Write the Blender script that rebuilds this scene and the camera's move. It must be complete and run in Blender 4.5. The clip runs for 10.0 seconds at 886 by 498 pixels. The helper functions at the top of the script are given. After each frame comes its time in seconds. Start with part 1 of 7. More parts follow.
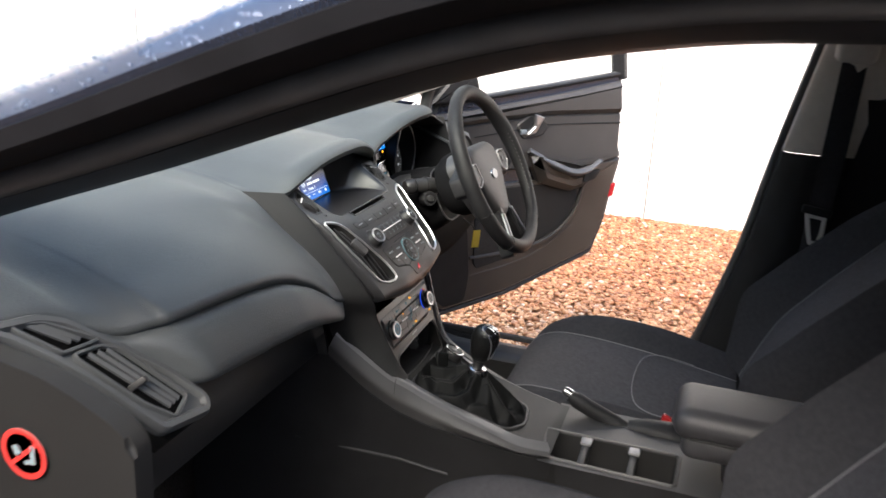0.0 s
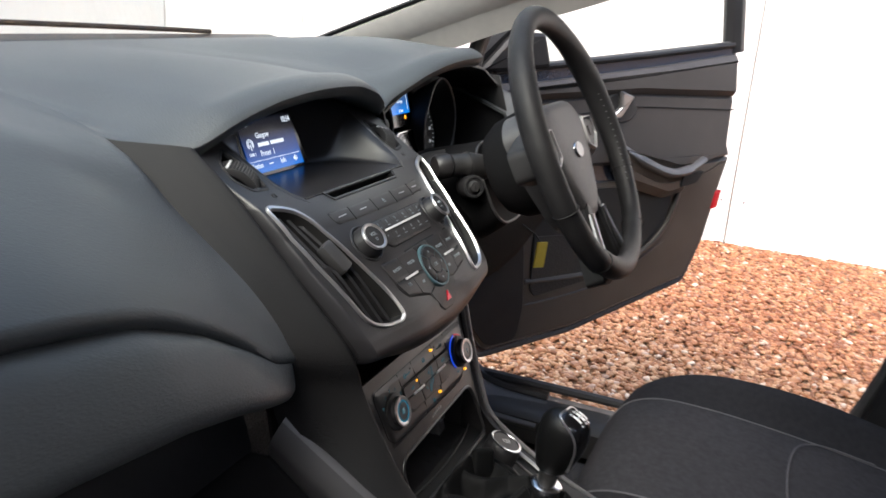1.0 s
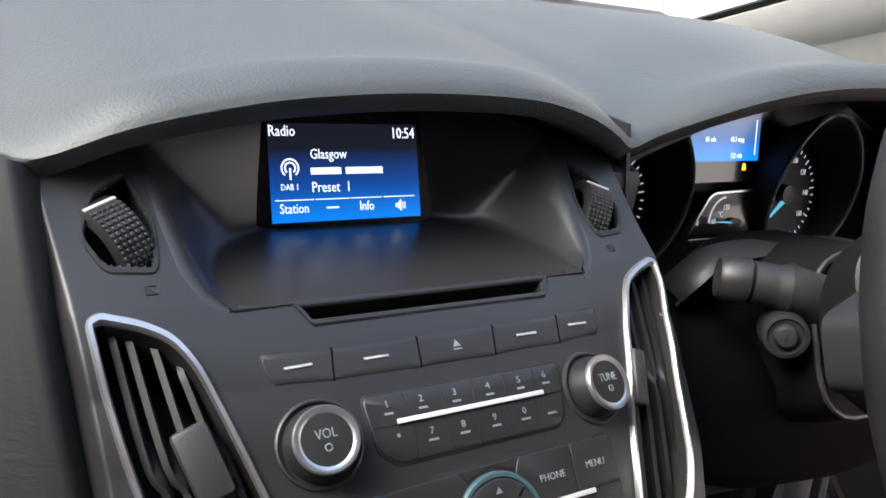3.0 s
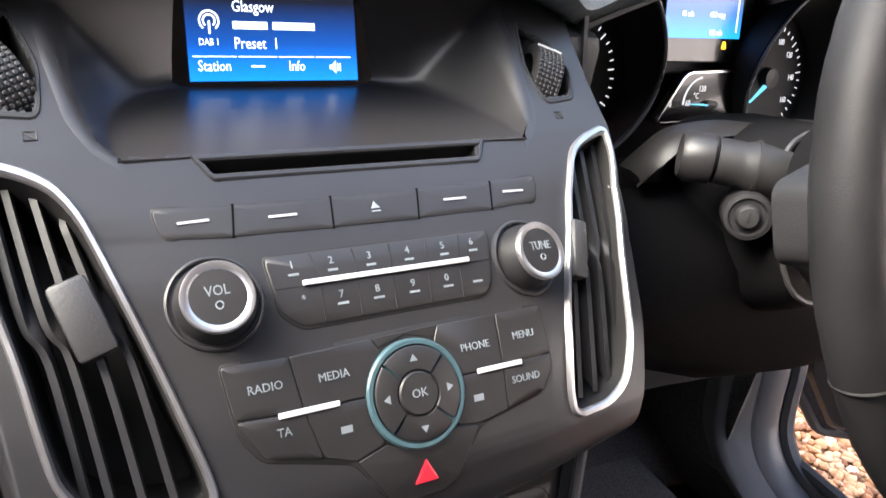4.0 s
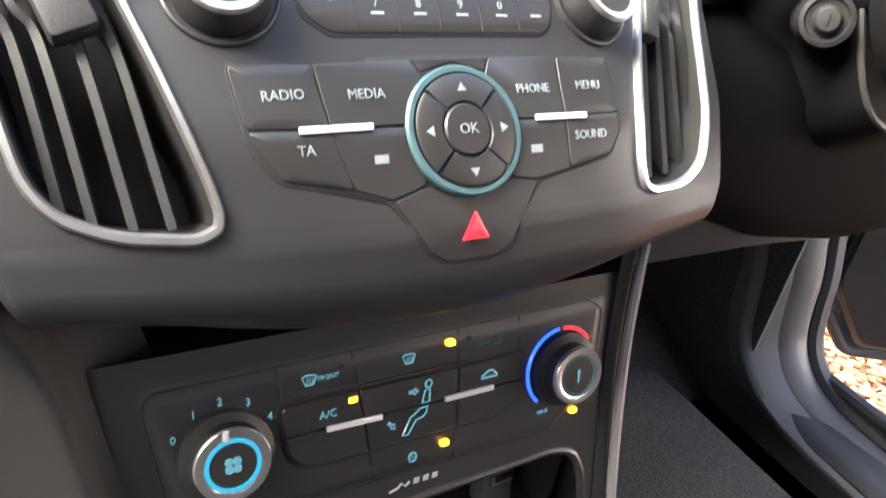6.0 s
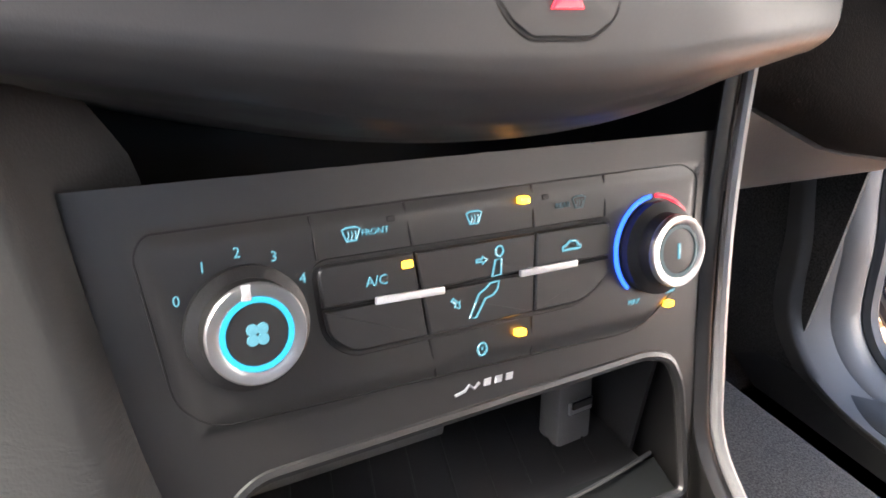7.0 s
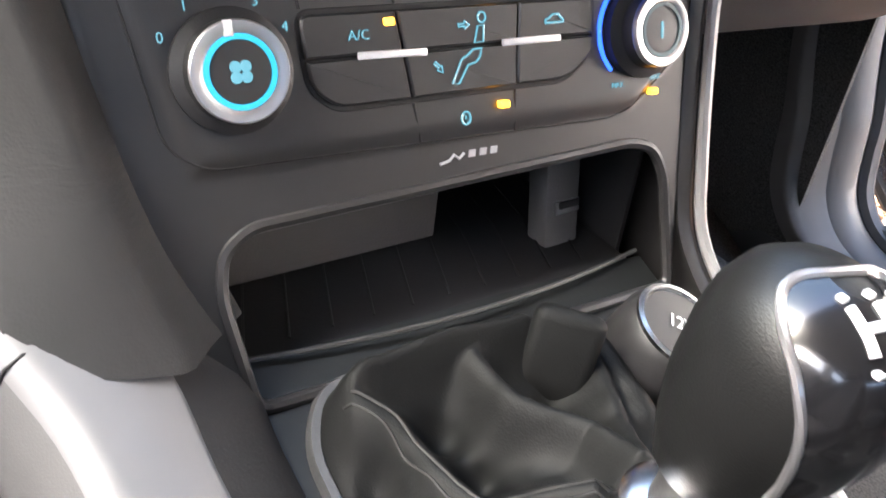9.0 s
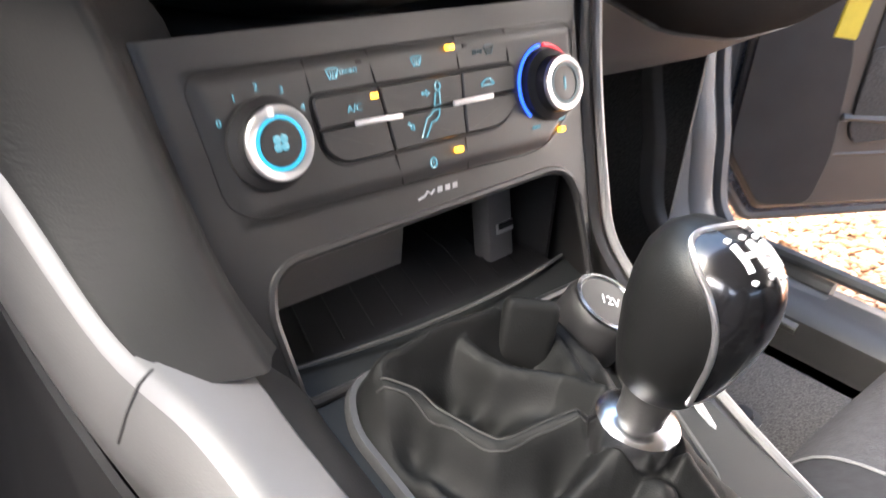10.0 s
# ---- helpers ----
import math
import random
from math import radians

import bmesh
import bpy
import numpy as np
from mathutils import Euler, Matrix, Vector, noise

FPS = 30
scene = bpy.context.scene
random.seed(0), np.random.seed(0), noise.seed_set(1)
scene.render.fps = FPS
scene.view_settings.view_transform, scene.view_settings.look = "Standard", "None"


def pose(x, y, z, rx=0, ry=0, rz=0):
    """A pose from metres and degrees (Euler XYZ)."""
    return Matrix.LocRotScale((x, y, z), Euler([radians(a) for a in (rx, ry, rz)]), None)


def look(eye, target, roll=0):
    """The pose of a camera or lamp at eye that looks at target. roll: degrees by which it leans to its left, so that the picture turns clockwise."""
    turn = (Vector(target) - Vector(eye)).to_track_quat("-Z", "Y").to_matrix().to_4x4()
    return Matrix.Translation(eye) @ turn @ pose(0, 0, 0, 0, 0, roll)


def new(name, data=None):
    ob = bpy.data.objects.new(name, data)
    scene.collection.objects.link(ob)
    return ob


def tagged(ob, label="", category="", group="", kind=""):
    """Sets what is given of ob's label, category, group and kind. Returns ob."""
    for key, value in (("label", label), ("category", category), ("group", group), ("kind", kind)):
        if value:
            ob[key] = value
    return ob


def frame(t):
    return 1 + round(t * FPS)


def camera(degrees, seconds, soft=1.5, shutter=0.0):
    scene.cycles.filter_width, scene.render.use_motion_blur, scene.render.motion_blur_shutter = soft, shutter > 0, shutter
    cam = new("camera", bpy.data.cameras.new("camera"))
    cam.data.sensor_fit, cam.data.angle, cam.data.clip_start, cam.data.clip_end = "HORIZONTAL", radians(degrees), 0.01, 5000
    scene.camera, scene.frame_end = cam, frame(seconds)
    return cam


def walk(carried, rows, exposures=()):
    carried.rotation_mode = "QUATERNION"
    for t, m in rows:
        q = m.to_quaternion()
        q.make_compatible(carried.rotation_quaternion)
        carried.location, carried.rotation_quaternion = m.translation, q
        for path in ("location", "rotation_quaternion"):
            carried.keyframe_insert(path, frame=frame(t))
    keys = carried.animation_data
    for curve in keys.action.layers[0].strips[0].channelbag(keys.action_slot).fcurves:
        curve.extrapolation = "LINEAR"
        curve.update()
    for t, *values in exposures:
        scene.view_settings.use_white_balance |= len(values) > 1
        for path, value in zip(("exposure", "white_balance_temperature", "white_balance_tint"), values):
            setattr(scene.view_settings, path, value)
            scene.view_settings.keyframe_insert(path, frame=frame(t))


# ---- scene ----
cam = camera(57.8, 10.0, shutter=0.3)
PATH = [
    (0, (-1.168, -0.476, 1.235), (0.634, 0.128, 0.612), 2.7),
    (0.5, (-0.884, -0.381, 1.147), (0.815, 0.257, 0.571), 3.5),
    (1, (-0.646, -0.297, 1.052), (1.038, 0.384, 0.498), 3.9),
    (1.5, (-0.451, -0.246, 0.978), (1.081, 0.756, 0.466), 7.1),
    (2, (-0.325, -0.216, 0.994), (0.88, 1.148, 0.446), 8.4),
    (2.2, (-0.278, -0.215, 1.013), (0.852, 1.197, 0.431), 9.5),
    (3.3, (-0.166, -0.225, 1.043), (0.852, 1.293, 0.231), 9.7),
    (3.5, (-0.156, -0.226, 1.038), (0.863, 1.26, 0.17), 10.4),
    (4, (-0.14, -0.23, 1.018), (0.864, 1.221, 0.075), 10.4),
    (4.5, (-0.139, -0.228, 1.005), (0.854, 1.219, 0.045), 10.5),
    (5, (-0.135, -0.226, 0.981), (0.866, 1.208, 0.011), 10.9),
    (5.5, (-0.137, -0.222, 0.953), (0.87, 1.2, -0.029), 11.1),
    (6, (-0.137, -0.223, 0.919), (0.856, 1.185, -0.097), 11.3),
    (6.2, (-0.135, -0.222, 0.906), (0.844, 1.185, -0.124), 10.9),
    (7.3, (-0.131, -0.189, 0.813), (0.868, 1.292, -0.086), 7.5),
    (7.5, (-0.131, -0.185, 0.812), (0.858, 1.297, -0.097), 7.5),
    (8, (-0.131, -0.192, 0.809), (0.856, 1.271, -0.132), 7.8),
    (8.5, (-0.132, -0.21, 0.8), (0.842, 1.228, -0.192), 7.8),
    (9, (-0.137, -0.229, 0.79), (0.825, 1.148, -0.296), 7.5),
    (9.5, (-0.15, -0.247, 0.793), (0.868, 1.06, -0.329), 7.5),
    (10, (-0.21, -0.263, 0.812), (1.019, 1.004, -0.128), 5.0),
]
walk(cam, [(t, look(eye, target, roll)) for t, eye, target, roll in PATH], exposures=[(0, 2.1, 6300, 8), (1, 1.7, 6200, 9), (2, 2.02, 6000, 9), (3.5, 2.4, 6300, 12), (4.0, 3.15, 6400, 13), (5.0, 3.45, 6600, 10), (6, 3.82, 6550, 9), (7.5, 4.6, 6400, 9), (8.5, 4.5, 6400, 9), (9.5, 4.3, 6300, 10), (10, 4.25, 6400, 10)])

# ---- world and light ----
world = bpy.data.worlds.new("sky")
scene.world = world
world.use_nodes = True
wt = world.node_tree
sky = wt.nodes.new("ShaderNodeTexSky")
sky.sky_type, sky.sun_disc = "NISHITA", False
sky.sun_elevation, sky.sun_rotation = radians(46), radians(275)
sky.dust_density, sky.air_density = 5.0, 1.0
wt.links.new(sky.outputs[0], wt.nodes["Background"].inputs[0])
wt.nodes["Background"].inputs[1].default_value = 0.15
sun_data = bpy.data.lights.new("sun", "SUN")
sun_data.energy, sun_data.angle, sun_data.color = 0.60, radians(40), (1.0, 0.96, 0.92)
sun = new("sun", sun_data)
sun.matrix_world = look((-4.8, 0.4, 5.6), (0, 0, 0.5))


# ---- materials ----
def material(name, color, rough=0.5, metal=0.0, vary=0.15, scale=40.0, bump=0.0, bump_scale=900.0, spec=0.5, coat=0.0, color2=None, stretch=None, bump_kind="noise"):
    m = bpy.data.materials.new(name)
    m.use_nodes = True
    nt = m.node_tree
    b = nt.nodes["Principled BSDF"]
    b.inputs["Roughness"].default_value, b.inputs["Metallic"].default_value = rough, metal
    b.inputs["Specular IOR Level"].default_value = spec
    b.inputs["Coat Weight"].default_value = coat
    co = nt.nodes.new("ShaderNodeTexCoord")
    vec = co.outputs["Object"]
    if stretch:
        mp = nt.nodes.new("ShaderNodeMapping")
        mp.inputs["Scale"].default_value = stretch
        nt.links.new(vec, mp.inputs[0])
        vec = mp.outputs[0]
    n1 = nt.nodes.new("ShaderNodeTexNoise")
    n1.inputs["Scale"].default_value, n1.inputs["Detail"].default_value = scale, 5.0
    nt.links.new(vec, n1.inputs["Vector"])
    ramp = nt.nodes.new("ShaderNodeValToRGB")
    c2 = color2 or tuple(min(1, c * (1 + vary)) for c in color)
    c1 = color if color2 else tuple(c * (1 - vary) for c in color)
    ramp.color_ramp.elements[0].position, ramp.color_ramp.elements[1].position = 0.3, 0.7
    ramp.color_ramp.elements[0].color, ramp.color_ramp.elements[1].color = (*c1, 1), (*c2, 1)
    nt.links.new(n1.outputs["Fac"], ramp.inputs[0])
    nt.links.new(ramp.outputs[0], b.inputs["Base Color"])
    rr = nt.nodes.new("ShaderNodeMapRange")
    rr.inputs["To Min"].default_value, rr.inputs["To Max"].default_value = rough * 0.88, min(1, rough * 1.12)
    n2 = nt.nodes.new("ShaderNodeTexNoise")
    n2.inputs["Scale"].default_value, n2.inputs["Detail"].default_value = scale * 0.25, 6.0
    nt.links.new(vec, n2.inputs["Vector"])
    nt.links.new(n2.outputs["Fac"], rr.inputs["Value"])
    nt.links.new(rr.outputs[0], b.inputs["Roughness"])
    if bump:
        if bump_kind in ("cells", "grain"):
            t = nt.nodes.new("ShaderNodeTexVoronoi")
            out = t.outputs["Distance"]
        elif bump_kind == "weave":
            t = nt.nodes.new("ShaderNodeTexChecker")
            out = t.outputs["Fac"]
        else:
            t = nt.nodes.new("ShaderNodeTexNoise")
            t.inputs["Detail"].default_value = 3.0
            out = t.outputs["Fac"]
        t.inputs["Scale"].default_value = bump_scale
        nt.links.new(vec, t.inputs["Vector"])
        bp = nt.nodes.new("ShaderNodeBump")
        bp.inputs["Strength"].default_value, bp.inputs["Distance"].default_value = bump, 0.0006
        nt.links.new(out, bp.inputs["Height"])
        if bump_kind == "grain":
            # short creases of moulded leather grain, stronger in patches
            mg = nt.nodes.new("ShaderNodeMapping")
            mg.inputs["Scale"].default_value, mg.inputs["Rotation"].default_value = (0.32, 0.45, 1.5), (0.15, 0.25, 0.1)
            ng, npatch = nt.nodes.new("ShaderNodeTexNoise"), nt.nodes.new("ShaderNodeTexNoise")
            ng.inputs["Scale"].default_value, ng.inputs["Detail"].default_value, ng.inputs["Distortion"].default_value = 300.0, 3.0, 0.6
            npatch.inputs["Scale"].default_value = 22.0
            rp = nt.nodes.new("ShaderNodeMapRange")
            rp.inputs["From Min"].default_value, rp.inputs["From Max"].default_value, rp.inputs["To Min"].default_value, rp.inputs["To Max"].default_value = 0.48, 0.72, 0.04, 0.65
            b2 = nt.nodes.new("ShaderNodeBump")
            b2.inputs["Distance"].default_value = 0.0009
            nt.links.new(vec, mg.inputs[0])
            nt.links.new(mg.outputs[0], ng.inputs["Vector"])
            nt.links.new(vec, npatch.inputs["Vector"])
            nt.links.new(npatch.outputs["Fac"], rp.inputs["Value"])
            nt.links.new(rp.outputs[0], b2.inputs["Strength"])
            nt.links.new(ng.outputs["Fac"], b2.inputs["Height"])
            nt.links.new(b2.outputs[0], bp.inputs["Normal"])
        nt.links.new(bp.outputs[0], b.inputs["Normal"])
    return m


def glow(name, color, strength):
    m = bpy.data.materials.new(name)
    m.use_nodes = True
    b = m.node_tree.nodes["Principled BSDF"]
    b.inputs["Base Color"].default_value = (*[c * 0.2 for c in color], 1)
    b.inputs["Emission Color"].default_value = (*color, 1)
    b.inputs["Emission Strength"].default_value = strength
    b.inputs["Roughness"].default_value = 0.2
    return m


def clear_glass(name, tint=(1, 1, 1), rough=0.0):
    m = bpy.data.materials.new(name)
    m.use_nodes = True
    nt = m.node_tree
    nt.nodes.remove(nt.nodes["Principled BSDF"])
    tr, gl, mix = (nt.nodes.new(k) for k in ("ShaderNodeBsdfTransparent", "ShaderNodeBsdfGlossy", "ShaderNodeMixShader"))
    tr.inputs[0].default_value = (*tint, 1)
    gl.inputs["Roughness"].default_value = rough
    mix.inputs[0].default_value = 0.04
    nt.links.new(tr.outputs[0], mix.inputs[1])
    nt.links.new(gl.outputs[0], mix.inputs[2])
    nt.links.new(mix.outputs[0], nt.nodes["Material Output"].inputs[0])
    return m


PAD = material("soft_dash_pad", (0.060, 0.066, 0.069), 0.52, vary=0.12, scale=6, bump=0.35, bump_scale=650, bump_kind="grain")
TRIM = material("grained_trim", (0.040, 0.040, 0.041), 0.46, vary=0.12, scale=8, bump=0.12, bump_scale=800, bump_kind="cells")
ENDTRIM = material("end_panel_trim", (0.014, 0.0138, 0.0135), 0.6, spec=0.3, vary=0.15, scale=8, bump=0.15, bump_scale=800, bump_kind="cells")
FASCIA = material("satin_fascia", (0.022, 0.022, 0.0235), 0.38, vary=0.08, scale=10, bump=0.05, bump_scale=1800)
CLIMATE = material("climate_fascia", (0.021, 0.0205, 0.0205), 0.36, spec=0.6, vary=0.08, scale=10, bump=0.05, bump_scale=1800)
BUTTON = material("button_plastic", (0.019, 0.0185, 0.019), 0.42, vary=0.08, scale=60, bump=0.05, bump_scale=2500)
BLACK = material("black_plastic", (0.016, 0.016, 0.017), 0.48, spec=0.35, vary=0.2, scale=20, bump=0.15, bump_scale=900)
# near-black: shade of vent depths and gaps put into the colour, key joints too
GAPSHADE = material("gap_shade_black", (0.003, 0.003, 0.003), 0.95, spec=0.05, vary=0.1, scale=20)
# near-black: recess shade put into the colour; also black seams and small parts
DARK = material("black_and_recess_shade", (0.006, 0.006, 0.006), 0.7, vary=0.2, scale=20)
GLOSS = material("gloss_black", (0.007, 0.007, 0.008), 0.20, vary=0.2, scale=12, coat=0.4)
CHROME = material("satin_chrome", (0.62, 0.62, 0.63), 0.22, metal=1.0, vary=0.04, scale=60)
SILVER = material("silver_paint", (0.33, 0.33, 0.335), 0.36, metal=0.55, vary=0.06, scale=30, bump=0.04, bump_scale=3000)
GREYTRIM = material("grey_console_trim", (0.115, 0.115, 0.118), 0.40, metal=0.15, vary=0.08, scale=20, bump=0.06, bump_scale=2500)
# darker copy of the grey console trim: the flank's shade put into the colour
SIDESHADE = material("shaded_grey_flank", (0.050, 0.0495, 0.050), 0.55, vary=0.1, scale=15, bump=0.08, bump_scale=1500)
VENTTRIM = material("vent_surround_grey", (0.075, 0.078, 0.080), 0.5, vary=0.1, scale=15, bump=0.1, bump_scale=900)
EDGEGREY = material("edge_strip_grey", (0.20, 0.20, 0.203), 0.42, metal=0.3, vary=0.06, scale=30)
RINGS = material("satin_aluminium", (0.58, 0.58, 0.585), 0.30, metal=0.92, vary=0.04, scale=60)
GAITER = material("gaiter_leather", (0.0048, 0.0051, 0.0052), 0.58, spec=0.13, vary=0.25, scale=60, bump=0.12, bump_scale=1500, bump_kind="cells")
COVER = material("airbag_cover_grain", (0.058, 0.058, 0.060), 0.5, vary=0.08, scale=30, bump=0.3, bump_scale=1200, bump_kind="cells")
ARMTRIM = material("armrest_vinyl", (0.045, 0.044, 0.047), 0.48, vary=0.1, scale=20, bump=0.15, bump_scale=1400, bump_kind="cells")
LEATHER = material("black_leather", (0.016, 0.016, 0.017), 0.55, spec=0.3, vary=0.25, scale=30, bump=0.2, bump_scale=1800, bump_kind="cells")
FABRIC = material("charcoal_fabric", (0.058, 0.058, 0.064), 0.95, vary=0.14, scale=120, bump=0.9, bump_scale=420, bump_kind="cells", spec=0.15)
FABRIC2 = material("charcoal_side_fabric", (0.038, 0.038, 0.042), 0.95, vary=0.14, scale=120, bump=0.5, bump_scale=1500, spec=0.12)
CARPET = material("black_carpet", (0.072, 0.069, 0.066), 1.0, vary=0.5, scale=500, bump=1.0, bump_scale=900, spec=0.1)
RUBBER = material("rubber_seal", (0.058, 0.059, 0.061), 0.55, vary=0.15, scale=30, bump=0.2, bump_scale=700)
PAINT = material("dark_blue_paint", (0.034, 0.045, 0.075), 0.26, metal=0.4, vary=0.15, scale=300, coat=1.0)
DROP = clear_glass("water", (0.9, 0.93, 0.96))
LIGHTTRIM = material("pale_pillar_trim", (0.66, 0.645, 0.60), 0.8, vary=0.04, scale=60, bump=0.3, bump_scale=900)
HEADLINER = material("pale_headliner", (0.42, 0.41, 0.39), 0.95, vary=0.05, scale=200, bump=0.4, bump_scale=1500)
DOORTRIM = material("door_trim", (0.052, 0.049, 0.048), 0.55, vary=0.12, scale=9, bump=0.3, bump_scale=700, bump_kind="cells")
DOORLOW = material("lower_door_trim", (0.055, 0.049, 0.044), 0.30, spec=0.6, vary=0.12, scale=9, bump=0.3, bump_scale=700, bump_kind="cells")
STITCH = material("grey_thread", (0.16, 0.16, 0.17), 0.8, vary=0.1, scale=500)
INK = material("pale_print", (0.21, 0.245, 0.265), 0.6, vary=0.05, scale=200)
TEALRING = glow("teal_light", (0.03, 0.30, 0.46), 0.12)
TEAL = glow("teal_print", (0.13, 0.34, 0.42), 0.075)
TEALDIM = material("teal_ring", (0.05, 0.10, 0.115), 0.35, vary=0.08, scale=60)
PALEBAR = material("dim_white_print", (0.36, 0.37, 0.39), 0.5, vary=0.05, scale=200)
WHITEMARK = material("white_bar", (0.75, 0.75, 0.76), 0.3, metal=0.25, vary=0.03, scale=80)
AMBER = glow("amber_lamp", (1.0, 0.40, 0.02), 0.55)
REDMARK = glow("red_mark", (0.75, 0.03, 0.05), 0.16)
BLUEMARK = glow("blue_mark", (0.02, 0.08, 0.75), 0.28)
SCREENTEXT = glow("screen_text", (0.85, 0.92, 1.0), 0.32)
DIALTEXT = glow("dial_text", (0.8, 0.8, 0.82), 0.14)
NEEDLE = glow("needle", (0.15, 0.55, 0.75), 0.2)
STALK = material("stalk_grey", (0.020, 0.0198, 0.0197), 0.5, vary=0.08, scale=30, bump=0.15, bump_scale=900)
YELLOW = material("yellow_tag", (0.75, 0.60, 0.06), 0.5, vary=0.06, scale=60)
WALLMAT = material("white_steel_cladding", (0.80, 0.79, 0.77), 0.45, vary=0.02, scale=1.5, color2=(0.84, 0.83, 0.82))
GLASS = clear_glass("window_glass", (0.93, 0.97, 0.95))
GLASSDOOR = clear_glass("door_glass", (0.86, 0.91, 0.89))


def screen_material(name, top, mid, low, z0, z1):
    """A lit display: dark above, blue below."""
    m = bpy.data.materials.new(name)
    m.use_nodes = True
    nt = m.node_tree
    b = nt.nodes["Principled BSDF"]
    b.inputs["Base Color"].default_value = (0.004, 0.004, 0.005, 1)
    b.inputs["Roughness"].default_value = 0.25
    co, sep, mr, ramp = (nt.nodes.new(k) for k in ("ShaderNodeTexCoord", "ShaderNodeSeparateXYZ", "ShaderNodeMapRange", "ShaderNodeValToRGB"))
    nt.links.new(co.outputs["Object"], sep.inputs[0])
    nt.links.new(sep.outputs["Z"], mr.inputs["Value"])
    mr.inputs["From Min"].default_value, mr.inputs["From Max"].default_value = z0, z1
    e = ramp.color_ramp.elements
    e[0].position, e[0].color = 0.0, (*low, 1)
    e[1].position, e[1].color = 0.75, (*top, 1)
    e.new(0.35).color = (*mid, 1)
    nt.links.new(mr.outputs[0], ramp.inputs[0])
    nt.links.new(ramp.outputs[0], b.inputs["Emission Color"])
    b.inputs["Emission Strength"].default_value = 0.36
    return m


# ---- mesh helpers ----
def part(name, bm, mat, parent=None, label="", smooth=40, fix=True):
    if fix:
        bmesh.ops.recalc_face_normals(bm, faces=bm.faces)
    me = bpy.data.meshes.new(name)
    bm.to_mesh(me)
    bm.free()
    me.materials.append(mat)
    me.polygons.foreach_set("use_smooth", [smooth > 0] * len(me.polygons))
    if smooth:
        me.set_sharp_from_angle(angle=radians(smooth))
    ob = new(name, me)
    if parent:
        ob.parent = parent
    if label:
        tagged(ob, label)
    return ob


def thing(name, label, category, group="", kind="", at=(0, 0, 0)):
    ob = new(name)
    ob.empty_display_size = 0.02
    return tagged(ob, label, category, group, kind)


def quads(bm, rows, close_u=False, close_v=False, keep=None):
    """Faces between rows of points (lists of equal length)."""
    vs = [[bm.verts.new(p) for p in row] for row in rows]
    n, k = len(vs), len(vs[0])
    for i in range(n if close_v else n - 1):
        for j in range(k if close_u else k - 1):
            if keep and not keep(i, j):
                continue
            a, b = vs[i], vs[(i + 1) % n]
            bm.faces.new((a[j], a[(j + 1) % k], b[(j + 1) % k], b[j]))
    return vs


def cap(bm, ring):
    bm.faces.new(ring)


def solid(rows, thick, **kw):
    bm = bmesh.new()
    quads(bm, rows, **kw)
    bmesh.ops.recalc_face_normals(bm, faces=bm.faces)
    bmesh.ops.solidify(bm, geom=list(bm.faces), thickness=thick)
    return bm


def tube(pts, r, n=10, closed=False, bm=None, flat=1.0, up=(0, 0, 1)):
    bm = bm or bmesh.new()
    pts = [Vector(p) for p in pts]
    m = len(pts)
    rings = []
    for i, p in enumerate(pts):
        a = pts[(i - 1) % m] if closed or i else p
        b = pts[(i + 1) % m] if closed or i < m - 1 else p
        t = (b - a).normalized()
        s = t.cross(Vector(up))
        s = s.normalized() if s.length > 1e-4 else t.orthogonal().normalized()
        w = s.cross(t).normalized()
        rr = r[i] if isinstance(r, (list, tuple)) else r
        rings.append([p + s * rr * math.cos(2 * math.pi * k / n) + w * rr * flat * math.sin(2 * math.pi * k / n) for k in range(n)])
    vs = quads(bm, rings, close_u=True, close_v=closed)
    if not closed:
        cap(bm, vs[0][::-1])
        cap(bm, vs[-1])
    return bm


def lathe(prof, m, n=40, bm=None):
    bm = bm or bmesh.new()
    rows = [[m @ Vector((r * math.cos(2 * math.pi * k / n), r * math.sin(2 * math.pi * k / n), h)) for k in range(n)] for r, h in prof]
    vs = quads(bm, rows, close_u=True)
    if prof[0][0] > 1e-6:
        cap(bm, vs[0][::-1])
    if prof[-1][0] > 1e-6:
        cap(bm, vs[-1])
    return bm


def block(m, sx, sy, sz, bev=0.0, seg=2, bm=None):
    bm = bm or bmesh.new()
    r = bmesh.ops.create_cube(bm, size=1.0, matrix=m @ Matrix.Diagonal((sx, sy, sz, 1)))
    if bev:
        es = {e for v in r["verts"] for e in v.link_edges}
        bmesh.ops.bevel(bm, geom=list(es), offset=bev, segments=seg, affect="EDGES", profile=0.5)
    return bm


def rounded(pts, r, n=4):
    """A polygon with its corners rounded."""
    out, k = [], len(pts)
    for i in range(k):
        p, a, b = Vector(pts[i]), Vector(pts[i - 1]), Vector(pts[(i + 1) % k])
        da, db = a - p, b - p
        rr = min(r[i] if isinstance(r, (list, tuple)) else r, da.length * 0.45, db.length * 0.45)
        p0, p1 = p + da.normalized() * rr, p + db.normalized() * rr
        for j in range(n + 1):
            s = j / n
            out.append(tuple((1 - s) ** 2 * p0 + 2 * s * (1 - s) * p + s * s * p1))
    return out


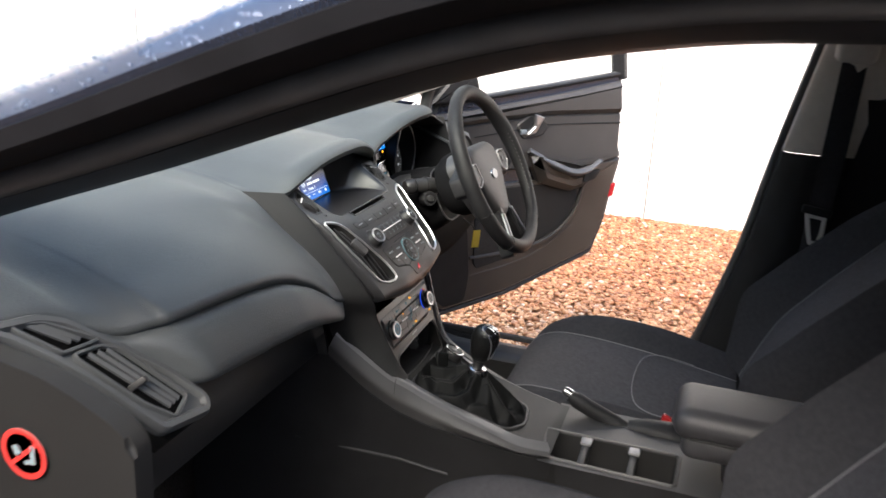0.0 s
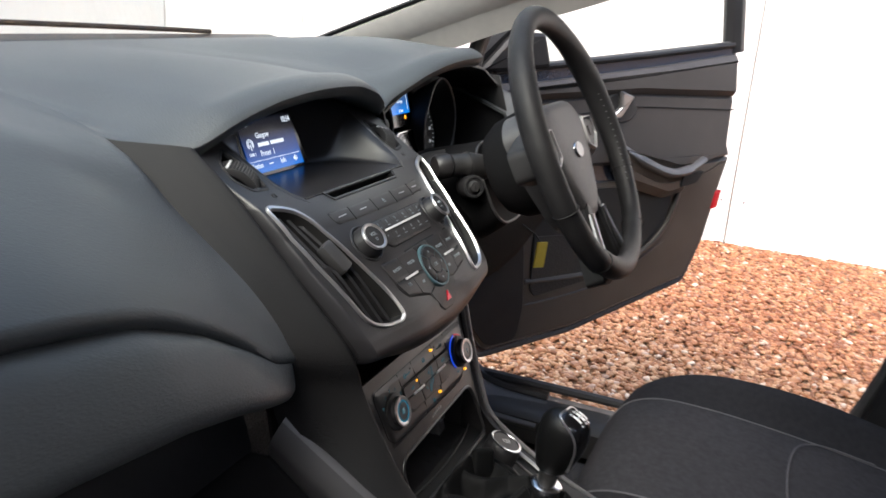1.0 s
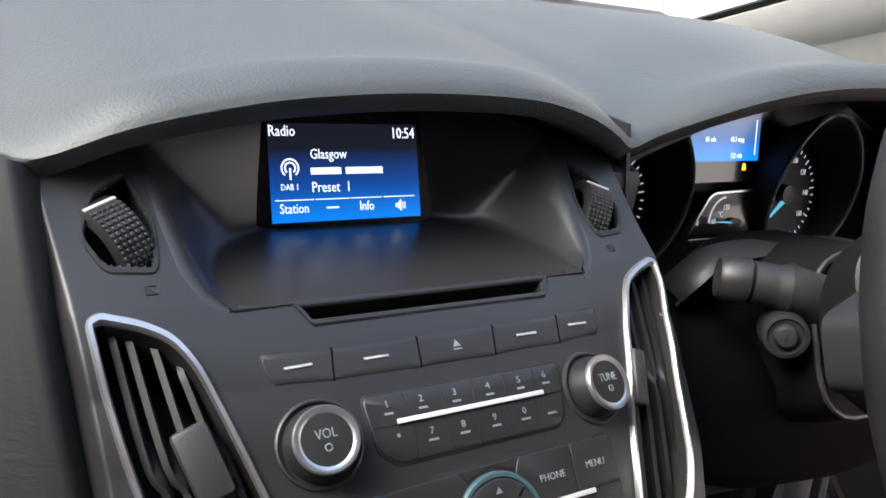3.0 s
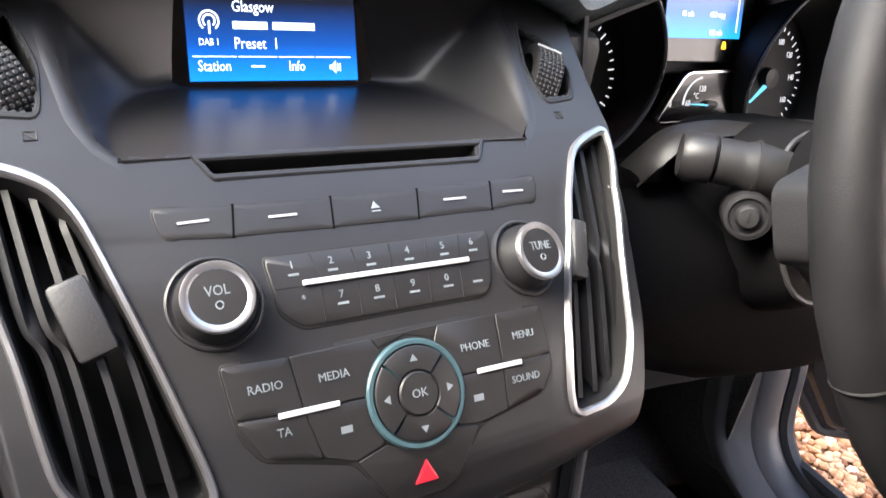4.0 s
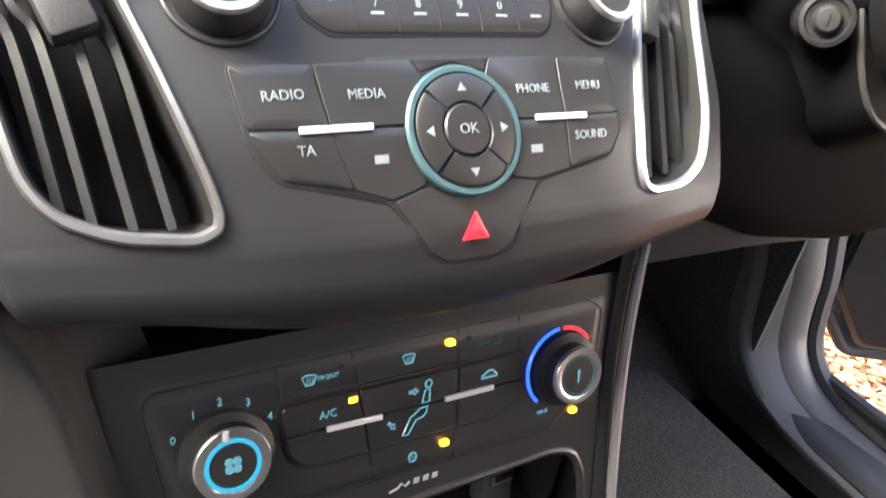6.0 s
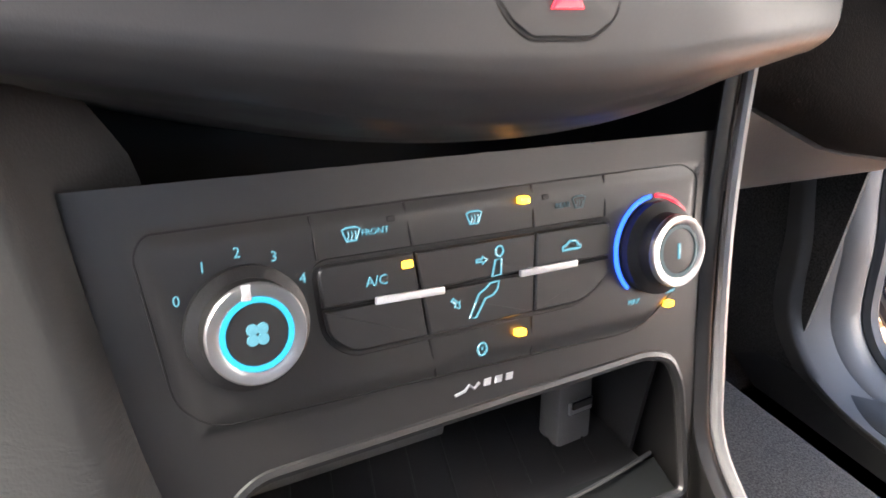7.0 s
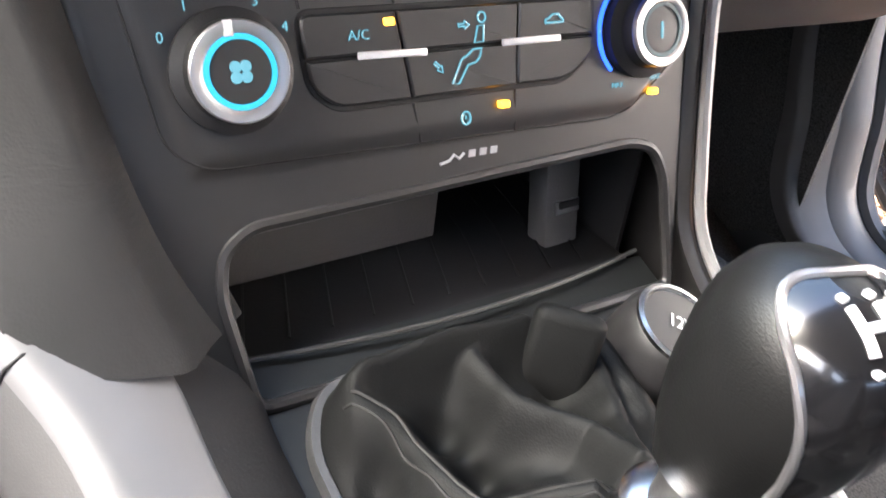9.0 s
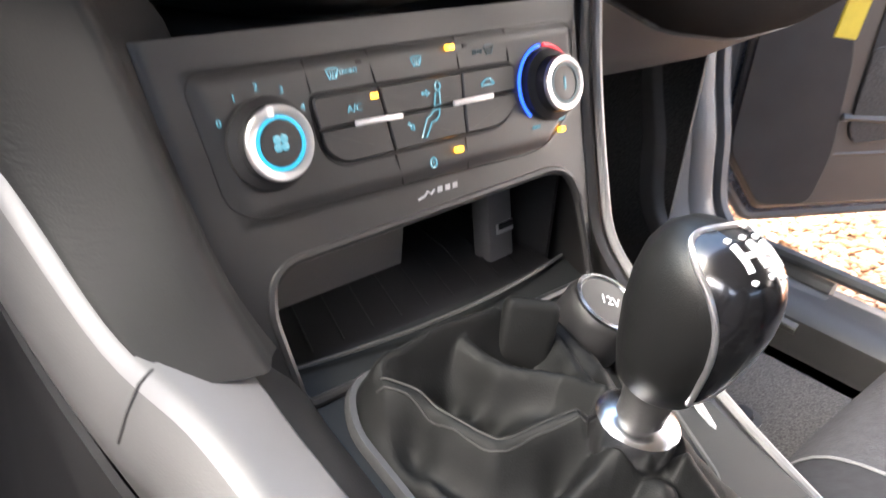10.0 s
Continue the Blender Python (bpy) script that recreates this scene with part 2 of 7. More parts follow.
def inset(pts, d):
    """The polygon moved inwards by d."""
    k = len(pts)
    area = sum(pts[i - 1][0] * pts[i][1] - pts[i][0] * pts[i - 1][1] for i in range(k))
    sg = 1 if area > 0 else -1
    out = []
    for i in range(k):
        p, a, b = Vector(pts[i]), Vector(pts[i - 1]), Vector(pts[(i + 1) % k])
        e0, e1 = (p - a), (b - p)
        n0, n1 = Vector((-e0.y, e0.x)), Vector((-e1.y, e1.x))
        n = (n0.normalized() if n0.length > 1e-9 else n1.normalized()) + (n1.normalized() if n1.length > 1e-9 else n0.normalized())
        n = n.normalized() if n.length > 1e-6 else n0.normalized()
        out.append(tuple(p + n * d * sg))
    return out


def inside(pts, x, y):
    c, k = False, len(pts)
    for i in range(k):
        (x0, y0), (x1, y1) = pts[i - 1], pts[i]
        if (y0 > y) != (y1 > y) and x < (x1 - x0) * (y - y0) / (y1 - y0) + x0:
            c = not c
    return c


def plate(fn, poly, o0, o1, bev=0.0006, bm=None):
    """A raised plate with the outline poly on the surface fn(x, z, off)."""
    bm = bm or bmesh.new()
    rings = [[fn(x, z, o0) for x, z in poly], [fn(x, z, o1 - bev) for x, z in poly], [fn(x, z, o1) for x, z in inset(poly, bev)]]
    vs = quads(bm, rings, close_u=True)
    top = inset(poly, bev)
    cx, cz = sum(p[0] for p in top) / len(top), sum(p[1] for p in top) / len(top)
    mid, flat = fn(cx, cz, o1), sum(rings[-1], Vector()) / len(top)
    if (mid - flat).length < 0.00012 or not inside(top, cx, cz):
        cap(bm, vs[-1])
        return bm
    inner = [vs[-1]] + [[bm.verts.new(fn(cx + (x - cx) * k, cz + (z - cz) * k, o1)) for x, z in top] for k in (0.66, 0.33)]
    n = len(top)
    for a, b in zip(inner, inner[1:]):
        for i in range(n):
            bm.faces.new((a[i - 1], a[i], b[i], b[i - 1]))
    c = bm.verts.new(mid)
    for i in range(n):
        bm.faces.new((inner[-1][i - 1], inner[-1][i], c))
    return bm


def rim(fn, poly, width, o0, o1, bm=None):
    """A raised frame along the outline poly, of that width inwards."""
    bm = bm or bmesh.new()
    p1, p2, p3 = inset(poly, width * 0.25), inset(poly, width * 0.75), inset(poly, width)
    rows = [[fn(x, z, o0) for x, z in poly], [fn(x, z, (o0 + o1 * 2) / 3) for x, z in poly], [fn(x, z, o1) for x, z in p1],
            [fn(x, z, o1) for x, z in p2], [fn(x, z, (o0 + o1 * 2) / 3) for x, z in p3], [fn(x, z, o0) for x, z in p3]]
    quads(bm, rows, close_u=True)
    return bm


def text(name, s, size, m, mat, parent, align="CENTER", thick=0.00015, xs=1.0):
    cu = bpy.data.curves.new(name, "FONT")
    cu.body, cu.size, cu.align_x, cu.align_y, cu.extrude, cu.resolution_u = s, size, align, "CENTER", thick, 2
    ob = bpy.data.objects.new(name, cu)
    me = bpy.data.meshes.new_from_object(ob)
    bpy.data.objects.remove(ob)
    me.transform(m @ Matrix.Diagonal((xs, 1, 1, 1)))
    me.materials.clear()
    me.materials.append(mat)
    o = new(name, me)
    o.parent = parent
    return o


def mirror(pts):
    return [(-x, z) for x, z in pts][::-1]


def lerp(v, xs, ys):
    return float(np.interp(v, xs, ys))


# ---- setting: ground, gravel, wall ----
bm = bmesh.new()
quads(bm, [[(x, y, 0.012 * noise.noise(Vector((x * 0.8, y * 0.8, 0)))) if abs(x) < 8 and abs(y) < 14 else (x, y, 0) for x in (-400, -40, -8, -4, -2, -1, 0, 1, 2, 3, 4, 8, 40, 400)]
           for y in (-400, -60, -14, -8, -5, -3, -2, -1, 0, 1, 2, 3, 5, 8, 14, 60, 400)])
def ground_material():
    """Loose stones seen from afar: every cell a stone of its own colour."""
    m = bpy.data.materials.new("gravel_ground")
    m.use_nodes = True
    nt = m.node_tree
    b = nt.nodes["Principled BSDF"]
    b.inputs["Roughness"].default_value = 0.9
    co, vo, sep, ramp, bp, no, mx = (nt.nodes.new(k) for k in ("ShaderNodeTexCoord", "ShaderNodeTexVoronoi", "ShaderNodeSeparateColor", "ShaderNodeValToRGB", "ShaderNodeBump", "ShaderNodeTexNoise", "ShaderNodeMix"))
    vo.inputs["Scale"].default_value, no.inputs["Scale"].default_value = 48.0, 0.7
    nt.links.new(co.outputs["Object"], vo.inputs["Vector"])
    nt.links.new(co.outputs["Object"], no.inputs["Vector"])
    nt.links.new(vo.outputs["Color"], sep.inputs[0])
    nt.links.new(sep.outputs[0], ramp.inputs[0])
    e = ramp.color_ramp.elements
    e[0].color, e[1].color = (0.13, 0.07, 0.04, 1), (0.44, 0.34, 0.24, 1)
    for p, c in ((0.3, (0.24, 0.13, 0.065)), (0.6, (0.32, 0.19, 0.10)), (0.85, (0.19, 0.09, 0.042))):
        e.new(p).color = (*c, 1)
    mx.data_type, mx.blend_type = "RGBA", "MULTIPLY"
    mx.inputs["Factor"].default_value = 0.5
    nt.links.new(ramp.outputs[0], mx.inputs["A"])
    nt.links.new(no.outputs["Fac"], mx.inputs["B"])
    nt.links.new(mx.outputs["Result"], b.inputs["Base Color"])
    bp.inputs["Strength"].default_value, bp.inputs["Distance"].default_value = 0.8, 0.01
    nt.links.new(vo.outputs["Distance"], bp.inputs["Height"])
    nt.links.new(bp.outputs[0], b.inputs["Normal"])
    return m


tagged(part("ground", bm, ground_material()), "bed of orange-brown gravel beside the car", "ground", kind="structure")


def gravel(x0, x1, y0, y1, count, size, seed):
    rng = np.random.default_rng(seed)
    base = bmesh.new()
    base_v = [(0, 0, 1), (0, 0, -1)] + [(math.cos(a), math.sin(a), 0.42) for a in np.radians(range(0, 360, 72))] + [(math.cos(a), math.sin(a), -0.42) for a in np.radians(range(36, 396, 72))]
    bmesh.ops.convex_hull(base, input=[base.verts.new(p) for p in base_v])
    base.verts.index_update()
    bv = np.array([v.co[:] for v in base.verts])
    bf = np.array([[v.index for v in f.verts] for f in base.faces])
    base.free()
    n, k = count, len(bv)
    pos = np.stack([rng.uniform(x0, x1, n), rng.uniform(y0, y1, n), rng.uniform(0.0, 0.009, n)], -1)
    sc = rng.uniform(0.55, 1.25, (n, 1)) * size * np.stack([rng.uniform(0.75, 1.25, n), rng.uniform(0.6, 1.0, n), rng.uniform(0.35, 0.65, n)], -1)
    ang, tip = rng.uniform(0, 2 * np.pi, n), rng.normal(0, 0.35, n)
    v = bv[None] * sc[:, None] * rng.uniform(0.8, 1.2, (n, k, 1))
    y, z = v[..., 1] * np.cos(tip)[:, None] - v[..., 2] * np.sin(tip)[:, None], v[..., 1] * np.sin(tip)[:, None] + v[..., 2] * np.cos(tip)[:, None]
    x = v[..., 0]
    v = np.stack([x * np.cos(ang)[:, None] - y * np.sin(ang)[:, None], x * np.sin(ang)[:, None] + y * np.cos(ang)[:, None], z], -1) + pos[:, None]
    me = bpy.data.meshes.new("gravel")
    me.from_pydata(v.reshape(-1, 3).tolist(), [], (bf[None] + (np.arange(n) * k)[:, None, None]).reshape(-1, 3).tolist())
    me.polygons.foreach_set("use_smooth", [True] * len(me.polygons))
    return me


def stone_material():
    m = bpy.data.materials.new("gravel_stones")
    m.use_nodes = True
    nt = m.node_tree
    b = nt.nodes["Principled BSDF"]
    b.inputs["Roughness"].default_value = 0.55
    geo, ramp, ramp2, mix = (nt.nodes.new(k) for k in ("ShaderNodeNewGeometry", "ShaderNodeValToRGB", "ShaderNodeValToRGB", "ShaderNodeMix"))
    for r, cols in ((ramp, ((0, (0.18, 0.075, 0.03)), (0.25, (0.36, 0.17, 0.07)), (0.5, (0.48, 0.28, 0.14)), (0.72, (0.60, 0.44, 0.28)), (0.9, (0.28, 0.11, 0.045)), (1, (0.72, 0.64, 0.53)))),
                    (ramp2, ((0, (0.15, 0.052, 0.022)), (0.3, (0.28, 0.10, 0.042)), (0.6, (0.39, 0.165, 0.072)), (0.85, (0.48, 0.26, 0.13)), (0.93, (0.24, 0.08, 0.032)), (1, (0.66, 0.54, 0.42))))):
        e = r.color_ramp.elements
        e[0].position, e[0].color = cols[0][0], (*cols[0][1], 1)
        e[1].position, e[1].color = cols[-1][0], (*cols[-1][1], 1)
        for p, c in cols[1:-1]:
            e.new(p).color = (*c, 1)
        nt.links.new(geo.outputs["Random Per Island"], r.inputs[0])
    co, sep, mr, no, ad = (nt.nodes.new(k) for k in ("ShaderNodeTexCoord", "ShaderNodeSeparateXYZ", "ShaderNodeMapRange", "ShaderNodeTexNoise", "ShaderNodeMath"))
    no.inputs["Scale"].default_value = 1.3
    nt.links.new(co.outputs["Object"], sep.inputs[0])
    nt.links.new(co.outputs["Object"], no.inputs["Vector"])
    nt.links.new(sep.outputs["X"], ad.inputs[0])
    nt.links.new(no.outputs["Fac"], ad.inputs[1])
    mr.inputs["From Min"].default_value, mr.inputs["From Max"].default_value = 1.5, 2.9
    nt.links.new(ad.outputs[0], mr.inputs["Value"])
    mix.data_type = "RGBA"
    nt.links.new(mr.outputs[0], mix.inputs["Factor"])
    nt.links.new(ramp.outputs[0], mix.inputs["A"])
    nt.links.new(ramp2.outputs[0], mix.inputs["B"])
    nt.links.new(mix.outputs["Result"], b.inputs["Base Color"])
    return m


STONES = stone_material()
me = gravel(0.75, 3.45, -2.6, 2.2, 78000, 0.0118, 5)
me.materials.append(STONES)
tagged(new("gravel", me), "loose orange, cream and rust-brown gravel stones", "gravel", kind="stuff")

WALL_X, PANEL_W = 3.46, 1.235
CLADJOINT = material("panel_joint_seal", (0.42, 0.41, 0.40), 0.7, vary=0.1, scale=20)
wall = tagged(thing("wall_white", "", ""), "white steel-clad wall panels standing on the gravel", "wall", kind="structure")
bm = block(Matrix.Translation((WALL_X + 0.09, -2.0, 1.6)), 0.10, 10.7, 3.3)
part("backing", bm, CLADJOINT, wall)
panel_bm = block(Matrix.Translation((0.012, PANEL_W / 2, 1.62)), 0.024, PANEL_W - 0.006, 3.24, 0.002, 1)
first = part("panel", panel_bm, WALLMAT, wall)
screw_bm = lathe([(0.0, -0.004), (0.007, -0.003), (0.008, 0.0), (0.008, 0.004)], pose(0, 0, 0, 0, 90, 0), 10)
screw = part("screw", screw_bm, SILVER, wall)
for i in range(-6, 3):
    y = -0.14 + i * PANEL_W
    p = first if i == -6 else new("panel", first.data)
    p.parent, p.location = wall, (WALL_X, y, 0)
    for dy in (0.045, PANEL_W - 0.06):
        s = screw if (i == -6 and dy < 0.1) else new("screw", screw.data)
        s.parent, s.location = wall, (WALL_X, y + dy, 0.22)

wall2 = tagged(thing("wall_front", "", ""), "white steel-clad wall ahead of the car", "wall", kind="structure")
part("backing", block(Matrix.Translation((-2.6, 3.42, 1.6)), 12.2, 0.10, 3.3), DARK, wall2)
for i in range(10):
    p = new("panel", first.data)
    p.parent, p.matrix_basis = wall2, pose(WALL_X - 0.004 - (i + 1) * PANEL_W * 1.6 + PANEL_W * 1.6, 3.33, 0, 0, 0, 90) @ Matrix.Diagonal((1, 1.6, 1, 1))

# plain dark slab, added unseen on the passenger's side to hold back light
BLOCKER = material("light_blocker_dark", (0.055, 0.050, 0.046), 0.8, vary=0.25, scale=6, bump=0.3, bump_scale=60)
side_blocker = tagged(thing("light_blocker_side", "", ""), "added dark slab, unseen, holding back light beside the car", "wall", kind="structure")
part("blocker_slab", block(Matrix.Translation((-2.55, -1.0, 0.95)), 0.08, 8.6, 1.9, 0.004, 1), BLOCKER, side_blocker)

# ---- the car's body round the cabin ----
RAIL = [(0.62, 0.82), (0.50, 0.872), (0.35, 0.935), (0.145, 1.016), (-0.048, 1.084), (-0.205, 1.143), (-0.314, 1.18), (-0.41, 1.202), (-0.53, 1.216), (-0.75, 1.22), (-1.1, 1.20), (-1.5, 1.12)]


def smooth_path(pts, n):
    """Points on a smooth curve through pts."""
    pts = [Vector(p) for p in pts]
    out = []
    for i in range(len(pts) - 1):
        a, b, c, d = pts[max(0, i - 1)], pts[i], pts[i + 1], pts[min(len(pts) - 1, i + 2)]
        for j in range(n):
            t = j / n
            out.append(0.5 * ((2 * b) + (c - a) * t + (2 * a - 5 * b + 4 * c - d) * t * t + (3 * b - 3 * c + d - a) * t ** 3))
    return out + [pts[-1]]


RAILS = smooth_path([(0, y, z) for y, z in RAIL], 6)


def along_rail(side, section):
    return [[(side * (0.62 - dx), p.y, p.z + dz) for dx, dz in section] for p in RAILS]


FLANGE = material("black_flange", (0.012, 0.012, 0.014), 0.75, vary=0.2, scale=20, spec=0.15)
KICK = material("kick_panel_trim", (0.105, 0.10, 0.096), 0.48, vary=0.1, scale=10, bump=0.12, bump_scale=900, bump_kind="cells")
body = thing("car_body", "dark blue hatchback body with black door seals and open front doors", "car")
for side in (-1, 1):
    part("pillar_edge_trim", solid(along_rail(side, [(0.03, 0.035), (0.0, 0.0), (-0.03, 0.004), (-0.055, 0.014)]), 0.004), LIGHTTRIM if side > 0 else BLACK, body)
    part("door_seal", tube([(side * 0.695, p.y, p.z + 0.024) for p in RAILS], 0.0135, 10), RUBBER, body, "grey-black rubber door seal")
    part("door_flange", solid(along_rail(side, [(-0.055, 0.016), (-0.085, 0.030), (-0.118, 0.034), (-0.132, 0.042), (-0.137, 0.056)]), 0.004), FLANGE, body)
    paint = part("roof_rail", solid(along_rail(side, [(-0.134, 0.054), (-0.138, 0.062), (-0.133, 0.073), (-0.116, 0.082), (-0.07, 0.088), (0.0, 0.092)]), 0.004), PAINT, body, "dark blue painted pillar wet with raindrops")
    if side < 0:
        rng = random.Random(3)
        bm = bmesh.new()
        for _ in range(900):
            p = RAILS[0].lerp(RAILS[-1], 0)
            k = rng.uniform(8, 44)
            a, b = RAILS[int(k)], RAILS[int(k) + 1]
            q = a.lerp(b, k - int(k))
            s = rng.uniform(0, 1)
            dx = lerp(s, [0, 0.2, 0.5, 1], [-0.139, -0.134, -0.117, -0.072])
            dz = lerp(s, [0, 0.2, 0.5, 1], [0.062, 0.074, 0.083, 0.089])
            r = rng.uniform(0.0008, 0.0026)
            nrm = Vector((-0.9 + s, 0, 0.4 + s * 0.6)).normalized()
            m = Matrix.Translation((-(0.62 - dx), q.y, q.z + dz)) @ nrm.to_track_quat("Z", "Y").to_matrix().to_4x4()
            bmesh.ops.create_icosphere(bm, subdivisions=1, radius=r, matrix=m @ Matrix.Diagonal((1, rng.uniform(0.8, 1.4), 0.4, 1)))
        tagged(part("rain_beading", bm, DROP, paint), "raindrops on the paint", kind="stuff")
# roof with its lining
def roof_rows(dz):
    rows = []
    for y in (-0.12, -0.3, -0.6, -0.9, -1.2, -1.5):
        top = lerp(-y, [0.12, 0.3, 0.6, 0.9, 1.5], [1.235, 1.285, 1.31, 1.305, 1.22])
        edge = lerp(-y, [0.05, 0.205, 0.314, 0.53, 0.75, 1.1, 1.5], [1.11, 1.165, 1.205, 1.24, 1.245, 1.225, 1.145])
        rows.append([(x, y, edge + (top - edge) * (1 - (abs(x) / 0.6) ** 2.5) + dz) for x in np.linspace(-0.6, 0.6, 13)])
    return rows


part("headliner", solid(roof_rows(0), 0.006), HEADLINER, body, "pale cloth headliner")
part("roof", solid(roof_rows(0.05), 0.004), PAINT, body)
# pale trim on the front pillars and the glass between
for side in (-1, 1):
    rows = []
    for p in RAILS[:30]:
        rows.append([(side * 0.59, p.y, p.z + 0.035), (side * 0.565, p.y + 0.01, p.z + 0.045), (side * 0.545, p.y + 0.03, p.z + 0.066)])
    part("pillar_lining", solid(rows, 0.004), LIGHTTRIM, body, "pale grey windscreen pillar lining")
    edge = [(side * 0.545, p.y + 0.03, p.z + 0.07) for p in RAILS[:30]]
    part("windscreen_border", tube(edge, 0.008, 6, flat=0.5), DARK, body, "black dotted windscreen edge")
rows = []
for v in np.linspace(0, 1, 9):
    y, z = 0.585 - 0.70 * v, 0.972 + 0.25 * v + 0.02 * math.sin(v * math.pi)
    rows.append([(x, y + 0.06 * (1 - (x / 0.6) ** 2), z) for x in np.linspace(-0.6, 0.6, 13)])
ws = part("windscreen", solid(rows, 0.004), GLASS, body, "clear windscreen")
ws.visible_shadow = False
rows = [[(x, 0.60 + 0.06 * (1 - (x / 0.7) ** 2), 0.968), (x, 0.64 + 0.06 * (1 - (x / 0.7) ** 2), 0.974), (x, 0.75, 0.945)] for x in np.linspace(-0.7, 0.7, 15)]
part("cowl", solid(rows, 0.01), BLACK, body)
part("wiper", tube(smooth_path([(-0.35, 0.70, 0.985), (0.05, 0.70, 0.990), (0.30, 0.68, 0.986), (0.55, 0.66, 0.978)], 5), 0.004, 8), DARK, body)
# floor, firewall, sills, rear
bm = bmesh.new()
quads(bm, [[(x, y, z + (0.10 if abs(x) < 0.14 and y < 0.4 else 0)) for x in (-0.70, -0.45, -0.2, -0.14, -0.08, 0.08, 0.14, 0.2, 0.45, 0.70)] for y, z in ((-1.6, 0.36), (-0.9, 0.30), (-0.2, 0.28), (0.25, 0.28), (0.42, 0.36), (0.50, 0.55), (0.52, 0.94))])
bmesh.ops.solidify(bm, geom=list(bm.faces), thickness=0.01)
part("floor_carpet", bm, CARPET, body, "black carpet")
for side in (-1, 1):
    prof = [(0.655, 0.29), (0.66, 0.345), (0.672, 0.356), (0.70, 0.358), (0.735, 0.356), (0.742, 0.348), (0.75, 0.345), (0.785, 0.34), (0.80, 0.31), (0.80, 0.20), (0.76, 0.17)]
    rows = [[(side * x, y, z - (0.020 if side > 0 else 0)) for x, z in prof] for y in np.linspace(-1.5, 0.36, 12)]
    part("sill", solid(rows, 0.006), TRIM, body, "black sill trim")
    part("sill_seal", tube([(side * 0.745, y, 0.358) for y in np.linspace(-0.6, 0.25, 12)], 0.009, 8), RUBBER, body)
    # lower front post
    post = smooth_path([(0.16, 0.33), (0.185, 0.40), (0.235, 0.48), (0.262, 0.56), (0.27, 0.66), (0.25, 0.80), (0.22, 0.94)], 4)
    rows = []
    for q in post:
        y, z = q.x, q.y
        if side > 0:
            continue
        rows.append([(side * 0.66, y + 0.10, z), (side * 0.672, y + 0.055, z), (side * 0.69, y + 0.02, z), (side * 0.705, y + 0.008, z), (side * 0.72, y + 0.004, z), (side * 0.735, y + 0.012, z), (side * 0.75, y + 0.03, z), (side * 0.76, y + 0.09, z)])
    if side > 0:
        post = smooth_path([(0.02, 0.338), (0.092, 0.340), (0.130, 0.345), (0.160, 0.356), (0.182, 0.375), (0.196, 0.399), (0.205, 0.438), (0.212, 0.48), (0.235, 0.56), (0.25, 0.66), (0.24, 0.80), (0.22, 0.94)], 4)
        for k, q in enumerate(post):
            d = post[min(k + 1, len(post) - 1)] - post[max(k - 1, 0)]
            n = Vector((d.y, -d.x * 0.4, 0)).normalized() if d.length else Vector((1, 0, 0))
            n.y *= 0.45
            rows.append([(x, q.x + n.x * o, q.y + n.y * o) for x, o in ((0.668, 0.10), (0.652, 0.050), (0.653, 0.044), (0.660, 0.036), (0.675, 0.025), (0.688, 0.0165), (0.690, 0.019), (0.692, 0.0150), (0.705, 0.004), (0.718, 0.0), (0.735, 0.008), (0.75, 0.03), (0.76, 0.09))])
    part("kick_panel", solid(rows, 0.006), KICK, body, "grey footwell side trim")
    part("post_seal", tube([(side * 0.742, q.x + 0.004, q.y) for q in post], 0.011, 8), RUBBER, body)
    rows = [[(side * 0.76, q.x + 0.05, q.y), (side * 0.82, q.x + 0.06, q.y), (side * 0.85, q.x + 0.16, q.y)] for q in post if side < 0 or q.y > 0.39]
    part("door_jamb", solid(rows, 0.006), PAINT, body)
    rows = [[(side * x, y, z) for z in (0.28, 0.5, 0.75, 0.93)] for x, y in ((0.655 if side < 0 else 0.668, 0.22), (0.66, 0.36), (0.64, 0.46), (0.60, 0.54))]
    part("footwell_side", solid(rows, 0.006), CARPET, body)
    for dx, dy in ((0.0, 0.0), (0.030, 0.006), (0.055, 0.016)):
        part("frame_seal", tube(smooth_path([(side * (0.655 + dx), 0.215 + dy, 0.86), (side * (0.655 + dx), 0.202 + dy, 0.935), (side * (0.655 + dx), 0.192 + dy, 0.99), (side * (0.658 + dx), 0.172 + dy, 1.028), (side * (0.66 + dx), 0.125 + dy, 1.055), (side * (0.66 + dx), 0.06 + dy, 1.078)], 5), 0.012, 10), RUBBER, body)
    # rear side
    rows = [[(side * (0.735 - 0.06 * max(0.0, z - 0.93) / 0.25), y, z) for y in (-0.72, -1.0, -1.3, -1.6)] for z in (0.2, 0.5, 0.8, 0.93, 1.06)]
    part("rear_side", solid(rows, 0.03), BLACK, body)
rows = [[(x * (1 - 0.12 * max(0.0, z - 0.93) / 0.25), -1.6 + 0.3 * max(0.0, z - 0.93), z) for x in (-0.72, 0, 0.72)] for z in (0.2, 0.6, 0.93, 1.16)]
part("rear_panel", solid(rows, 0.03), BLACK, body)
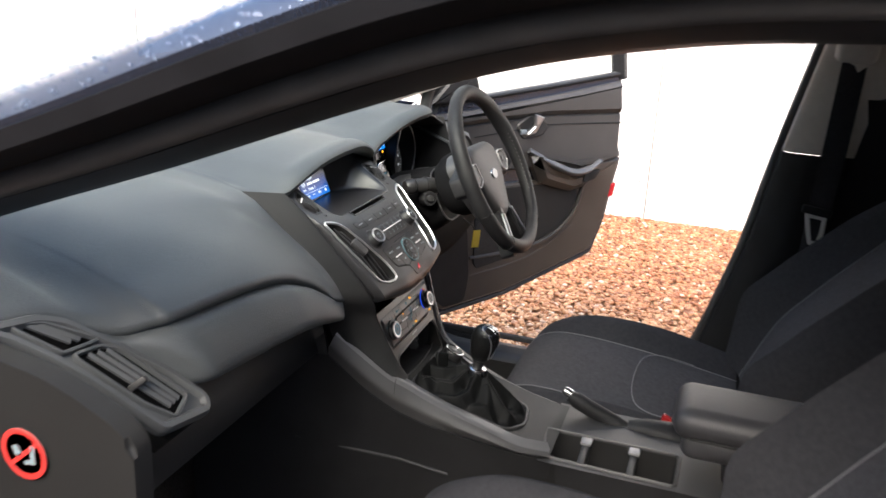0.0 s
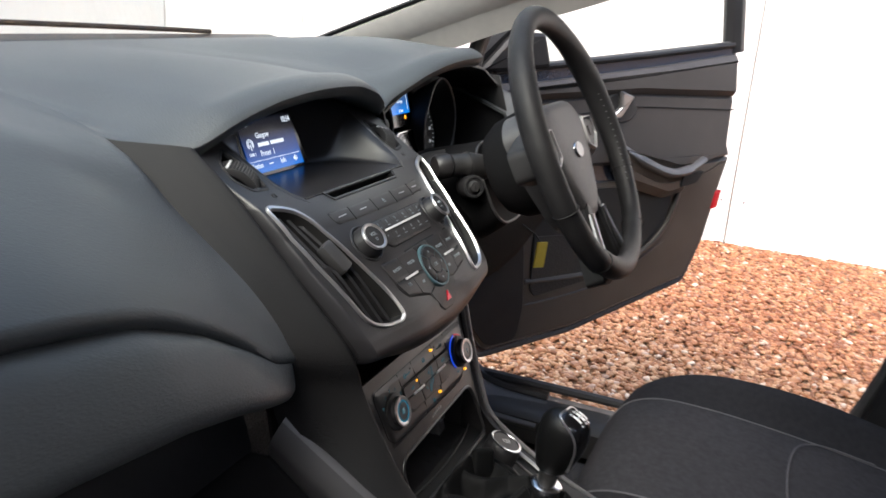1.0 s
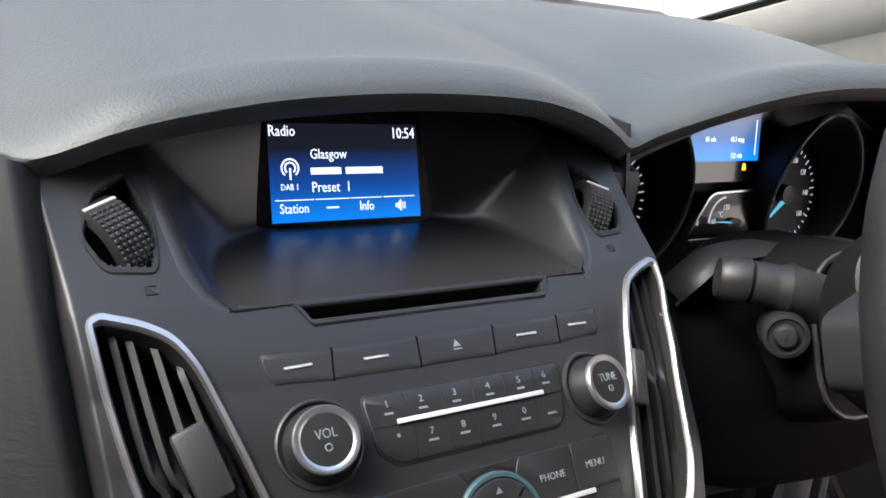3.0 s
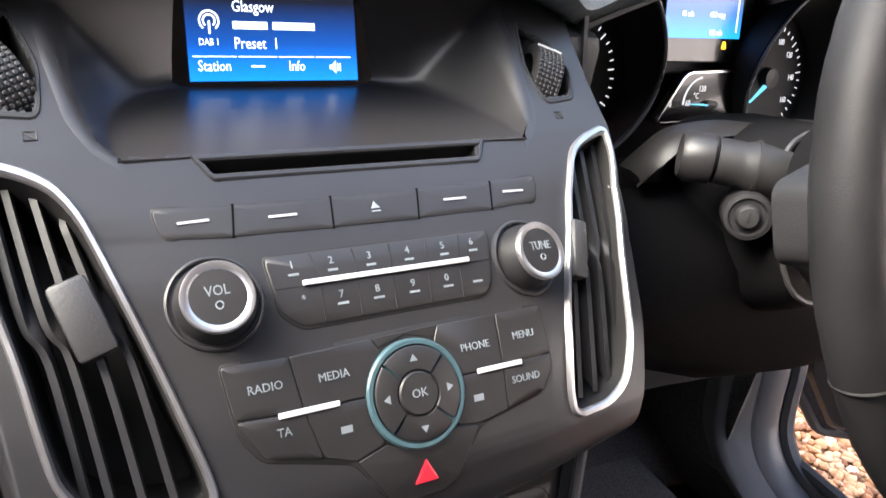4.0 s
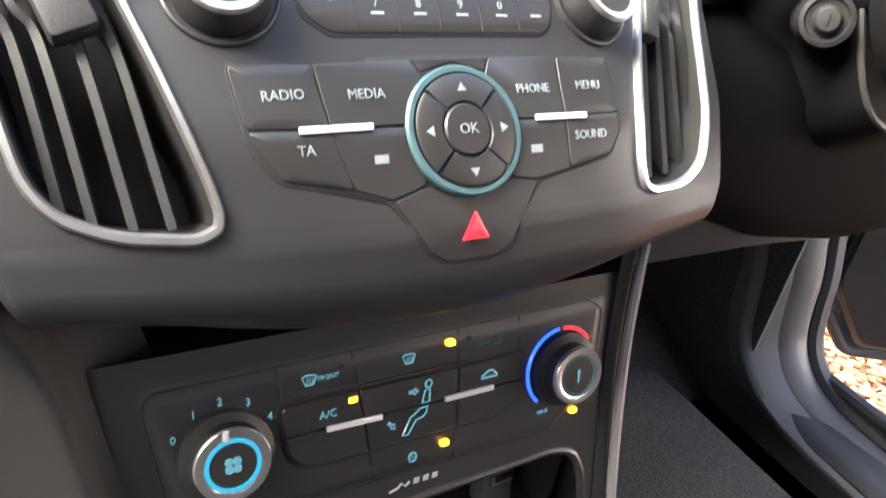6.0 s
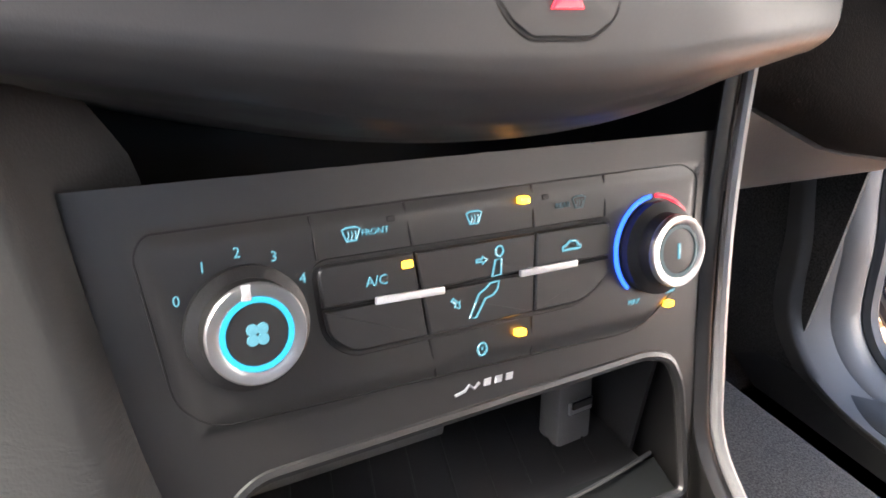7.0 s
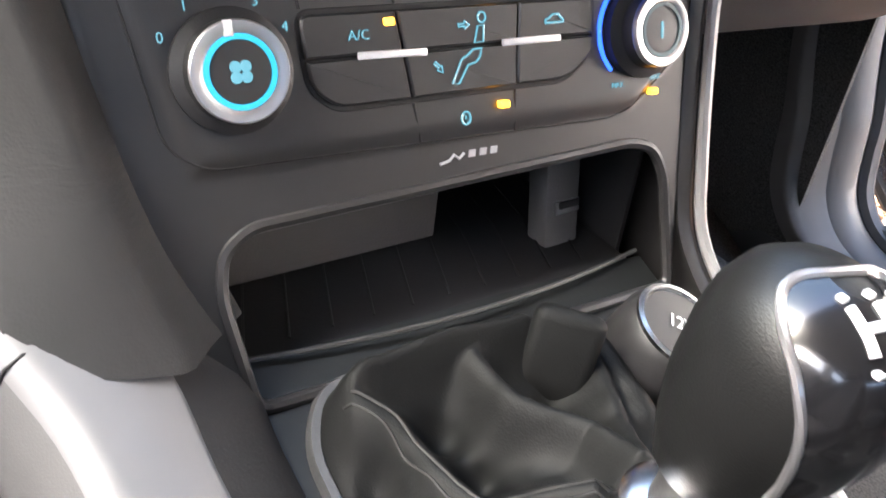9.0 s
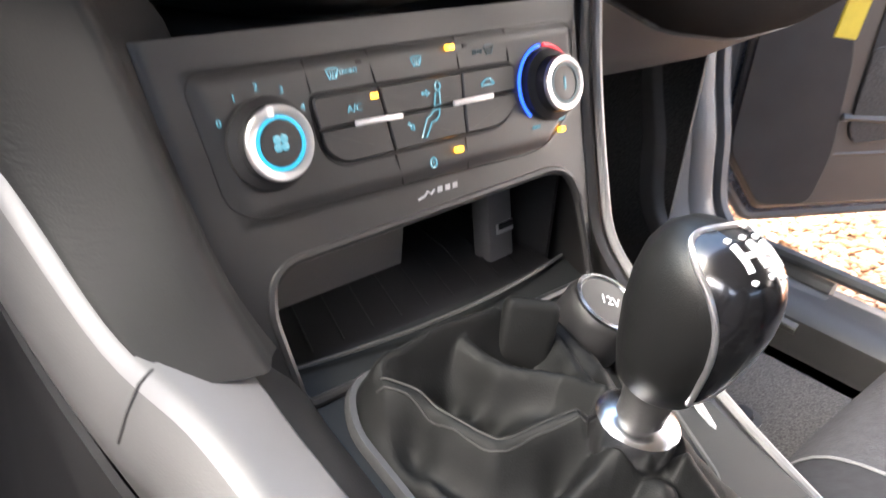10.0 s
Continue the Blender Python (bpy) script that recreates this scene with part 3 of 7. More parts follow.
# driver's centre post: black below, pale above, with the belt
front = [(1.20, -0.672), (1.172, -0.666), (0.928, -0.619), (0.687, -0.576), (0.50, -0.525), (0.424, -0.50), (0.33, -0.45)]
def post_rows(z0, z1, side, n=10):
    zs = np.linspace(z0, z1, n)
    rows = []
    for z in zs:
        y = lerp(-z, [-a for a, _ in front], [b for _, b in front])
        xo = 0.70 - 0.05 * max(0, z - 0.93) / 0.27
        rows.append([(side * (xo + 0.06), y - 0.004, z), (side * (xo + 0.035), y + 0.006, z), (side * (xo + 0.008), y, z), (side * xo, y - 0.012, z), (side * (xo - 0.004), y - 0.07, z), (side * (xo + 0.004), y - 0.13, z), (side * (xo + 0.03), y - 0.16, z)])
    return rows
for side in (-1, 1):
    part("centre_post_upper", solid(post_rows(0.928, 1.22, side), 0.004), LIGHTTRIM, body, "pale grey upper door post")
    part("centre_post_lower", solid(post_rows(0.32, 0.926, side, 14), 0.004), BLACK, body, "black lower door post")
    part("post_front_seal", tube([(side * (0.73 - 0.05 * max(0, z - 0.93) / 0.27), lerp(-z, [-a for a, _ in front], [b for _, b in front]) + 0.012, z) for z in np.linspace(0.36, 1.20, 16)], 0.011, 8), RUBBER, body)


# ---- dashboard ----
def station(x, yf, zf, ys, zs, under):
    """A column of the dash's top: from its underside over the lip to the windscreen."""
    return x, [(yf + under[0], zf - under[1]), (yf + under[2], zf - under[3]), (yf + under[4], zf - under[5]), (yf + under[6], zf)] + list(zip(ys, zs))


U_PASS, U_HOOD = (0.016, 0.016, 0.006, 0.012, 0.0015, 0.006, 0.003), (0.100, 0.018, 0.006, 0.010, 0.0015, 0.003, 0.0)
COLS = [
    station(-0.705, 0.118, 0.937, (0.130, 0.155, 0.20, 0.27, 0.40, 0.55), (0.943, 0.949, 0.955, 0.958, 0.960, 0.960), U_PASS),
    station(-0.62, 0.102, 0.921, (0.116, 0.145, 0.20, 0.27, 0.40, 0.55), (0.930, 0.942, 0.956, 0.964, 0.968, 0.968), U_PASS),
    station(-0.59, 0.083, 0.902, (0.098, 0.135, 0.19, 0.26, 0.40, 0.55), (0.914, 0.932, 0.950, 0.963, 0.969, 0.970), U_PASS),
    station(-0.565, 0.062, 0.893, (0.080, 0.122, 0.18, 0.26, 0.40, 0.55), (0.906, 0.926, 0.947, 0.962, 0.970, 0.972), U_PASS),
    station(-0.54, 0.042, 0.896, (0.062, 0.11, 0.17, 0.26, 0.40, 0.55), (0.908, 0.927, 0.946, 0.962, 0.971, 0.973), U_PASS),
    station(-0.515, 0.028, 0.898, (0.050, 0.095, 0.16, 0.25, 0.40, 0.55), (0.909, 0.925, 0.945, 0.961, 0.971, 0.974), U_PASS),
    station(-0.40, 0.022, 0.889, (0.046, 0.09, 0.16, 0.25, 0.40, 0.55), (0.902, 0.921, 0.943, 0.962, 0.972, 0.975), U_PASS),
    station(-0.32, 0.017, 0.874, (0.042, 0.085, 0.15, 0.22, 0.40, 0.55), (0.890, 0.912, 0.940, 0.960, 0.974, 0.977), U_PASS),
    station(-0.27, 0.010, 0.852, (0.034, 0.078, 0.135, 0.195, 0.40, 0.55), (0.872, 0.901, 0.933, 0.956, 0.975, 0.977), U_PASS),
    station(-0.235, 0.004, 0.829, (0.026, 0.062, 0.112, 0.174, 0.40, 0.55), (0.851, 0.880, 0.913, 0.947, 0.974, 0.977), U_PASS),
    station(-0.205, 0.001, 0.806, (0.021, 0.048, 0.098, 0.167, 0.40, 0.55), (0.830, 0.858, 0.897, 0.943, 0.974, 0.977), U_PASS),
]
# the pad's inner edge runs down along the padded cheek
EDGE = [(-0.176, 0.030, 0.770), (-0.177, 0.014, 0.778), (-0.178, 0.0055, 0.789), (-0.178, 0.004, 0.792), (-0.184, 0.018, 0.820), (-0.189, 0.042, 0.849), (-0.193, 0.094, 0.890), (-0.191, 0.165, 0.939), (-0.189, 0.285, 0.964), (-0.187, 0.55, 0.977)]
HOODS = [(-0.176, 0.147, 0.9345), (-0.164, 0.124, 0.933), (-0.152, 0.110, 0.935), (-0.12, 0.100, 0.950), (-0.085, 0.098, 0.959), (-0.05, 0.097, 0.965), (0.0, 0.096, 0.969),
         (0.05, 0.096, 0.969), (0.085, 0.097, 0.966), (0.12, 0.099, 0.957), (0.145, 0.104, 0.946), (0.166, 0.113, 0.937), (0.19, 0.116, 0.944), (0.22, 0.110, 0.956),
         (0.26, 0.102, 0.970), (0.30, 0.094, 0.980), (0.34, 0.088, 0.985), (0.385, 0.084, 0.987), (0.42, 0.095, 0.984), (0.46, 0.118, 0.978), (0.51, 0.150, 0.966), (0.55, 0.20, 0.955), (0.58, 0.28, 0.95), (0.62, 0.36, 0.955)]
HCOLS = []
for x, yf, zf in HOODS:
    top = max(zf + 0.014, lerp(x, [-0.187, -0.1, 0.05, 0.166, 0.25, 0.385, 0.5, 0.705], [0.948, 0.973, 0.983, 0.968, 0.978, 0.992, 0.985, 0.93]))
    y1 = min(0.24, max(yf + 0.02, 0.20))
    soft_k = max(0.0, min(1.0, (x + 0.187) / 0.06))
    HCOLS.append(station(x, yf, zf, (yf + 0.006, yf + 0.022, yf + 0.055, max(y1, yf + 0.04) + 0.06, 0.45, 0.55), (zf + 0.006 * soft_k + 0.001 * (1 - soft_k), zf + 0.011 * soft_k + 0.004 * (1 - soft_k), (zf * 0.35 + top * 0.65) * soft_k + (zf + 0.0095) * (1 - soft_k), top * soft_k + 0.955 * (1 - soft_k), 0.977 + (top - 0.977) * 0.3, 0.977), U_HOOD if x > -0.155 else (0.012, 0.012, 0.003, 0.005, 0.0015, 0.003, 0.0)))


def refine(pts, n):
    """Smooth columns in between."""
    pts = [[Vector(p) for p in c] for c in pts]
    lines = [smooth_path([c[k] for c in pts], n) for k in range(len(pts[0]))]
    return [[tuple(l[i]) for l in [*lines]] for i in range(len(lines[0]))]


def spread(cols):
    return [[(x, y, z) for y, z in c] for x, c in cols]


def fine(row, n=4):
    return row[:3] + [tuple(p) for p in smooth_path(row[3:], n)]


dash = thing("dashboard", "black soft-grained dashboard with a hooded display and instrument binnacle", "dashboard")
part("top_pad", solid([fine(r) for r in refine(spread(COLS) + [EDGE], 6)], 0.006), PAD, dash, smooth=60)
ridge = smooth_path(EDGE[7:], 8)
first_col = [(p[0] + 0.001, p[1], p[2] - d) for p, d in ((EDGE[7], 0.012), (EDGE[7], 0.008), (EDGE[7], 0.004), (EDGE[7], 0.0))] + [tuple(ridge[k] + Vector((0, 0, 0.0004))) for k in (1, 2, 3, 5, 10, 16)]
part("hood", solid([fine(r) for r in refine([first_col] + spread(HCOLS), 4)], 0.005), PAD, dash, "black soft-touch visor over the display and instruments", smooth=60)


def zc(x):
    return lerp(x, [-0.62, -0.59, -0.565, -0.54, -0.515, -0.40, -0.32, -0.27, -0.235, -0.205, -0.17], [0.921, 0.902, 0.893, 0.896, 0.898, 0.889, 0.874, 0.852, 0.829, 0.806, 0.790])


def end_y(z):
    """The vent surround's lean at the glovebox's outer end."""
    return -0.005 + 0.875 * (z - 0.80)


# rounded lobe below the soft step of the pad
rows = []
LOBE = [(0.014, -0.010), (0.003, -0.0145), (-0.003, -0.0170), (-0.010, -0.0225), (-0.017, -0.032), (-0.025, -0.046), (-0.031, -0.060), (-0.033, -0.069), (-0.0305, -0.0765), (-0.021, -0.082), (0.004, -0.089), (0.045, -0.098), (0.10, -0.112)]
for u in np.linspace(0, 1, 46):
    row = []
    for dy, dz in LOBE:
        x = -0.60 + (0.43) * u
        for _ in range(3):
            c = zc(x)
            k = min(1.0, max(0.12, (c - 0.745) / 0.145))
            z = c + dz * k
            xl = lerp(z, [0.80, 0.842, 0.883, 0.915], [-0.520, -0.541, -0.578, -0.611])
            x = xl + (-0.183 - xl) * u
        y = lerp(x, [-0.565, -0.515, -0.40, -0.2], [0.062, 0.028, 0.022, 0.001]) + dy * (0.4 + 0.6 * k) * math.sin(min(1.0, 0.12 + (1 - u) / 0.22) * math.pi / 2) + 0.004 * max(0.0, (u - 0.8) / 0.2)
        w = min(1.0, u / 0.07)
        w = w * (2 - w)
        row.append((x, (end_y(max(z, c - 0.070 * k)) + 0.004 + max(0.0, dy + 0.020) * (dz < -0.075)) * (1 - w) + y * w, z))
    rows.append(row)
glove = part("glovebox", solid(rows, 0.004), PAD, dash, "black grained glovebox lid", smooth=60)
rows = [[(x, y, z) for y, z in ((0.11, 0.775), (0.080, 0.752), (0.064, 0.715), (0.058, 0.692), (0.0585, 0.688), (0.062, 0.6855), (0.085, 0.678), (0.16, 0.640), (0.40, 0.55))] for x in np.linspace(-0.60, -0.16, 12)]
part("lower_panel", solid(rows, 0.004), BLACK, dash, "black lower glovebox face", smooth=40)

# the end air vent beside the passenger's door
def end_fn(x, z, off):
    """The rear-facing end of the dash: leans forward with height."""
    t = (z - 0.80) / 0.12
    return Vector((x, -0.005 + 0.105 * t - 0.75 * off, z + 0.66 * off))


END = rounded([(-0.704, 0.936), (-0.667, 0.931), (-0.633, 0.926), (-0.609, 0.915), (-0.576, 0.883), (-0.538, 0.842), (-0.517, 0.806), (-0.528, 0.793), (-0.594, 0.802), (-0.630, 0.864), (-0.653, 0.894), (-0.676, 0.917), (-0.704, 0.929)], 0.008, 3)
GAP = [(-0.706, 0.936), (-0.66, 0.93), (-0.60, 0.90), (-0.545, 0.82), (-0.545, 0.795), (-0.606, 0.795), (-0.642, 0.857), (-0.666, 0.886), (-0.690, 0.909), (-0.710, 0.920)]
OPEN1 = rounded([(-0.6615, 0.9235), (-0.633, 0.9165), (-0.593, 0.8890), (-0.633, 0.8920)], 0.003, 3)
OPEN2 = rounded([(-0.625, 0.8850), (-0.594, 0.8820), (-0.578, 0.8740), (-0.543, 0.8165), (-0.570, 0.8085), (-0.592, 0.8300)], 0.004, 3)


# near-black plate painted as the shade between surround and end panel
part("end_gap_shade", plate(end_fn, GAP, -0.016, -0.012, 0.001), GAPSHADE, dash, "near-black plate painted as shade beside the vent surround")
vent = part("end_vent", plate(end_fn, END, -0.008, -0.004, 0.002), VENTTRIM, dash, "grey surround of the end air vent")
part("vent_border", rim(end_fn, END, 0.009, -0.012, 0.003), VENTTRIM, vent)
# openings are flat near-black plates; their shaded depth is only colour
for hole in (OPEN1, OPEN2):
    part("vent_opening_shade", plate(end_fn, hole, -0.006, -0.0030, 0.0005), GAPSHADE, vent, "flat black plate painted as shaded depth behind the slats")
    part("vent_lip", rim(end_fn, inset(hole, -0.003), 0.0035, -0.005, 0.002), VENTTRIM, vent)


def slat(a, b, name="vent_slat"):
    rows = [[end_fn(*q, -0.004), end_fn(*q, -0.0005), end_fn(q[0] + 0.0032, q[1] + 0.0022, 0.0008)] for q in ((a[0] + (b[0] - a[0]) * t, a[1] + (b[1] - a[1]) * t) for t in (0, 0.5, 1))]
    part(name, solid(rows, 0.0008), VENTTRIM, vent)


for k in range(3):
    f = (k + 0.7) / 3.4
    slat((-0.620 + 0.036 * f, 0.882 - 0.006 * f), (-0.574 + 0.025 * f, 0.815 + 0.002 * f))
for k in range(2):
    f = (k + 0.8) / 2.6
    slat((-0.655 + 0.022 * f, 0.921 - 0.006 * f), (-0.628 + 0.026 * f, 0.896 - 0.004 * f))
part("vent_slider", block(Matrix.Translation(end_fn(-0.5865, 0.8440, 0.002)) @ pose(0, 0, 0, -41, 0, 0) @ pose(0, 0, 0, 0, 0, 27), 0.012, 0.020, 0.007, 0.002), STALK, vent, "grey vent slider")
# the dash's outer end with the sticker
bm = bmesh.new()
prof = [(-0.067, 0.868), (-0.050, 0.884), (-0.0115, 0.902), (0.022, 0.9135), (0.063, 0.920), (0.12, 0.928), (0.25, 0.94), (0.50, 0.945), (0.50, 0.66), (0.10, 0.66), (-0.03, 0.72), (-0.066, 0.80)]
prof = rounded(prof, 0.02, 3)
a, b = [bm.verts.new((-0.712, y, z)) for y, z in prof], [bm.verts.new((-0.690, y, z)) for y, z in prof]
for i in range(len(prof)):
    bm.faces.new((a[i - 1], a[i], b[i], b[i - 1]))
bm.faces.new(a)
bm.faces.new(b[::-1])
bmesh.ops.bevel(bm, geom=[e for e in bm.edges if all(abs(v.co.x + 0.712) < 1e-4 for v in e.verts)], offset=0.005, segments=3, affect="EDGES")
endcap = part("end_panel", bm, ENDTRIM, dash, "black dash end panel")
m = pose(-0.7145, 0.047, 0.8365, 90, 0, -90)
sticker = part("airbag_sticker", lathe([(0.0, 0.0003), (0.0242, 0.0003), (0.0245, 0.0)], m, 40), material("sticker_grey", (0.20, 0.19, 0.18), 0.5, vary=0.05, scale=60), endcap, "round red and grey airbag warning sticker")
ring = bmesh.new()
lathe([(0.0195, 0.0004), (0.0197, 0.0008), (0.0243, 0.0008), (0.0245, 0.0004)], m, 40, ring)
block(m @ Matrix.Translation((0, 0, 0.0007)) @ pose(0, 0, 0, 0, 0, 40), 0.041, 0.0042, 0.0004, bm=ring)
part("red_ring", ring, material("sticker_red", (0.55, 0.035, 0.03), 0.45, vary=0.06, scale=60), sticker)
for pts in (((-0.012, 0.006), (-0.006, 0.008), (-0.002, 0.002), (-0.004, -0.004), (-0.010, -0.002)), ((0.008, 0.010), (0.013, 0.010), (0.012, -0.008), (0.0, -0.010), (0.0, -0.006), (0.007, -0.004))):
    bm = bmesh.new()
    bm.faces.new([bm.verts.new(m @ Vector((x, y, 0.0009))) for x, y in pts])
    part("pictogram", bm, INK, sticker)

# ---- centre stack ----
PZ = [0.735, 0.745, 0.752, 0.760, 0.768, 0.778, 0.798, 0.822, 0.857, 0.876, 0.887, 0.905, 0.935, 0.96]
PY = [0.030, -0.005, -0.028, -0.041, -0.047, -0.0485, -0.043, -0.028, 0.005, 0.029, 0.047, 0.080, 0.127, 0.165]


def prof_y(z):
    return (lerp(z, PZ, PY) + lerp(z - 0.004, PZ, PY) + lerp(z + 0.004, PZ, PY)) / 3


def bow(x, z):
    """How far the fascia falls back towards its sides."""
    a = abs(x) - 0.057
    return 0.1 * (math.hypot(a, 0.012) + a) * lerp(z, [0.74, 0.80, 0.82, 0.85, 0.87, 0.892], [0.4, 0.6, 0.85, 1.0, 0.8, 0.1])


def S(x, z, off=0.0):
    """A place on the radio fascia, off metres in front of it."""
    d = (prof_y(z + 0.002) - prof_y(z - 0.002)) / 0.004
    b = (bow(x + 0.002, z) - bow(x - 0.002, z)) / 0.004
    n = Vector((b, -1, d)).normalized()
    return Vector((x, prof_y(z) + bow(x, z), z)) + n * off


def SF(x, z, off=0.0, fn=S):
    """A frame there: x across, y up the face, z out of it."""
    o, u = fn(x, z, off), (fn(x, z + 0.001, off) - fn(x, z - 0.001, off)).normalized()
    n = (fn(x + 0.001, z, off) - fn(x - 0.001, z, off)).cross(u).normalized()
    r = u.cross(n)
    return Matrix(((r.x, u.x, n.x, o.x), (r.y, u.y, n.y, o.y), (r.z, u.z, n.z, o.z), (0, 0, 0, 1)))


def half_width(z, left=False):
    if left:
        return lerp(z, [0.735, 0.755, 0.765, 0.776, 0.80, 0.8455, 0.87, 0.896, 0.935], [0.118, 0.124, 0.128, 0.132, 0.1395, 0.1465, 0.149, 0.152, 0.160])
    return lerp(z, [0.735, 0.755, 0.765, 0.776, 0.80, 0.82, 0.8455, 0.896, 0.935], [0.090, 0.098, 0.104, 0.1125, 0.1275, 0.135, 0.142, 0.152, 0.160])


VENT_R = rounded([(0.1435, 0.8905), (0.1395, 0.8922), (0.126, 0.8895), (0.1145, 0.8855), (0.1055, 0.8745), (0.0955, 0.859), (0.0865, 0.844), (0.0805, 0.832), (0.0758, 0.820), (0.0738, 0.807), (0.0745, 0.8005), (0.080, 0.7975), (0.098, 0.7975), (0.1120, 0.8035), (0.1195, 0.816), (0.128, 0.8398), (0.1365, 0.863), (0.1430, 0.882)], 0.006, 3)
VENT_L = rounded([(-0.1440, 0.8905), (-0.1415, 0.8715), (-0.1378, 0.8548), (-0.1335, 0.8400), (-0.1300, 0.8225), (-0.1272, 0.8120), (-0.1203, 0.8047), (-0.1065, 0.7999), (-0.0858, 0.7984), (-0.0792, 0.8012), (-0.0780, 0.8058), (-0.0798, 0.8130), (-0.0845, 0.8262), (-0.0892, 0.839), (-0.0950, 0.853), (-0.1012, 0.8672), (-0.1065, 0.8782), (-0.1135, 0.8855), (-0.1240, 0.8895), (-0.1390, 0.8925)], 0.006, 3)
WHEEL = rounded([(0.119, 0.9275), (0.134, 0.921), (0.1405, 0.910), (0.1335, 0.9015), (0.1145, 0.9005), (0.112, 0.912)], 0.003, 3)
SLOT = rounded([(-0.062, 0.8895), (0.062, 0.8895), (0.0585, 0.8848), (-0.0585, 0.8848)], 0.001, 2)

stack = thing("centre_stack", "black radio stack with chrome-edged air vents in the dash", "dashboard controls")
bm = bmesh.new()
step = 0.0016
us = np.linspace(-1, 1, 380)
holes = [inset(VENT_R, 0.002), inset(VENT_L, 0.002), inset(WHEEL, 0.001), inset(mirror(WHEEL), 0.001), SLOT]


def bay_width(z):
    return lerp(z, [0.8905, 0.893, 0.897, 0.902, 0.915, 0.93, 0.955], [0.090, 0.0965, 0.0995, 0.102, 0.1055, 0.108, 0.110])


BAYZ = [0.8905, 0.892, 0.894, 0.897, 0.902, 0.91, 0.92, 0.93, 0.955]
BAY = [(-bay_width(z), z) for z in BAYZ[::-1]] + [(bay_width(z), z) for z in BAYZ]
vz = np.linspace(0, 1, 230)


def face_point(u, v):
    x0 = u * half_width(0.735 + (0.945 - 0.735) * v, u < 0)
    zb = 0.735 + (2.3 if x0 > 0 else 1.5) * x0 * x0
    zt = 0.947 - 0.016 * max(0.0, min(1.0, (abs(x0) - 0.112) / 0.045))
    z = zb + (zt - zb) * v
    x = u * half_width(z, u < 0)
    shift = (zb - 0.735) * max(0.0, min(1.0, (0.80 - z) / 0.03))
    p = Vector((x, prof_y(z - shift) + bow(x, z), z))
    e = max(0.0, abs(u) - 0.965) / 0.035
    return p + Vector((0, 0.014 * e * e, -0.002 * e * e)), x, z


grid = [[face_point(u, v) for u in us] for v in vz]
def kept(i, j):
    x, z = (grid[i][j][1] + grid[i + 1][j + 1][1]) / 2, (grid[i][j][2] + grid[i + 1][j + 1][2]) / 2
    return not inside(BAY, x, z) and not any(inside(h, x, z) for h in holes)
quads(bm, [[p[0] for p in row] for row in grid], keep=kept)
bmesh.ops.delete(bm, geom=[v for v in bm.verts if not v.link_faces], context="VERTS")
fascia = part("fascia", bm, FASCIA, stack, "satin black radio fascia", smooth=60, fix=True)
# sides of the fascia
for side in (-1, 1):
    rows = []
    for v in np.linspace(0, 1, 30):
        p, x, z = face_point(side, v)
        rows.append([p, p + Vector((side * 0.002, 0.012, -0.003)), p + Vector((side * 0.001, 0.05, -0.012))])
    part("fascia_side", solid(rows, 0.002), BLACK, stack)
# vents
for side in (-1, 1):
    poly = VENT_R if side > 0 else VENT_L
    vt = part("air_vent", rim(S, poly, 0.0030, -0.002, 0.0024), RINGS, stack, "satin chrome air vent frame")
    bm = bmesh.new()
    inn = inset(poly, 0.003)
    vs = quads(bm, [[S(x, z, 0.0) for x, z in inn], [S(x, z, -0.035) for x, z in inset(inn, 0.002)]], close_u=True)
    cap(bm, vs[-1])
    part("duct", bm, DARK, vt)
    for k in range(4):
        f = (k + 0.7) / 4.2
        top = (side * (0.106 + 0.034 * f), 0.872 + 0.016 * min(1, f * 2.2))
        mid = (side * ((0.0985 if side < 0 else 0.0945) + 0.037 * f), 0.853)
        mid2 = (side * ((0.0915 if side < 0 else 0.0885) + 0.038 * f), 0.842)
        low = (side * ((0.0835 if side < 0 else 0.079) + 0.041 * f), 0.803 + 0.008 * max(0, f - 0.5))
        line = smooth_path([S(*top, -0.006), S(*mid, -0.004), S(*mid2, -0.003), S(*low, -0.006)], 6)
        bm = solid([[p, p + Vector((0.0006, 0.004, 0.001)), p + Vector((0, 0.020, 0.004))] for p in line], 0.0026)
        part("vent_slat", bm, BLACK, vt)
    a = SF(side * (0.099 if side > 0 else 0.1115), 0.8525, -0.001)
    part("vent_clip", block(a @ pose(0, 0, 0, 0, 0, side * -16), 0.0085 if side > 0 else 0.0135, 0.028, 0.010, 0.002), TRIM, vt, "dark sliding vent tab")
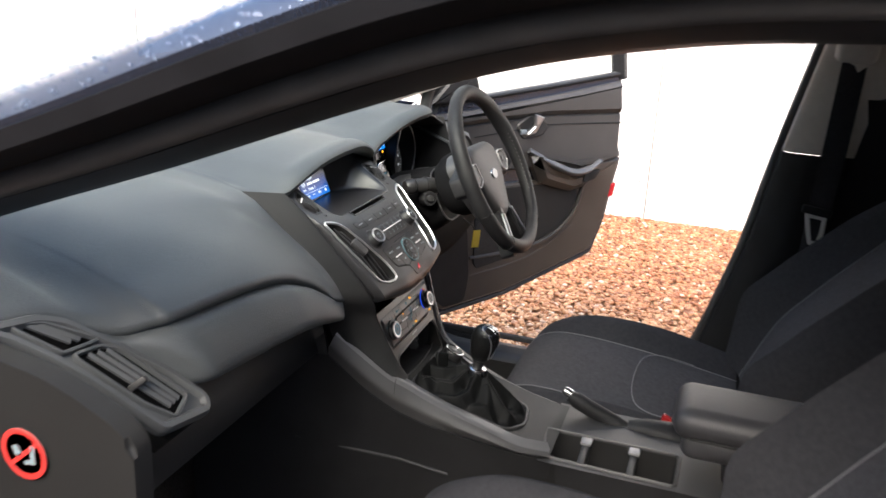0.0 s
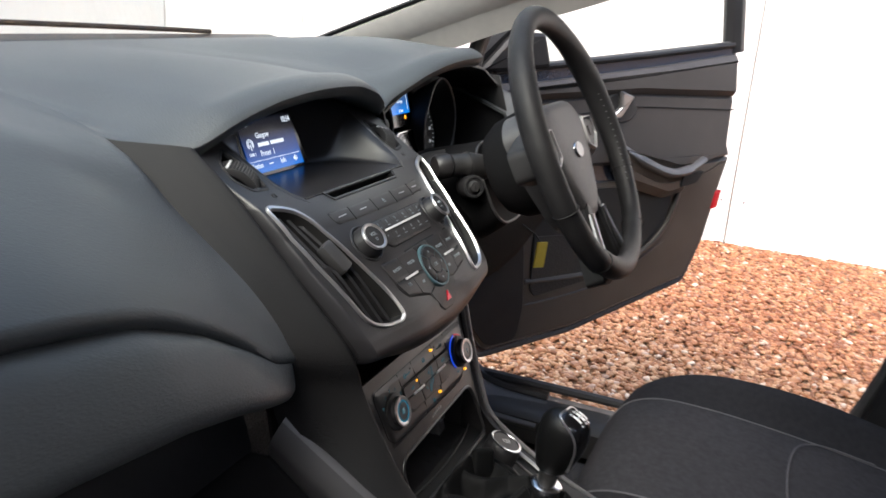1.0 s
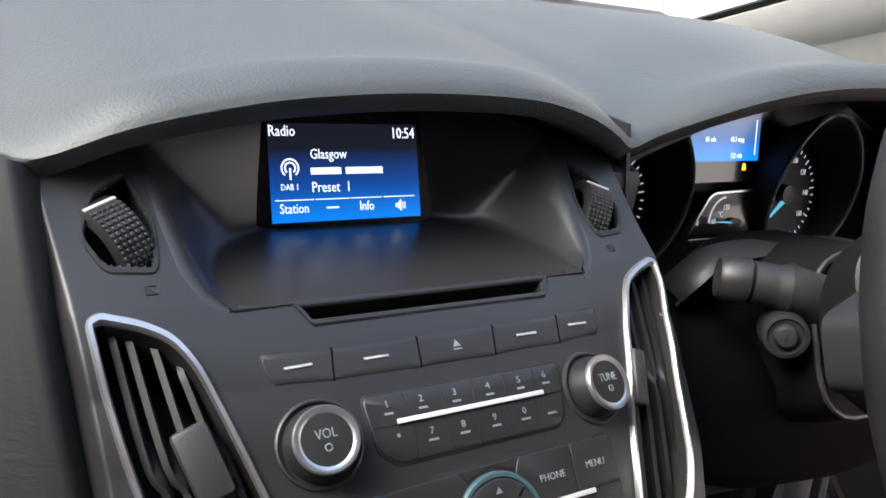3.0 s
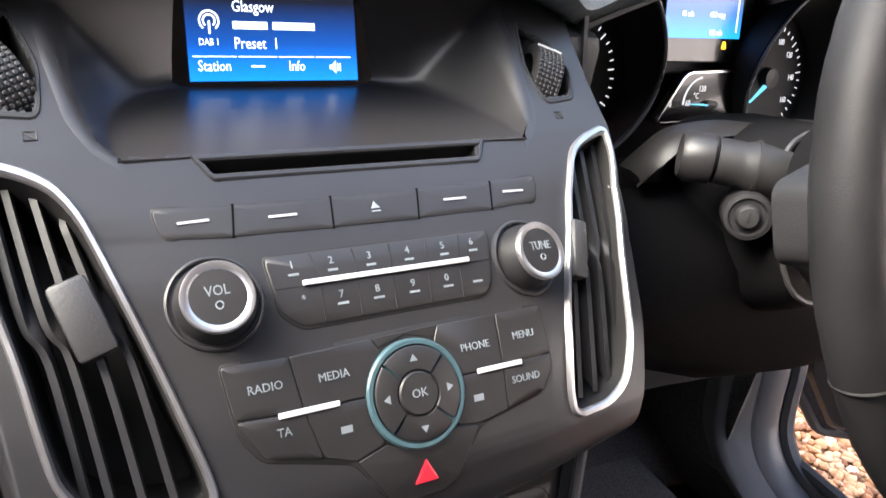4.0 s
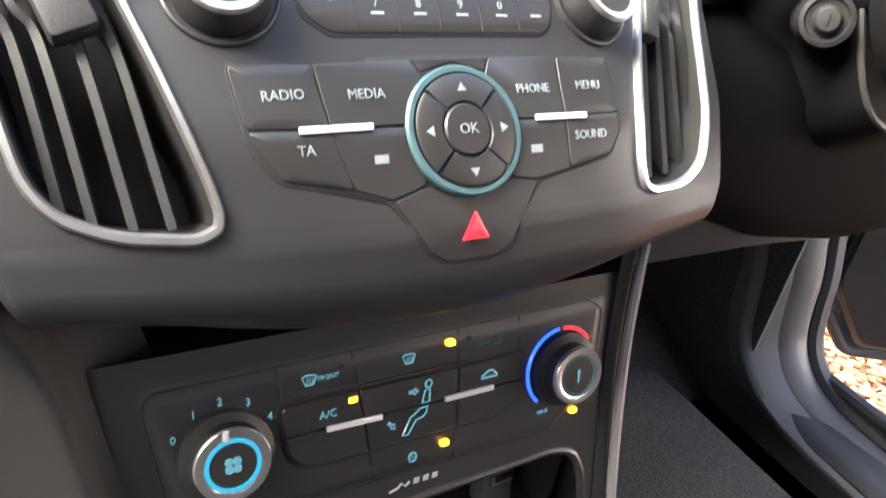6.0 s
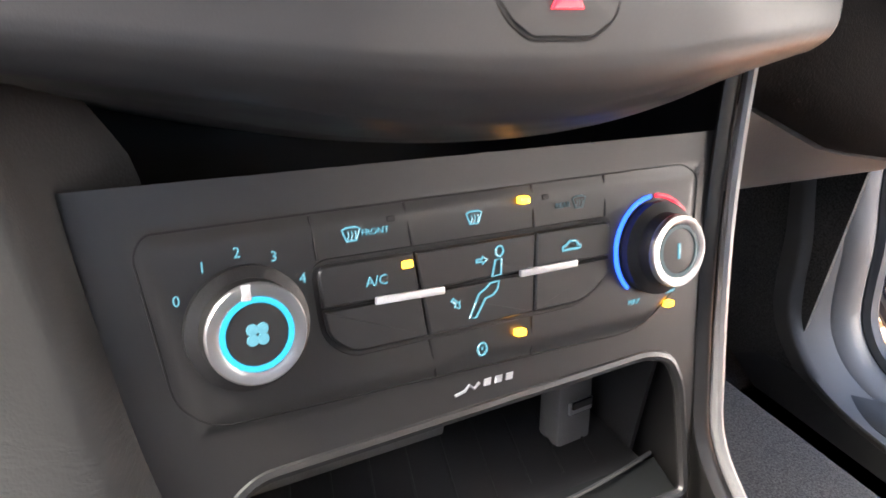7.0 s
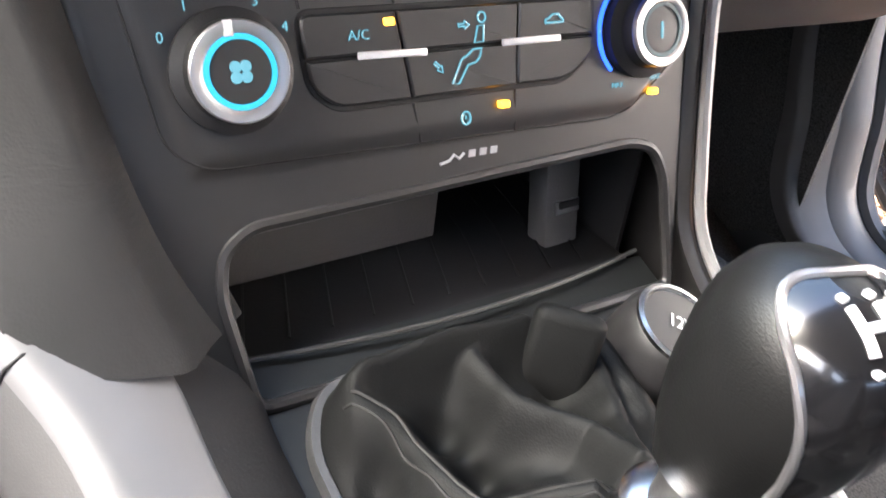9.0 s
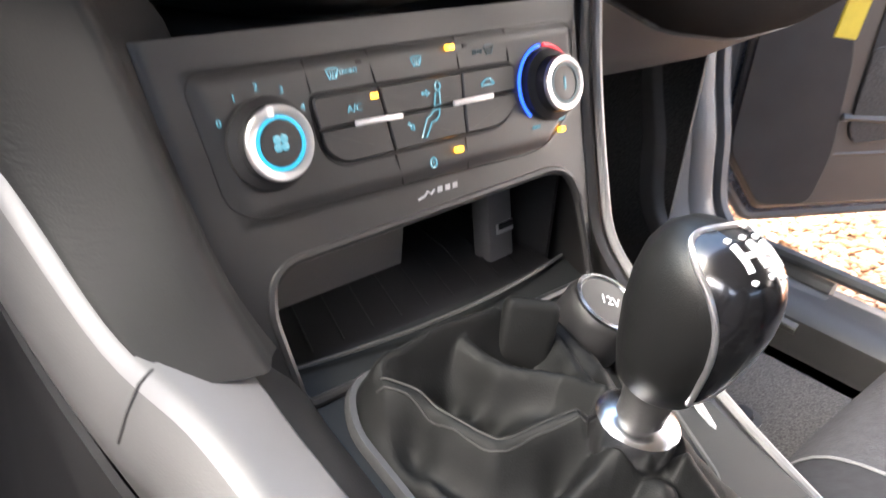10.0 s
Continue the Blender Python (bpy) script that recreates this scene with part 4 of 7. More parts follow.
# thumbwheels: ribbed barrels turning in their wells
for side in (-1, 1):
    poly = WHEEL if side > 0 else mirror(WHEEL)
    well = part("thumbwheel", rim(S, inset(poly, -0.0012), 0.0022, -0.003, 0.0008), BLACK, stack, "ribbed vent thumbwheel")
    bm = bmesh.new()
    vs = quads(bm, [[S(x, z, 0.0) for x, z in poly], [S(x, z, -0.020) for x, z in poly]], close_u=True)
    cap(bm, vs[-1])
    part("well", bm, DARK, well)
    wm = SF(side * 0.1262, 0.9115, 0.0) @ pose(0, 0, 0, 0, 0, -side * 27) @ Matrix.Translation((0, 0, -0.0165))
    RB = 0.0225
    rows = [[wm @ Vector((u, (RB - d) * math.sin(a), (RB - d) * math.cos(a))) for u, d in ((-0.0080, 0.006), (-0.0076, 0.0012), (-0.0068, 0.0), (0.0068, 0.0), (0.0076, 0.0012), (0.0080, 0.006))] for a in np.radians(range(-80, 81, 8))]
    bm = bmesh.new()
    quads(bm, rows)
    part("barrel", bm, BLACK, well, smooth=30)
    bm = bmesh.new()
    for a in np.arange(-52, 26, 6.5):
        for c in range(6):
            u = -0.0060 + 0.0024 * c
            block(wm @ pose(0, 0, 0, -a, 0, 0) @ Matrix.Translation((u, 0, RB)), 0.0019, 0.0020, 0.0014, bm=bm)
    bmesh.ops.bevel(bm, geom=list(bm.edges), offset=0.00035, segments=1, affect="EDGES")
    part("ribs", bm, BUTTON, well)
    part("mark", block(wm @ pose(0, 0, 0, -31, 0, 0) @ Matrix.Translation((0, 0, RB)), 0.0140, 0.0021, 0.0014, 0.0004), WHITEMARK, well)
    f = SF(side * 0.1185, 0.8962, 0.0002)
    part("symbol", tube([f @ Vector(q) for q in ((-0.0022, -0.002, 0), (0.0022, -0.002, 0), (0.0022, 0.002, 0), (-0.0022, 0.002, 0))], 0.0003, 5, closed=True), STALK, stack)
    part("symbol", tube([f @ Vector((-0.0022, 0.002, 0)), f @ Vector((0.0022, -0.002, 0))], 0.0003, 5), STALK, stack)

# display bay
rows = []
BAYMAT = material("bay_plastic", (0.024, 0.024, 0.0255), 0.29, vary=0.08, scale=12, bump=0.03, bump_scale=1800)
for th in np.linspace(0, math.pi, 61):
    c, sn = math.cos(th), math.sin(th)
    f = sn ** 0.85
    bx, by, zf = -0.0915 * math.copysign(abs(c) ** 0.75, c), 0.0525 + 0.097 * f, 0.8905 - 0.0045 * f
    g = min(1.0, f / 0.78)
    zt = 0.8905 + 0.045 * g
    xt, yt = math.copysign(bay_width(zt), bx), prof_y(zt) + 0.0004
    if f > 0.78:
        h = (f - 0.78) / 0.22
        h = h * h * (3 - 2 * h)
        xt, yt, zt = xt * (1 - h) + bx * 1.1 * h, yt * (1 - h) + (by + 0.022) * h, zt * (1 - h) + 0.948 * h
    base, topp = Vector((bx, by, zf)), Vector((xt, yt, zt))
    mid_ = Vector((bx * 0.5, 0.0525 + (by - 0.0525) * 0.5, (zf + 0.8905) / 2))
    row = [Vector((bx * 0.02, 0.0535, 0.8905)), mid_, base.lerp(mid_, 0.35), base.lerp(mid_, 0.12), base.lerp(mid_, 0.03) + Vector((0, 0, 0.0008 * g)), base.lerp(topp, 0.05), base.lerp(topp, 0.14), base.lerp(topp, 0.4), base.lerp(topp, 0.7), topp]
    if f <= 0.78:
        row += [S(xt + math.copysign(0.0032, bx) * min(1.0, g * 4), zt - 0.0022 * (1 - g), 0.0004), S(xt + math.copysign(0.0045, bx) * min(1.0, g * 4), zt - 0.0034 * (1 - g), 0.0001)]
    else:
        row += [topp + Vector((0, 0.002, 0.004)), topp + Vector((0, 0.003, 0.006))]
    rows.append(row)
bay = part("display_bay", solid(rows, 0.0015), BAYMAT, stack, "smooth black recess below the display", smooth=75)


def D(x, z, off=0.0):
    """A place on the display's face."""
    return Vector((x, 0.140 + (z - 0.889) * 0.42 - off * 0.92, z + off * 0.39))


def DF(x, z, off=0.0):
    return SF(x, z, off, D)


SW, Z0, Z1 = 0.0432, 0.8895, 0.9365
display = part("display", plate(D, rounded([(-0.056, 0.8855), (0.056, 0.8855), (0.057, 0.943), (-0.057, 0.943)], 0.005, 4), -0.012, -0.0008, 0.001), GLOSS, stack, "radio display showing white text on black and blue")
SCREEN = screen_material("radio_screen", (0.006, 0.007, 0.012), (0.004, 0.045, 0.22), (0.005, 0.16, 0.62), Z0, Z1)
screen = part("screen", plate(D, [(-SW, Z0), (SW, Z0), (SW, Z1), (-SW, Z1)], -0.001, 0.0002, 0.0001), SCREEN, display)


def screen_text(s, u, v, size, align="LEFT", xs=0.80):
    text("screen_text", s, size * 1.08, DF(-SW + 2 * SW * u, Z1 - (Z1 - Z0) * v, 0.0004), SCREENTEXT, screen, align, xs=xs)


screen_text("Radio", 0.0, 0.08, 0.0074)
screen_text("10:54", 0.985, 0.10, 0.0078, "RIGHT")
screen_text("Glasgow", 0.255, 0.315, 0.0070)
screen_text("Preset  1", 0.255, 0.655, 0.0072)
screen_text("DAB 1", 0.06, 0.645, 0.0042)
screen_text("Station", 0.045, 0.865, 0.0066)
screen_text("Info", 0.565, 0.865, 0.0066)
for u0, u1, v in ((0.255, 0.455, 0.485), (0.485, 0.74, 0.485)):
    part("name_bar", block(DF(-SW + SW * (u0 + u1), Z1 - (Z1 - Z0) * v, 0.0004), 2 * SW * (u1 - u0), 0.0036, 0.0002), SCREENTEXT, screen)
for u0, u1 in ((0.02, 0.265), (0.275, 0.50), (0.51, 0.725), (0.735, 0.96)):
    part("menu_line", block(DF(-SW + SW * (u0 + u1), Z1 - (Z1 - Z0) * 0.775, 0.0004), 2 * SW * (u1 - u0), 0.0005, 0.0002), SCREENTEXT, screen)
part("menu_dash", block(DF(-SW + 2 * SW * 0.385, Z1 - (Z1 - Z0) * 0.865, 0.0004), 0.007, 0.0009, 0.0002), SCREENTEXT, screen)
part("mute_symbol", plate(D, [(SW * 0.64, 0.8945), (SW * 0.67, 0.8945), (SW * 0.72, 0.8925), (SW * 0.72, 0.8985), (SW * 0.67, 0.8965), (SW * 0.64, 0.8965)], 0.0002, 0.0006, 0.0001), SCREENTEXT, screen)
for dx in (0.0045, 0.0058):
    part("mute_wave", block(DF(SW * 0.64 + dx, 0.8955, 0.0004), 0.0005, 0.004, 0.0002), SCREENTEXT, screen)
for r, w in ((0.0046, 0.0008), (0.0028, 0.0008)):
    part("mast_ring", tube([DF(-SW + 2 * SW * 0.125, Z1 - (Z1 - Z0) * 0.45, 0.0004) @ Vector((r * math.cos(a), r * math.sin(a), 0)) for a in np.radians(range(-50, 231, 20))], w * 0.6, 5), SCREENTEXT, screen)
part("mast", block(DF(-SW + 2 * SW * 0.125, Z1 - (Z1 - Z0) * 0.51, 0.0004), 0.001, 0.006, 0.0002), SCREENTEXT, screen)

# disc slot
bm = bmesh.new()
vs = quads(bm, [[S(x, z, 0.0) for x, z in SLOT], [S(x, z, -0.03) for x, z in SLOT]], close_u=True)
cap(bm, vs[-1])
slot = part("disc_slot", bm, DARK, stack, "dark disc slot")
part("slot_bezel", rim(S, rounded([(-0.0665, 0.8905), (0.0675, 0.8905), (0.060, 0.8842), (-0.060, 0.8842)], 0.0015, 3), 0.0016, -0.001, 0.0012), FASCIA, slot)


def key(poly, r=0.0015, mat=BUTTON, o=0.0009, fn=S, parent=None, name="button", label=""):
    k = part(name, plate(fn, rounded(poly, r, 3), -0.001, o, 0.0002), mat, parent or stack, label)
    return k


def bar(x0, x1, z0, z1, h, mat, parent, fn=S, off=0.0018, w=0.0006):
    a, b = fn(x0, z0, off), fn(x1, z1, off)
    f = SF((x0 + x1) / 2, (z0 + z1) / 2, off, fn)
    return part("mark", block(f @ pose(0, 0, 0, 0, 0, math.degrees(math.atan2((z1 - z0) * 1.4, x1 - x0))), (b - a).length, h, w * 2, min(h, w) * 0.45), mat, parent)


# top row of five keys
part("key_tray", plate(S, rounded([(-0.0852, 0.8788), (0.0880, 0.8788), (0.0835, 0.8700), (-0.0830, 0.8703)], [0.003, 0.003, 0.003, 0.006], 4), -0.002, 0.0003, 0.0002), DARK, stack)
KT, KB = [-0.0846, -0.0553, -0.0162, 0.0231, 0.0606, 0.0872], [-0.0826, -0.0577, -0.0184, 0.0197, 0.0568, 0.0830]
for i in range(5):
    g = 0.0002
    k = key([(KT[i] + g, 0.8783), (KT[i + 1] - g, 0.8783), (KB[i + 1] - g, 0.8706), (KB[i] + g, 0.8708)], [0.003 if i == 0 else 0.0005, 0.003 if i == 4 else 0.0005, 0.003 if i == 4 else 0.0005, 0.005 if i == 0 else 0.0005], o=0.0006)
    if i:
        part("key_gap", tube([S(KT[i], 0.8785, 0.0004), S(KB[i], 0.8705, 0.0004)], 0.00055, 6), GAPSHADE, stack)
    c = (KT[i] + KT[i + 1] + KB[i] + KB[i + 1]) / 4 - 0.0006
    if i == 2:
        part("mark", plate(S, [(c - 0.0020, 0.8743), (c + 0.0020, 0.8743), (c, 0.8762)], 0.0006, 0.0010, 0.0001), INK, k)
        part("mark", plate(S, [(c - 0.0020, 0.8734), (c + 0.0020, 0.8734), (c + 0.0020, 0.8738), (c - 0.0020, 0.8738)], 0.0006, 0.0010, 0.0001), INK, k)
    else:
        bar(c - 0.0057, c + 0.0057, 0.8747, 0.8747, 0.0011, PALEBAR, k, off=0.0009, w=0.0002)

# number pad
pad_poly = [(-0.0492, 0.8648), (0.0500, 0.8648), (0.0448, 0.8492), (0.0400, 0.8464), (-0.0395, 0.8460), (-0.0470, 0.8505)]
part("pad_tray", plate(S, rounded(inset(pad_poly, -0.0010), 0.003, 4), -0.002, 0.0005, 0.0003), DARK, stack)
pad = part("number_pad", plate(S, rounded(pad_poly, 0.003, 4), -0.001, 0.0012, 0.0004), BUTTON, stack, "black number keypad")
for i in range(6):
    c, c2 = (-0.0393, -0.0236, -0.0075, 0.0094, 0.0259, 0.0400)[i], (-0.0374, -0.0225, -0.0074, 0.0083, 0.0240, 0.0384)[i]
    text("digit", "123456"[i], 0.0042, SF(c, 0.8622, 0.0013), INK, pad)
    part("letters", block(SF(c, 0.8598, 0.0013), 0.004, 0.0009, 0.0002), INK, pad)
    text("digit", "*7890"[i] if i < 5 else "", 0.0042, SF(c2, 0.8532, 0.0013), INK, pad)
    if i:
        part("letters", block(SF(c2, 0.8507, 0.0013), 0.0045, 0.0009, 0.0002), INK, pad)
        a, b = (-0.0314, -0.0140, 0.0021, 0.0190, 0.0349)[i - 1], (-0.0300, -0.0149, 0.0001, 0.0160, 0.0311)[i - 1]
        part("key_gap", tube([S(a, 0.8645, 0.0011), S(b + 0.001, 0.8580, 0.0011)], 0.0003, 5), DARK, pad)
        part("key_gap", tube([S(b + 0.0003, 0.8555, 0.0011), S(b - 0.0008, 0.8466, 0.0011)], 0.0003, 5), DARK, pad)
part("key_gap", tube([S(x, 0.8566, 0.0011) for x in (-0.0475, 0.0, 0.0472)], 0.0003, 5), DARK, pad)
bar(-0.0368, 0.0362, 0.8574, 0.8574, 0.0020, WHITEMARK, pad, off=0.0018, w=0.0006)


def knob(x, z, r, h, fn, label, parent, face=BUTTON, ring_mat=RINGS, glow_ring=None, base=1.12):
    m = SF(x, z, 0.0, fn)
    k = part("knob", lathe([(r * base, -0.002), (r * base, h * 0.25), (r * 1.02, h * 0.4), (r * 0.98, h * 0.8), (r * 0.93, h * 0.86)], m), BLACK, parent, label)
    part("ring", lathe([(r * 0.95, h * 0.78), (r * 1.0, h * 0.82), (r * 1.0, h * 0.95), (r * 0.97, h), (r * (0.82 if glow_ring else 0.89), h), (r * (0.74 if glow_ring else 0.80), h * 0.965), (r * (0.70 if glow_ring else 0.77), h * 0.94)], m), ring_mat, k, "bright metal ring")
    if glow_ring:
        part("lit_ring", lathe([(r * 0.73, h * 0.93), (r * 0.73, h * 0.985), (r * 0.62, h * 0.985), (r * 0.62, h * 0.93)], m), glow_ring, k)
    part("cap", lathe([(r * 0.79, h * 0.85), (r * (0.70 if glow_ring else 0.78), h * 0.94), (r * 0.55, h * 0.95), (0.0, h * 0.955)], m), face, k)
    return k, m @ Matrix.Translation((0, 0, h * 0.962))


for x, s in ((-0.0690, "VOL"), (0.0665, "TUNE")):
    k, m = knob(x, 0.8548, 0.0128, 0.0120, S, "black rotary knob with a chrome ring", stack)
    part("knob_well", lathe([(0.0154, -0.002), (0.0157, 0.0006), (0.0164, 0.0010), (0.0171, 0.0006), (0.0175, -0.001)], SF(x, 0.8548, 0.0, S), 48), FASCIA, stack, "raised lip round the knob")
    text("print", s, 0.0052, m @ Matrix.Translation((0, 0.002, 0)), INK, k, xs=0.85)
    part("symbol", tube([m @ Vector((0.0013 * math.cos(a), 0.0013 * math.sin(a) - 0.0030, 0)) for a in np.linspace(0, 6.0, 12)], 0.0003, 5), INK, k)

# lower key cluster
CL = [(-0.0718, 0.8385), (-0.0145, 0.8400), (0.0150, 0.8405), (0.0672, 0.8395), (0.0668, 0.820), (0.0600, 0.8125), (0.0262, 0.8075), (0.0150, 0.790), (0.0085, 0.7862), (-0.0105, 0.7862), (-0.0165, 0.790), (-0.0285, 0.8055), (-0.0620, 0.8125), (-0.0690, 0.820)]
part("cluster_tray", plate(S, rounded(inset(CL, -0.0008), 0.003, 4), -0.002, 0.0004, 0.0002), DARK, stack)
CC, RR = (0.0, 0.8222), 0.0205
def ring_side(sgn, z0, z1, n=6):
    """Points along the dial's edge from z0 to z1."""
    out = []
    for z in np.linspace(z0, z1, n):
        q = max(0.0, 1 - ((z - CC[1]) / (RR * 0.80)) ** 2)
        out.append((sgn * RR * math.sqrt(q), z))
    return out
def lbl(k, s, x, z, size=0.0044):
    text("print", s, size, SF(x, z, 0.0011), INK, k, xs=0.95)
k = key([(-0.0715, 0.8382), (-0.0475, 0.8388), (-0.0455, 0.8245), (-0.0695, 0.8245)], 0.0016); lbl(k, "RADIO", -0.0575, 0.8318)
k = key([(-0.0469, 0.8388), (-0.0150, 0.8397)] + ring_side(-1, 0.8355, 0.8245) + [(-0.0449, 0.8245)], 0.0008); lbl(k, "MEDIA", -0.0318, 0.8318)
k = key([(-0.0693, 0.8239), (-0.0455, 0.8239), (-0.0405, 0.8095), (-0.0615, 0.8128)], 0.0018); lbl(k, "TA", -0.0535, 0.8195)
k = key([(-0.0449, 0.8239)] + ring_side(-1, 0.8239, 0.812) + [(-0.0165, 0.809), (-0.0285, 0.8060), (-0.0398, 0.8094)], 0.0008); 
part("mark", block(SF(-0.0305, 0.8165, 0.0010), 0.0045, 0.0026, 0.0003), INK, k)
k = key([(0.0150, 0.8400), (0.0425, 0.8400), (0.0410, 0.8245)] + ring_side(1, 0.8245, 0.8355), 0.0008); lbl(k, "PHONE", 0.0300, 0.8318)
k = key([(0.0431, 0.8400), (0.0668, 0.8392), (0.0668, 0.8245), (0.0416, 0.8245)], 0.0016); lbl(k, "MENU", 0.0545, 0.8320)
k = key([(0.0416, 0.8239), (0.0667, 0.8239), (0.0660, 0.8195), (0.0598, 0.8130), (0.0410, 0.8100)], 0.0014); lbl(k, "SOUND", 0.0515, 0.8188)
k = key([(0.0410, 0.8239), (0.0404, 0.8098), (0.0262, 0.8078), (0.0165, 0.809)] + ring_side(1, 0.812, 0.8239), 0.0008)
part("mark", block(SF(0.0272, 0.8162, 0.0010), 0.0045, 0.0026, 0.0003), INK, k)
k = key([(-0.0144, 0.8397), (0.0144, 0.8402), (0.0120, 0.8368), (0.0, 0.8392), (-0.0120, 0.8368)], 0.0005)
k = key([(-0.0150, 0.8085), (-0.0125, 0.8072), (0.0, 0.8052), (0.0125, 0.8072), (0.0150, 0.8085), (0.0255, 0.8070), (0.0146, 0.7902), (0.0083, 0.7866), (-0.0103, 0.7866), (-0.0161, 0.7902), (-0.0278, 0.8053)], 0.0012, label="hazard warning key")
part("hazard_triangle", plate(S, rounded([(-0.0052, 0.7928), (0.0052, 0.7928), (0.0, 0.8010)], 0.0005, 2), 0.001, 0.0018, 0.0002), REDMARK, k, "red hazard triangle")
bar(-0.0548, -0.0318, 0.8243, 0.8243, 0.0021, WHITEMARK, stack, off=0.0011, w=0.0006)
bar(0.0285, 0.0505, 0.8243, 0.8243, 0.0021, WHITEMARK, stack, off=0.0011, w=0.0006)
m = SF(CC[0], CC[1])
dial = part("menu_dial", lathe([(0.0212, -0.003), (0.0212, 0.0012), (0.0205, 0.0020), (0.0190, 0.0020), (0.0184, 0.0008)], m, 56), TEALDIM, stack, "round menu dial with a blue-grey rim")
part("dial_gap", lathe([(0.0188, 0.0), (0.0188, 0.0006), (0.0, 0.0006)], m, 40), DARK, dial)
for q in range(4):
    bm = bmesh.new()
    a0, a1 = math.radians(q * 90 + 47), math.radians(q * 90 + 133)
    an = np.linspace(a0, a1, 12)
    rows = [[m @ Vector((r * math.cos(a), r * math.sin(a), h)) for a in an] for r, h in ((0.0182, 0.0), (0.0182, 0.0022), (0.0174, 0.0028), (0.0094, 0.0028), (0.0088, 0.0022), (0.0088, 0.0))]
    quads(bm, rows)
    sec = part("dial_key", bm, BUTTON, dial)
    c = m @ pose(0, 0, 0, 0, 0, q * 90) @ Matrix.Translation((0, 0.0136, 0.0030))
    bm = bmesh.new()
    bm.faces.new([bm.verts.new(c @ Vector(p)) for p in ((-0.0018, -0.0012, 0), (0.0018, -0.0012, 0), (0, 0.0016, 0))])
    part("arrow", bm, INK, sec)
ok = part("ok_key", lathe([(0.0084, 0.0), (0.0084, 0.0026), (0.0078, 0.0032), (0.0, 0.0034)], m, 36), BUTTON, dial)
text("print", "OK", 0.0048, m @ Matrix.Translation((0, 0, 0.0036)), INK, ok)

# ---- climate panel ----
def raised(x, z):
    """The key field stands proud of the panel with a rounded edge."""
    left, right = lerp(z, [0.684, 0.728], [-0.0880, -0.0990]), lerp(z, [0.6806, 0.697, 0.728], [0.066, 0.0908, 0.0950])
    d = min(x - left, right - x, 0.7332 - z, z - 0.6825)
    k = max(0.0, min(1.0, (d + 0.0005) / 0.0055))
    return math.sin(k * math.pi / 2)


def C(x, z, off=0.0):
    """A place on the heater panel."""
    off += 0.0016 * raised(x, z)
    return Vector((x, -0.036 + (z - 0.689) * 0.36 - off * 0.941, z + off * 0.339))


def cw(z):
    return lerp(z, [0.62, 0.64, 0.665, 0.71, 0.75], [0.0945, 0.0970, 0.1000, 0.1055, 0.1105])


heater = thing("heater_panel", "dark grey heater control panel with two dials and lit amber lamps", "heater controls")
POCKET = rounded([(-0.074, 0.6670), (0.070, 0.6712), (0.0815, 0.6680), (0.0870, 0.6575), (0.0900, 0.615), (-0.0790, 0.615), (-0.0848, 0.650), (-0.0825, 0.6615)], 0.005, 4)
bm = bmesh.new()
zz = np.linspace(0.612, 0.744, 100)
uu = np.linspace(-1, 1, 150)
quads(bm, [[C(u * cw(z) * (1.06 if u < 0 else 1), z, -0.004 * (max(0, abs(u) - 0.95) / 0.05) ** 2) for u in uu] for z in zz],
      keep=lambda i, j: not inside(POCKET, (uu[j] + uu[j + 1]) / 2 * cw(zz[i]) * (1.06 if uu[j] < 0 else 1), (zz[i] + zz[i + 1]) / 2))
bmesh.ops.delete(bm, geom=[v for v in bm.verts if not v.link_faces], context="VERTS")
part("panel", bm, CLIMATE, heater, smooth=60)
GR = rounded([(-0.0965, 0.7325), (0.0890, 0.7338), (0.0950, 0.7278), (0.0908, 0.697), (0.0665, 0.6806), (-0.0835, 0.6838), (-0.0930, 0.6905), (-0.0990, 0.728)], [0.004, 0.006, 0.004, 0.012, 0.012, 0.006, 0.006, 0.004], 5)
part("groove", rim(C, inset(GR, -0.0006), 0.0007, -0.001, 0.0003), DARK, heater)
IN = rounded([(-0.0540, 0.7200), (0.0510, 0.7197), (0.0497, 0.7030), (0.0390, 0.6954), (-0.0452, 0.6952), (-0.0522, 0.7010)], [0.004, 0.003, 0.006, 0.010, 0.006, 0.004], 5)
part("key_tray", plate(C, inset(IN, -0.0012), -0.002, 0.0003, 0.0002), DARK, heater)
def ckey(poly, r=0.001, o=0.0016):
    return part("button", plate(C, rounded(poly, r, 3), -0.001, o, 0.0006), BUTTON, heater)
MZ = 0.7083
k1 = ckey([(-0.0537, 0.7197), (-0.0243, 0.7196), (-0.0226, MZ + 0.0003), (-0.0529, MZ + 0.0003)], [0.003, 0.0005, 0.0005, 0.0005], 0.0018)
k2 = ckey([(-0.0237, 0.7196), (0.0195, 0.7195), (0.0185, MZ + 0.0003), (-0.0220, MZ + 0.0003)], 0.0005, 0.0018)
k3 = ckey([(0.0201, 0.7195), (0.0507, 0.7194), (0.0499, MZ + 0.0003), (0.0191, MZ + 0.0003)], [0.0005, 0.003, 0.0005, 0.0005], 0.0018)
k4 = ckey([(-0.0528, MZ - 0.0003), (-0.0226, MZ - 0.0003), (-0.0208, 0.6955), (-0.0450, 0.6955), (-0.0519, 0.7011)], [0.0005, 0.0005, 0.0005, 0.006, 0.004], 0.0018)
k5 = ckey([(-0.0220, MZ - 0.0003), (0.0185, MZ - 0.0003), (0.0176, 0.6957), (-0.0202, 0.6955)], 0.0005, 0.0018)
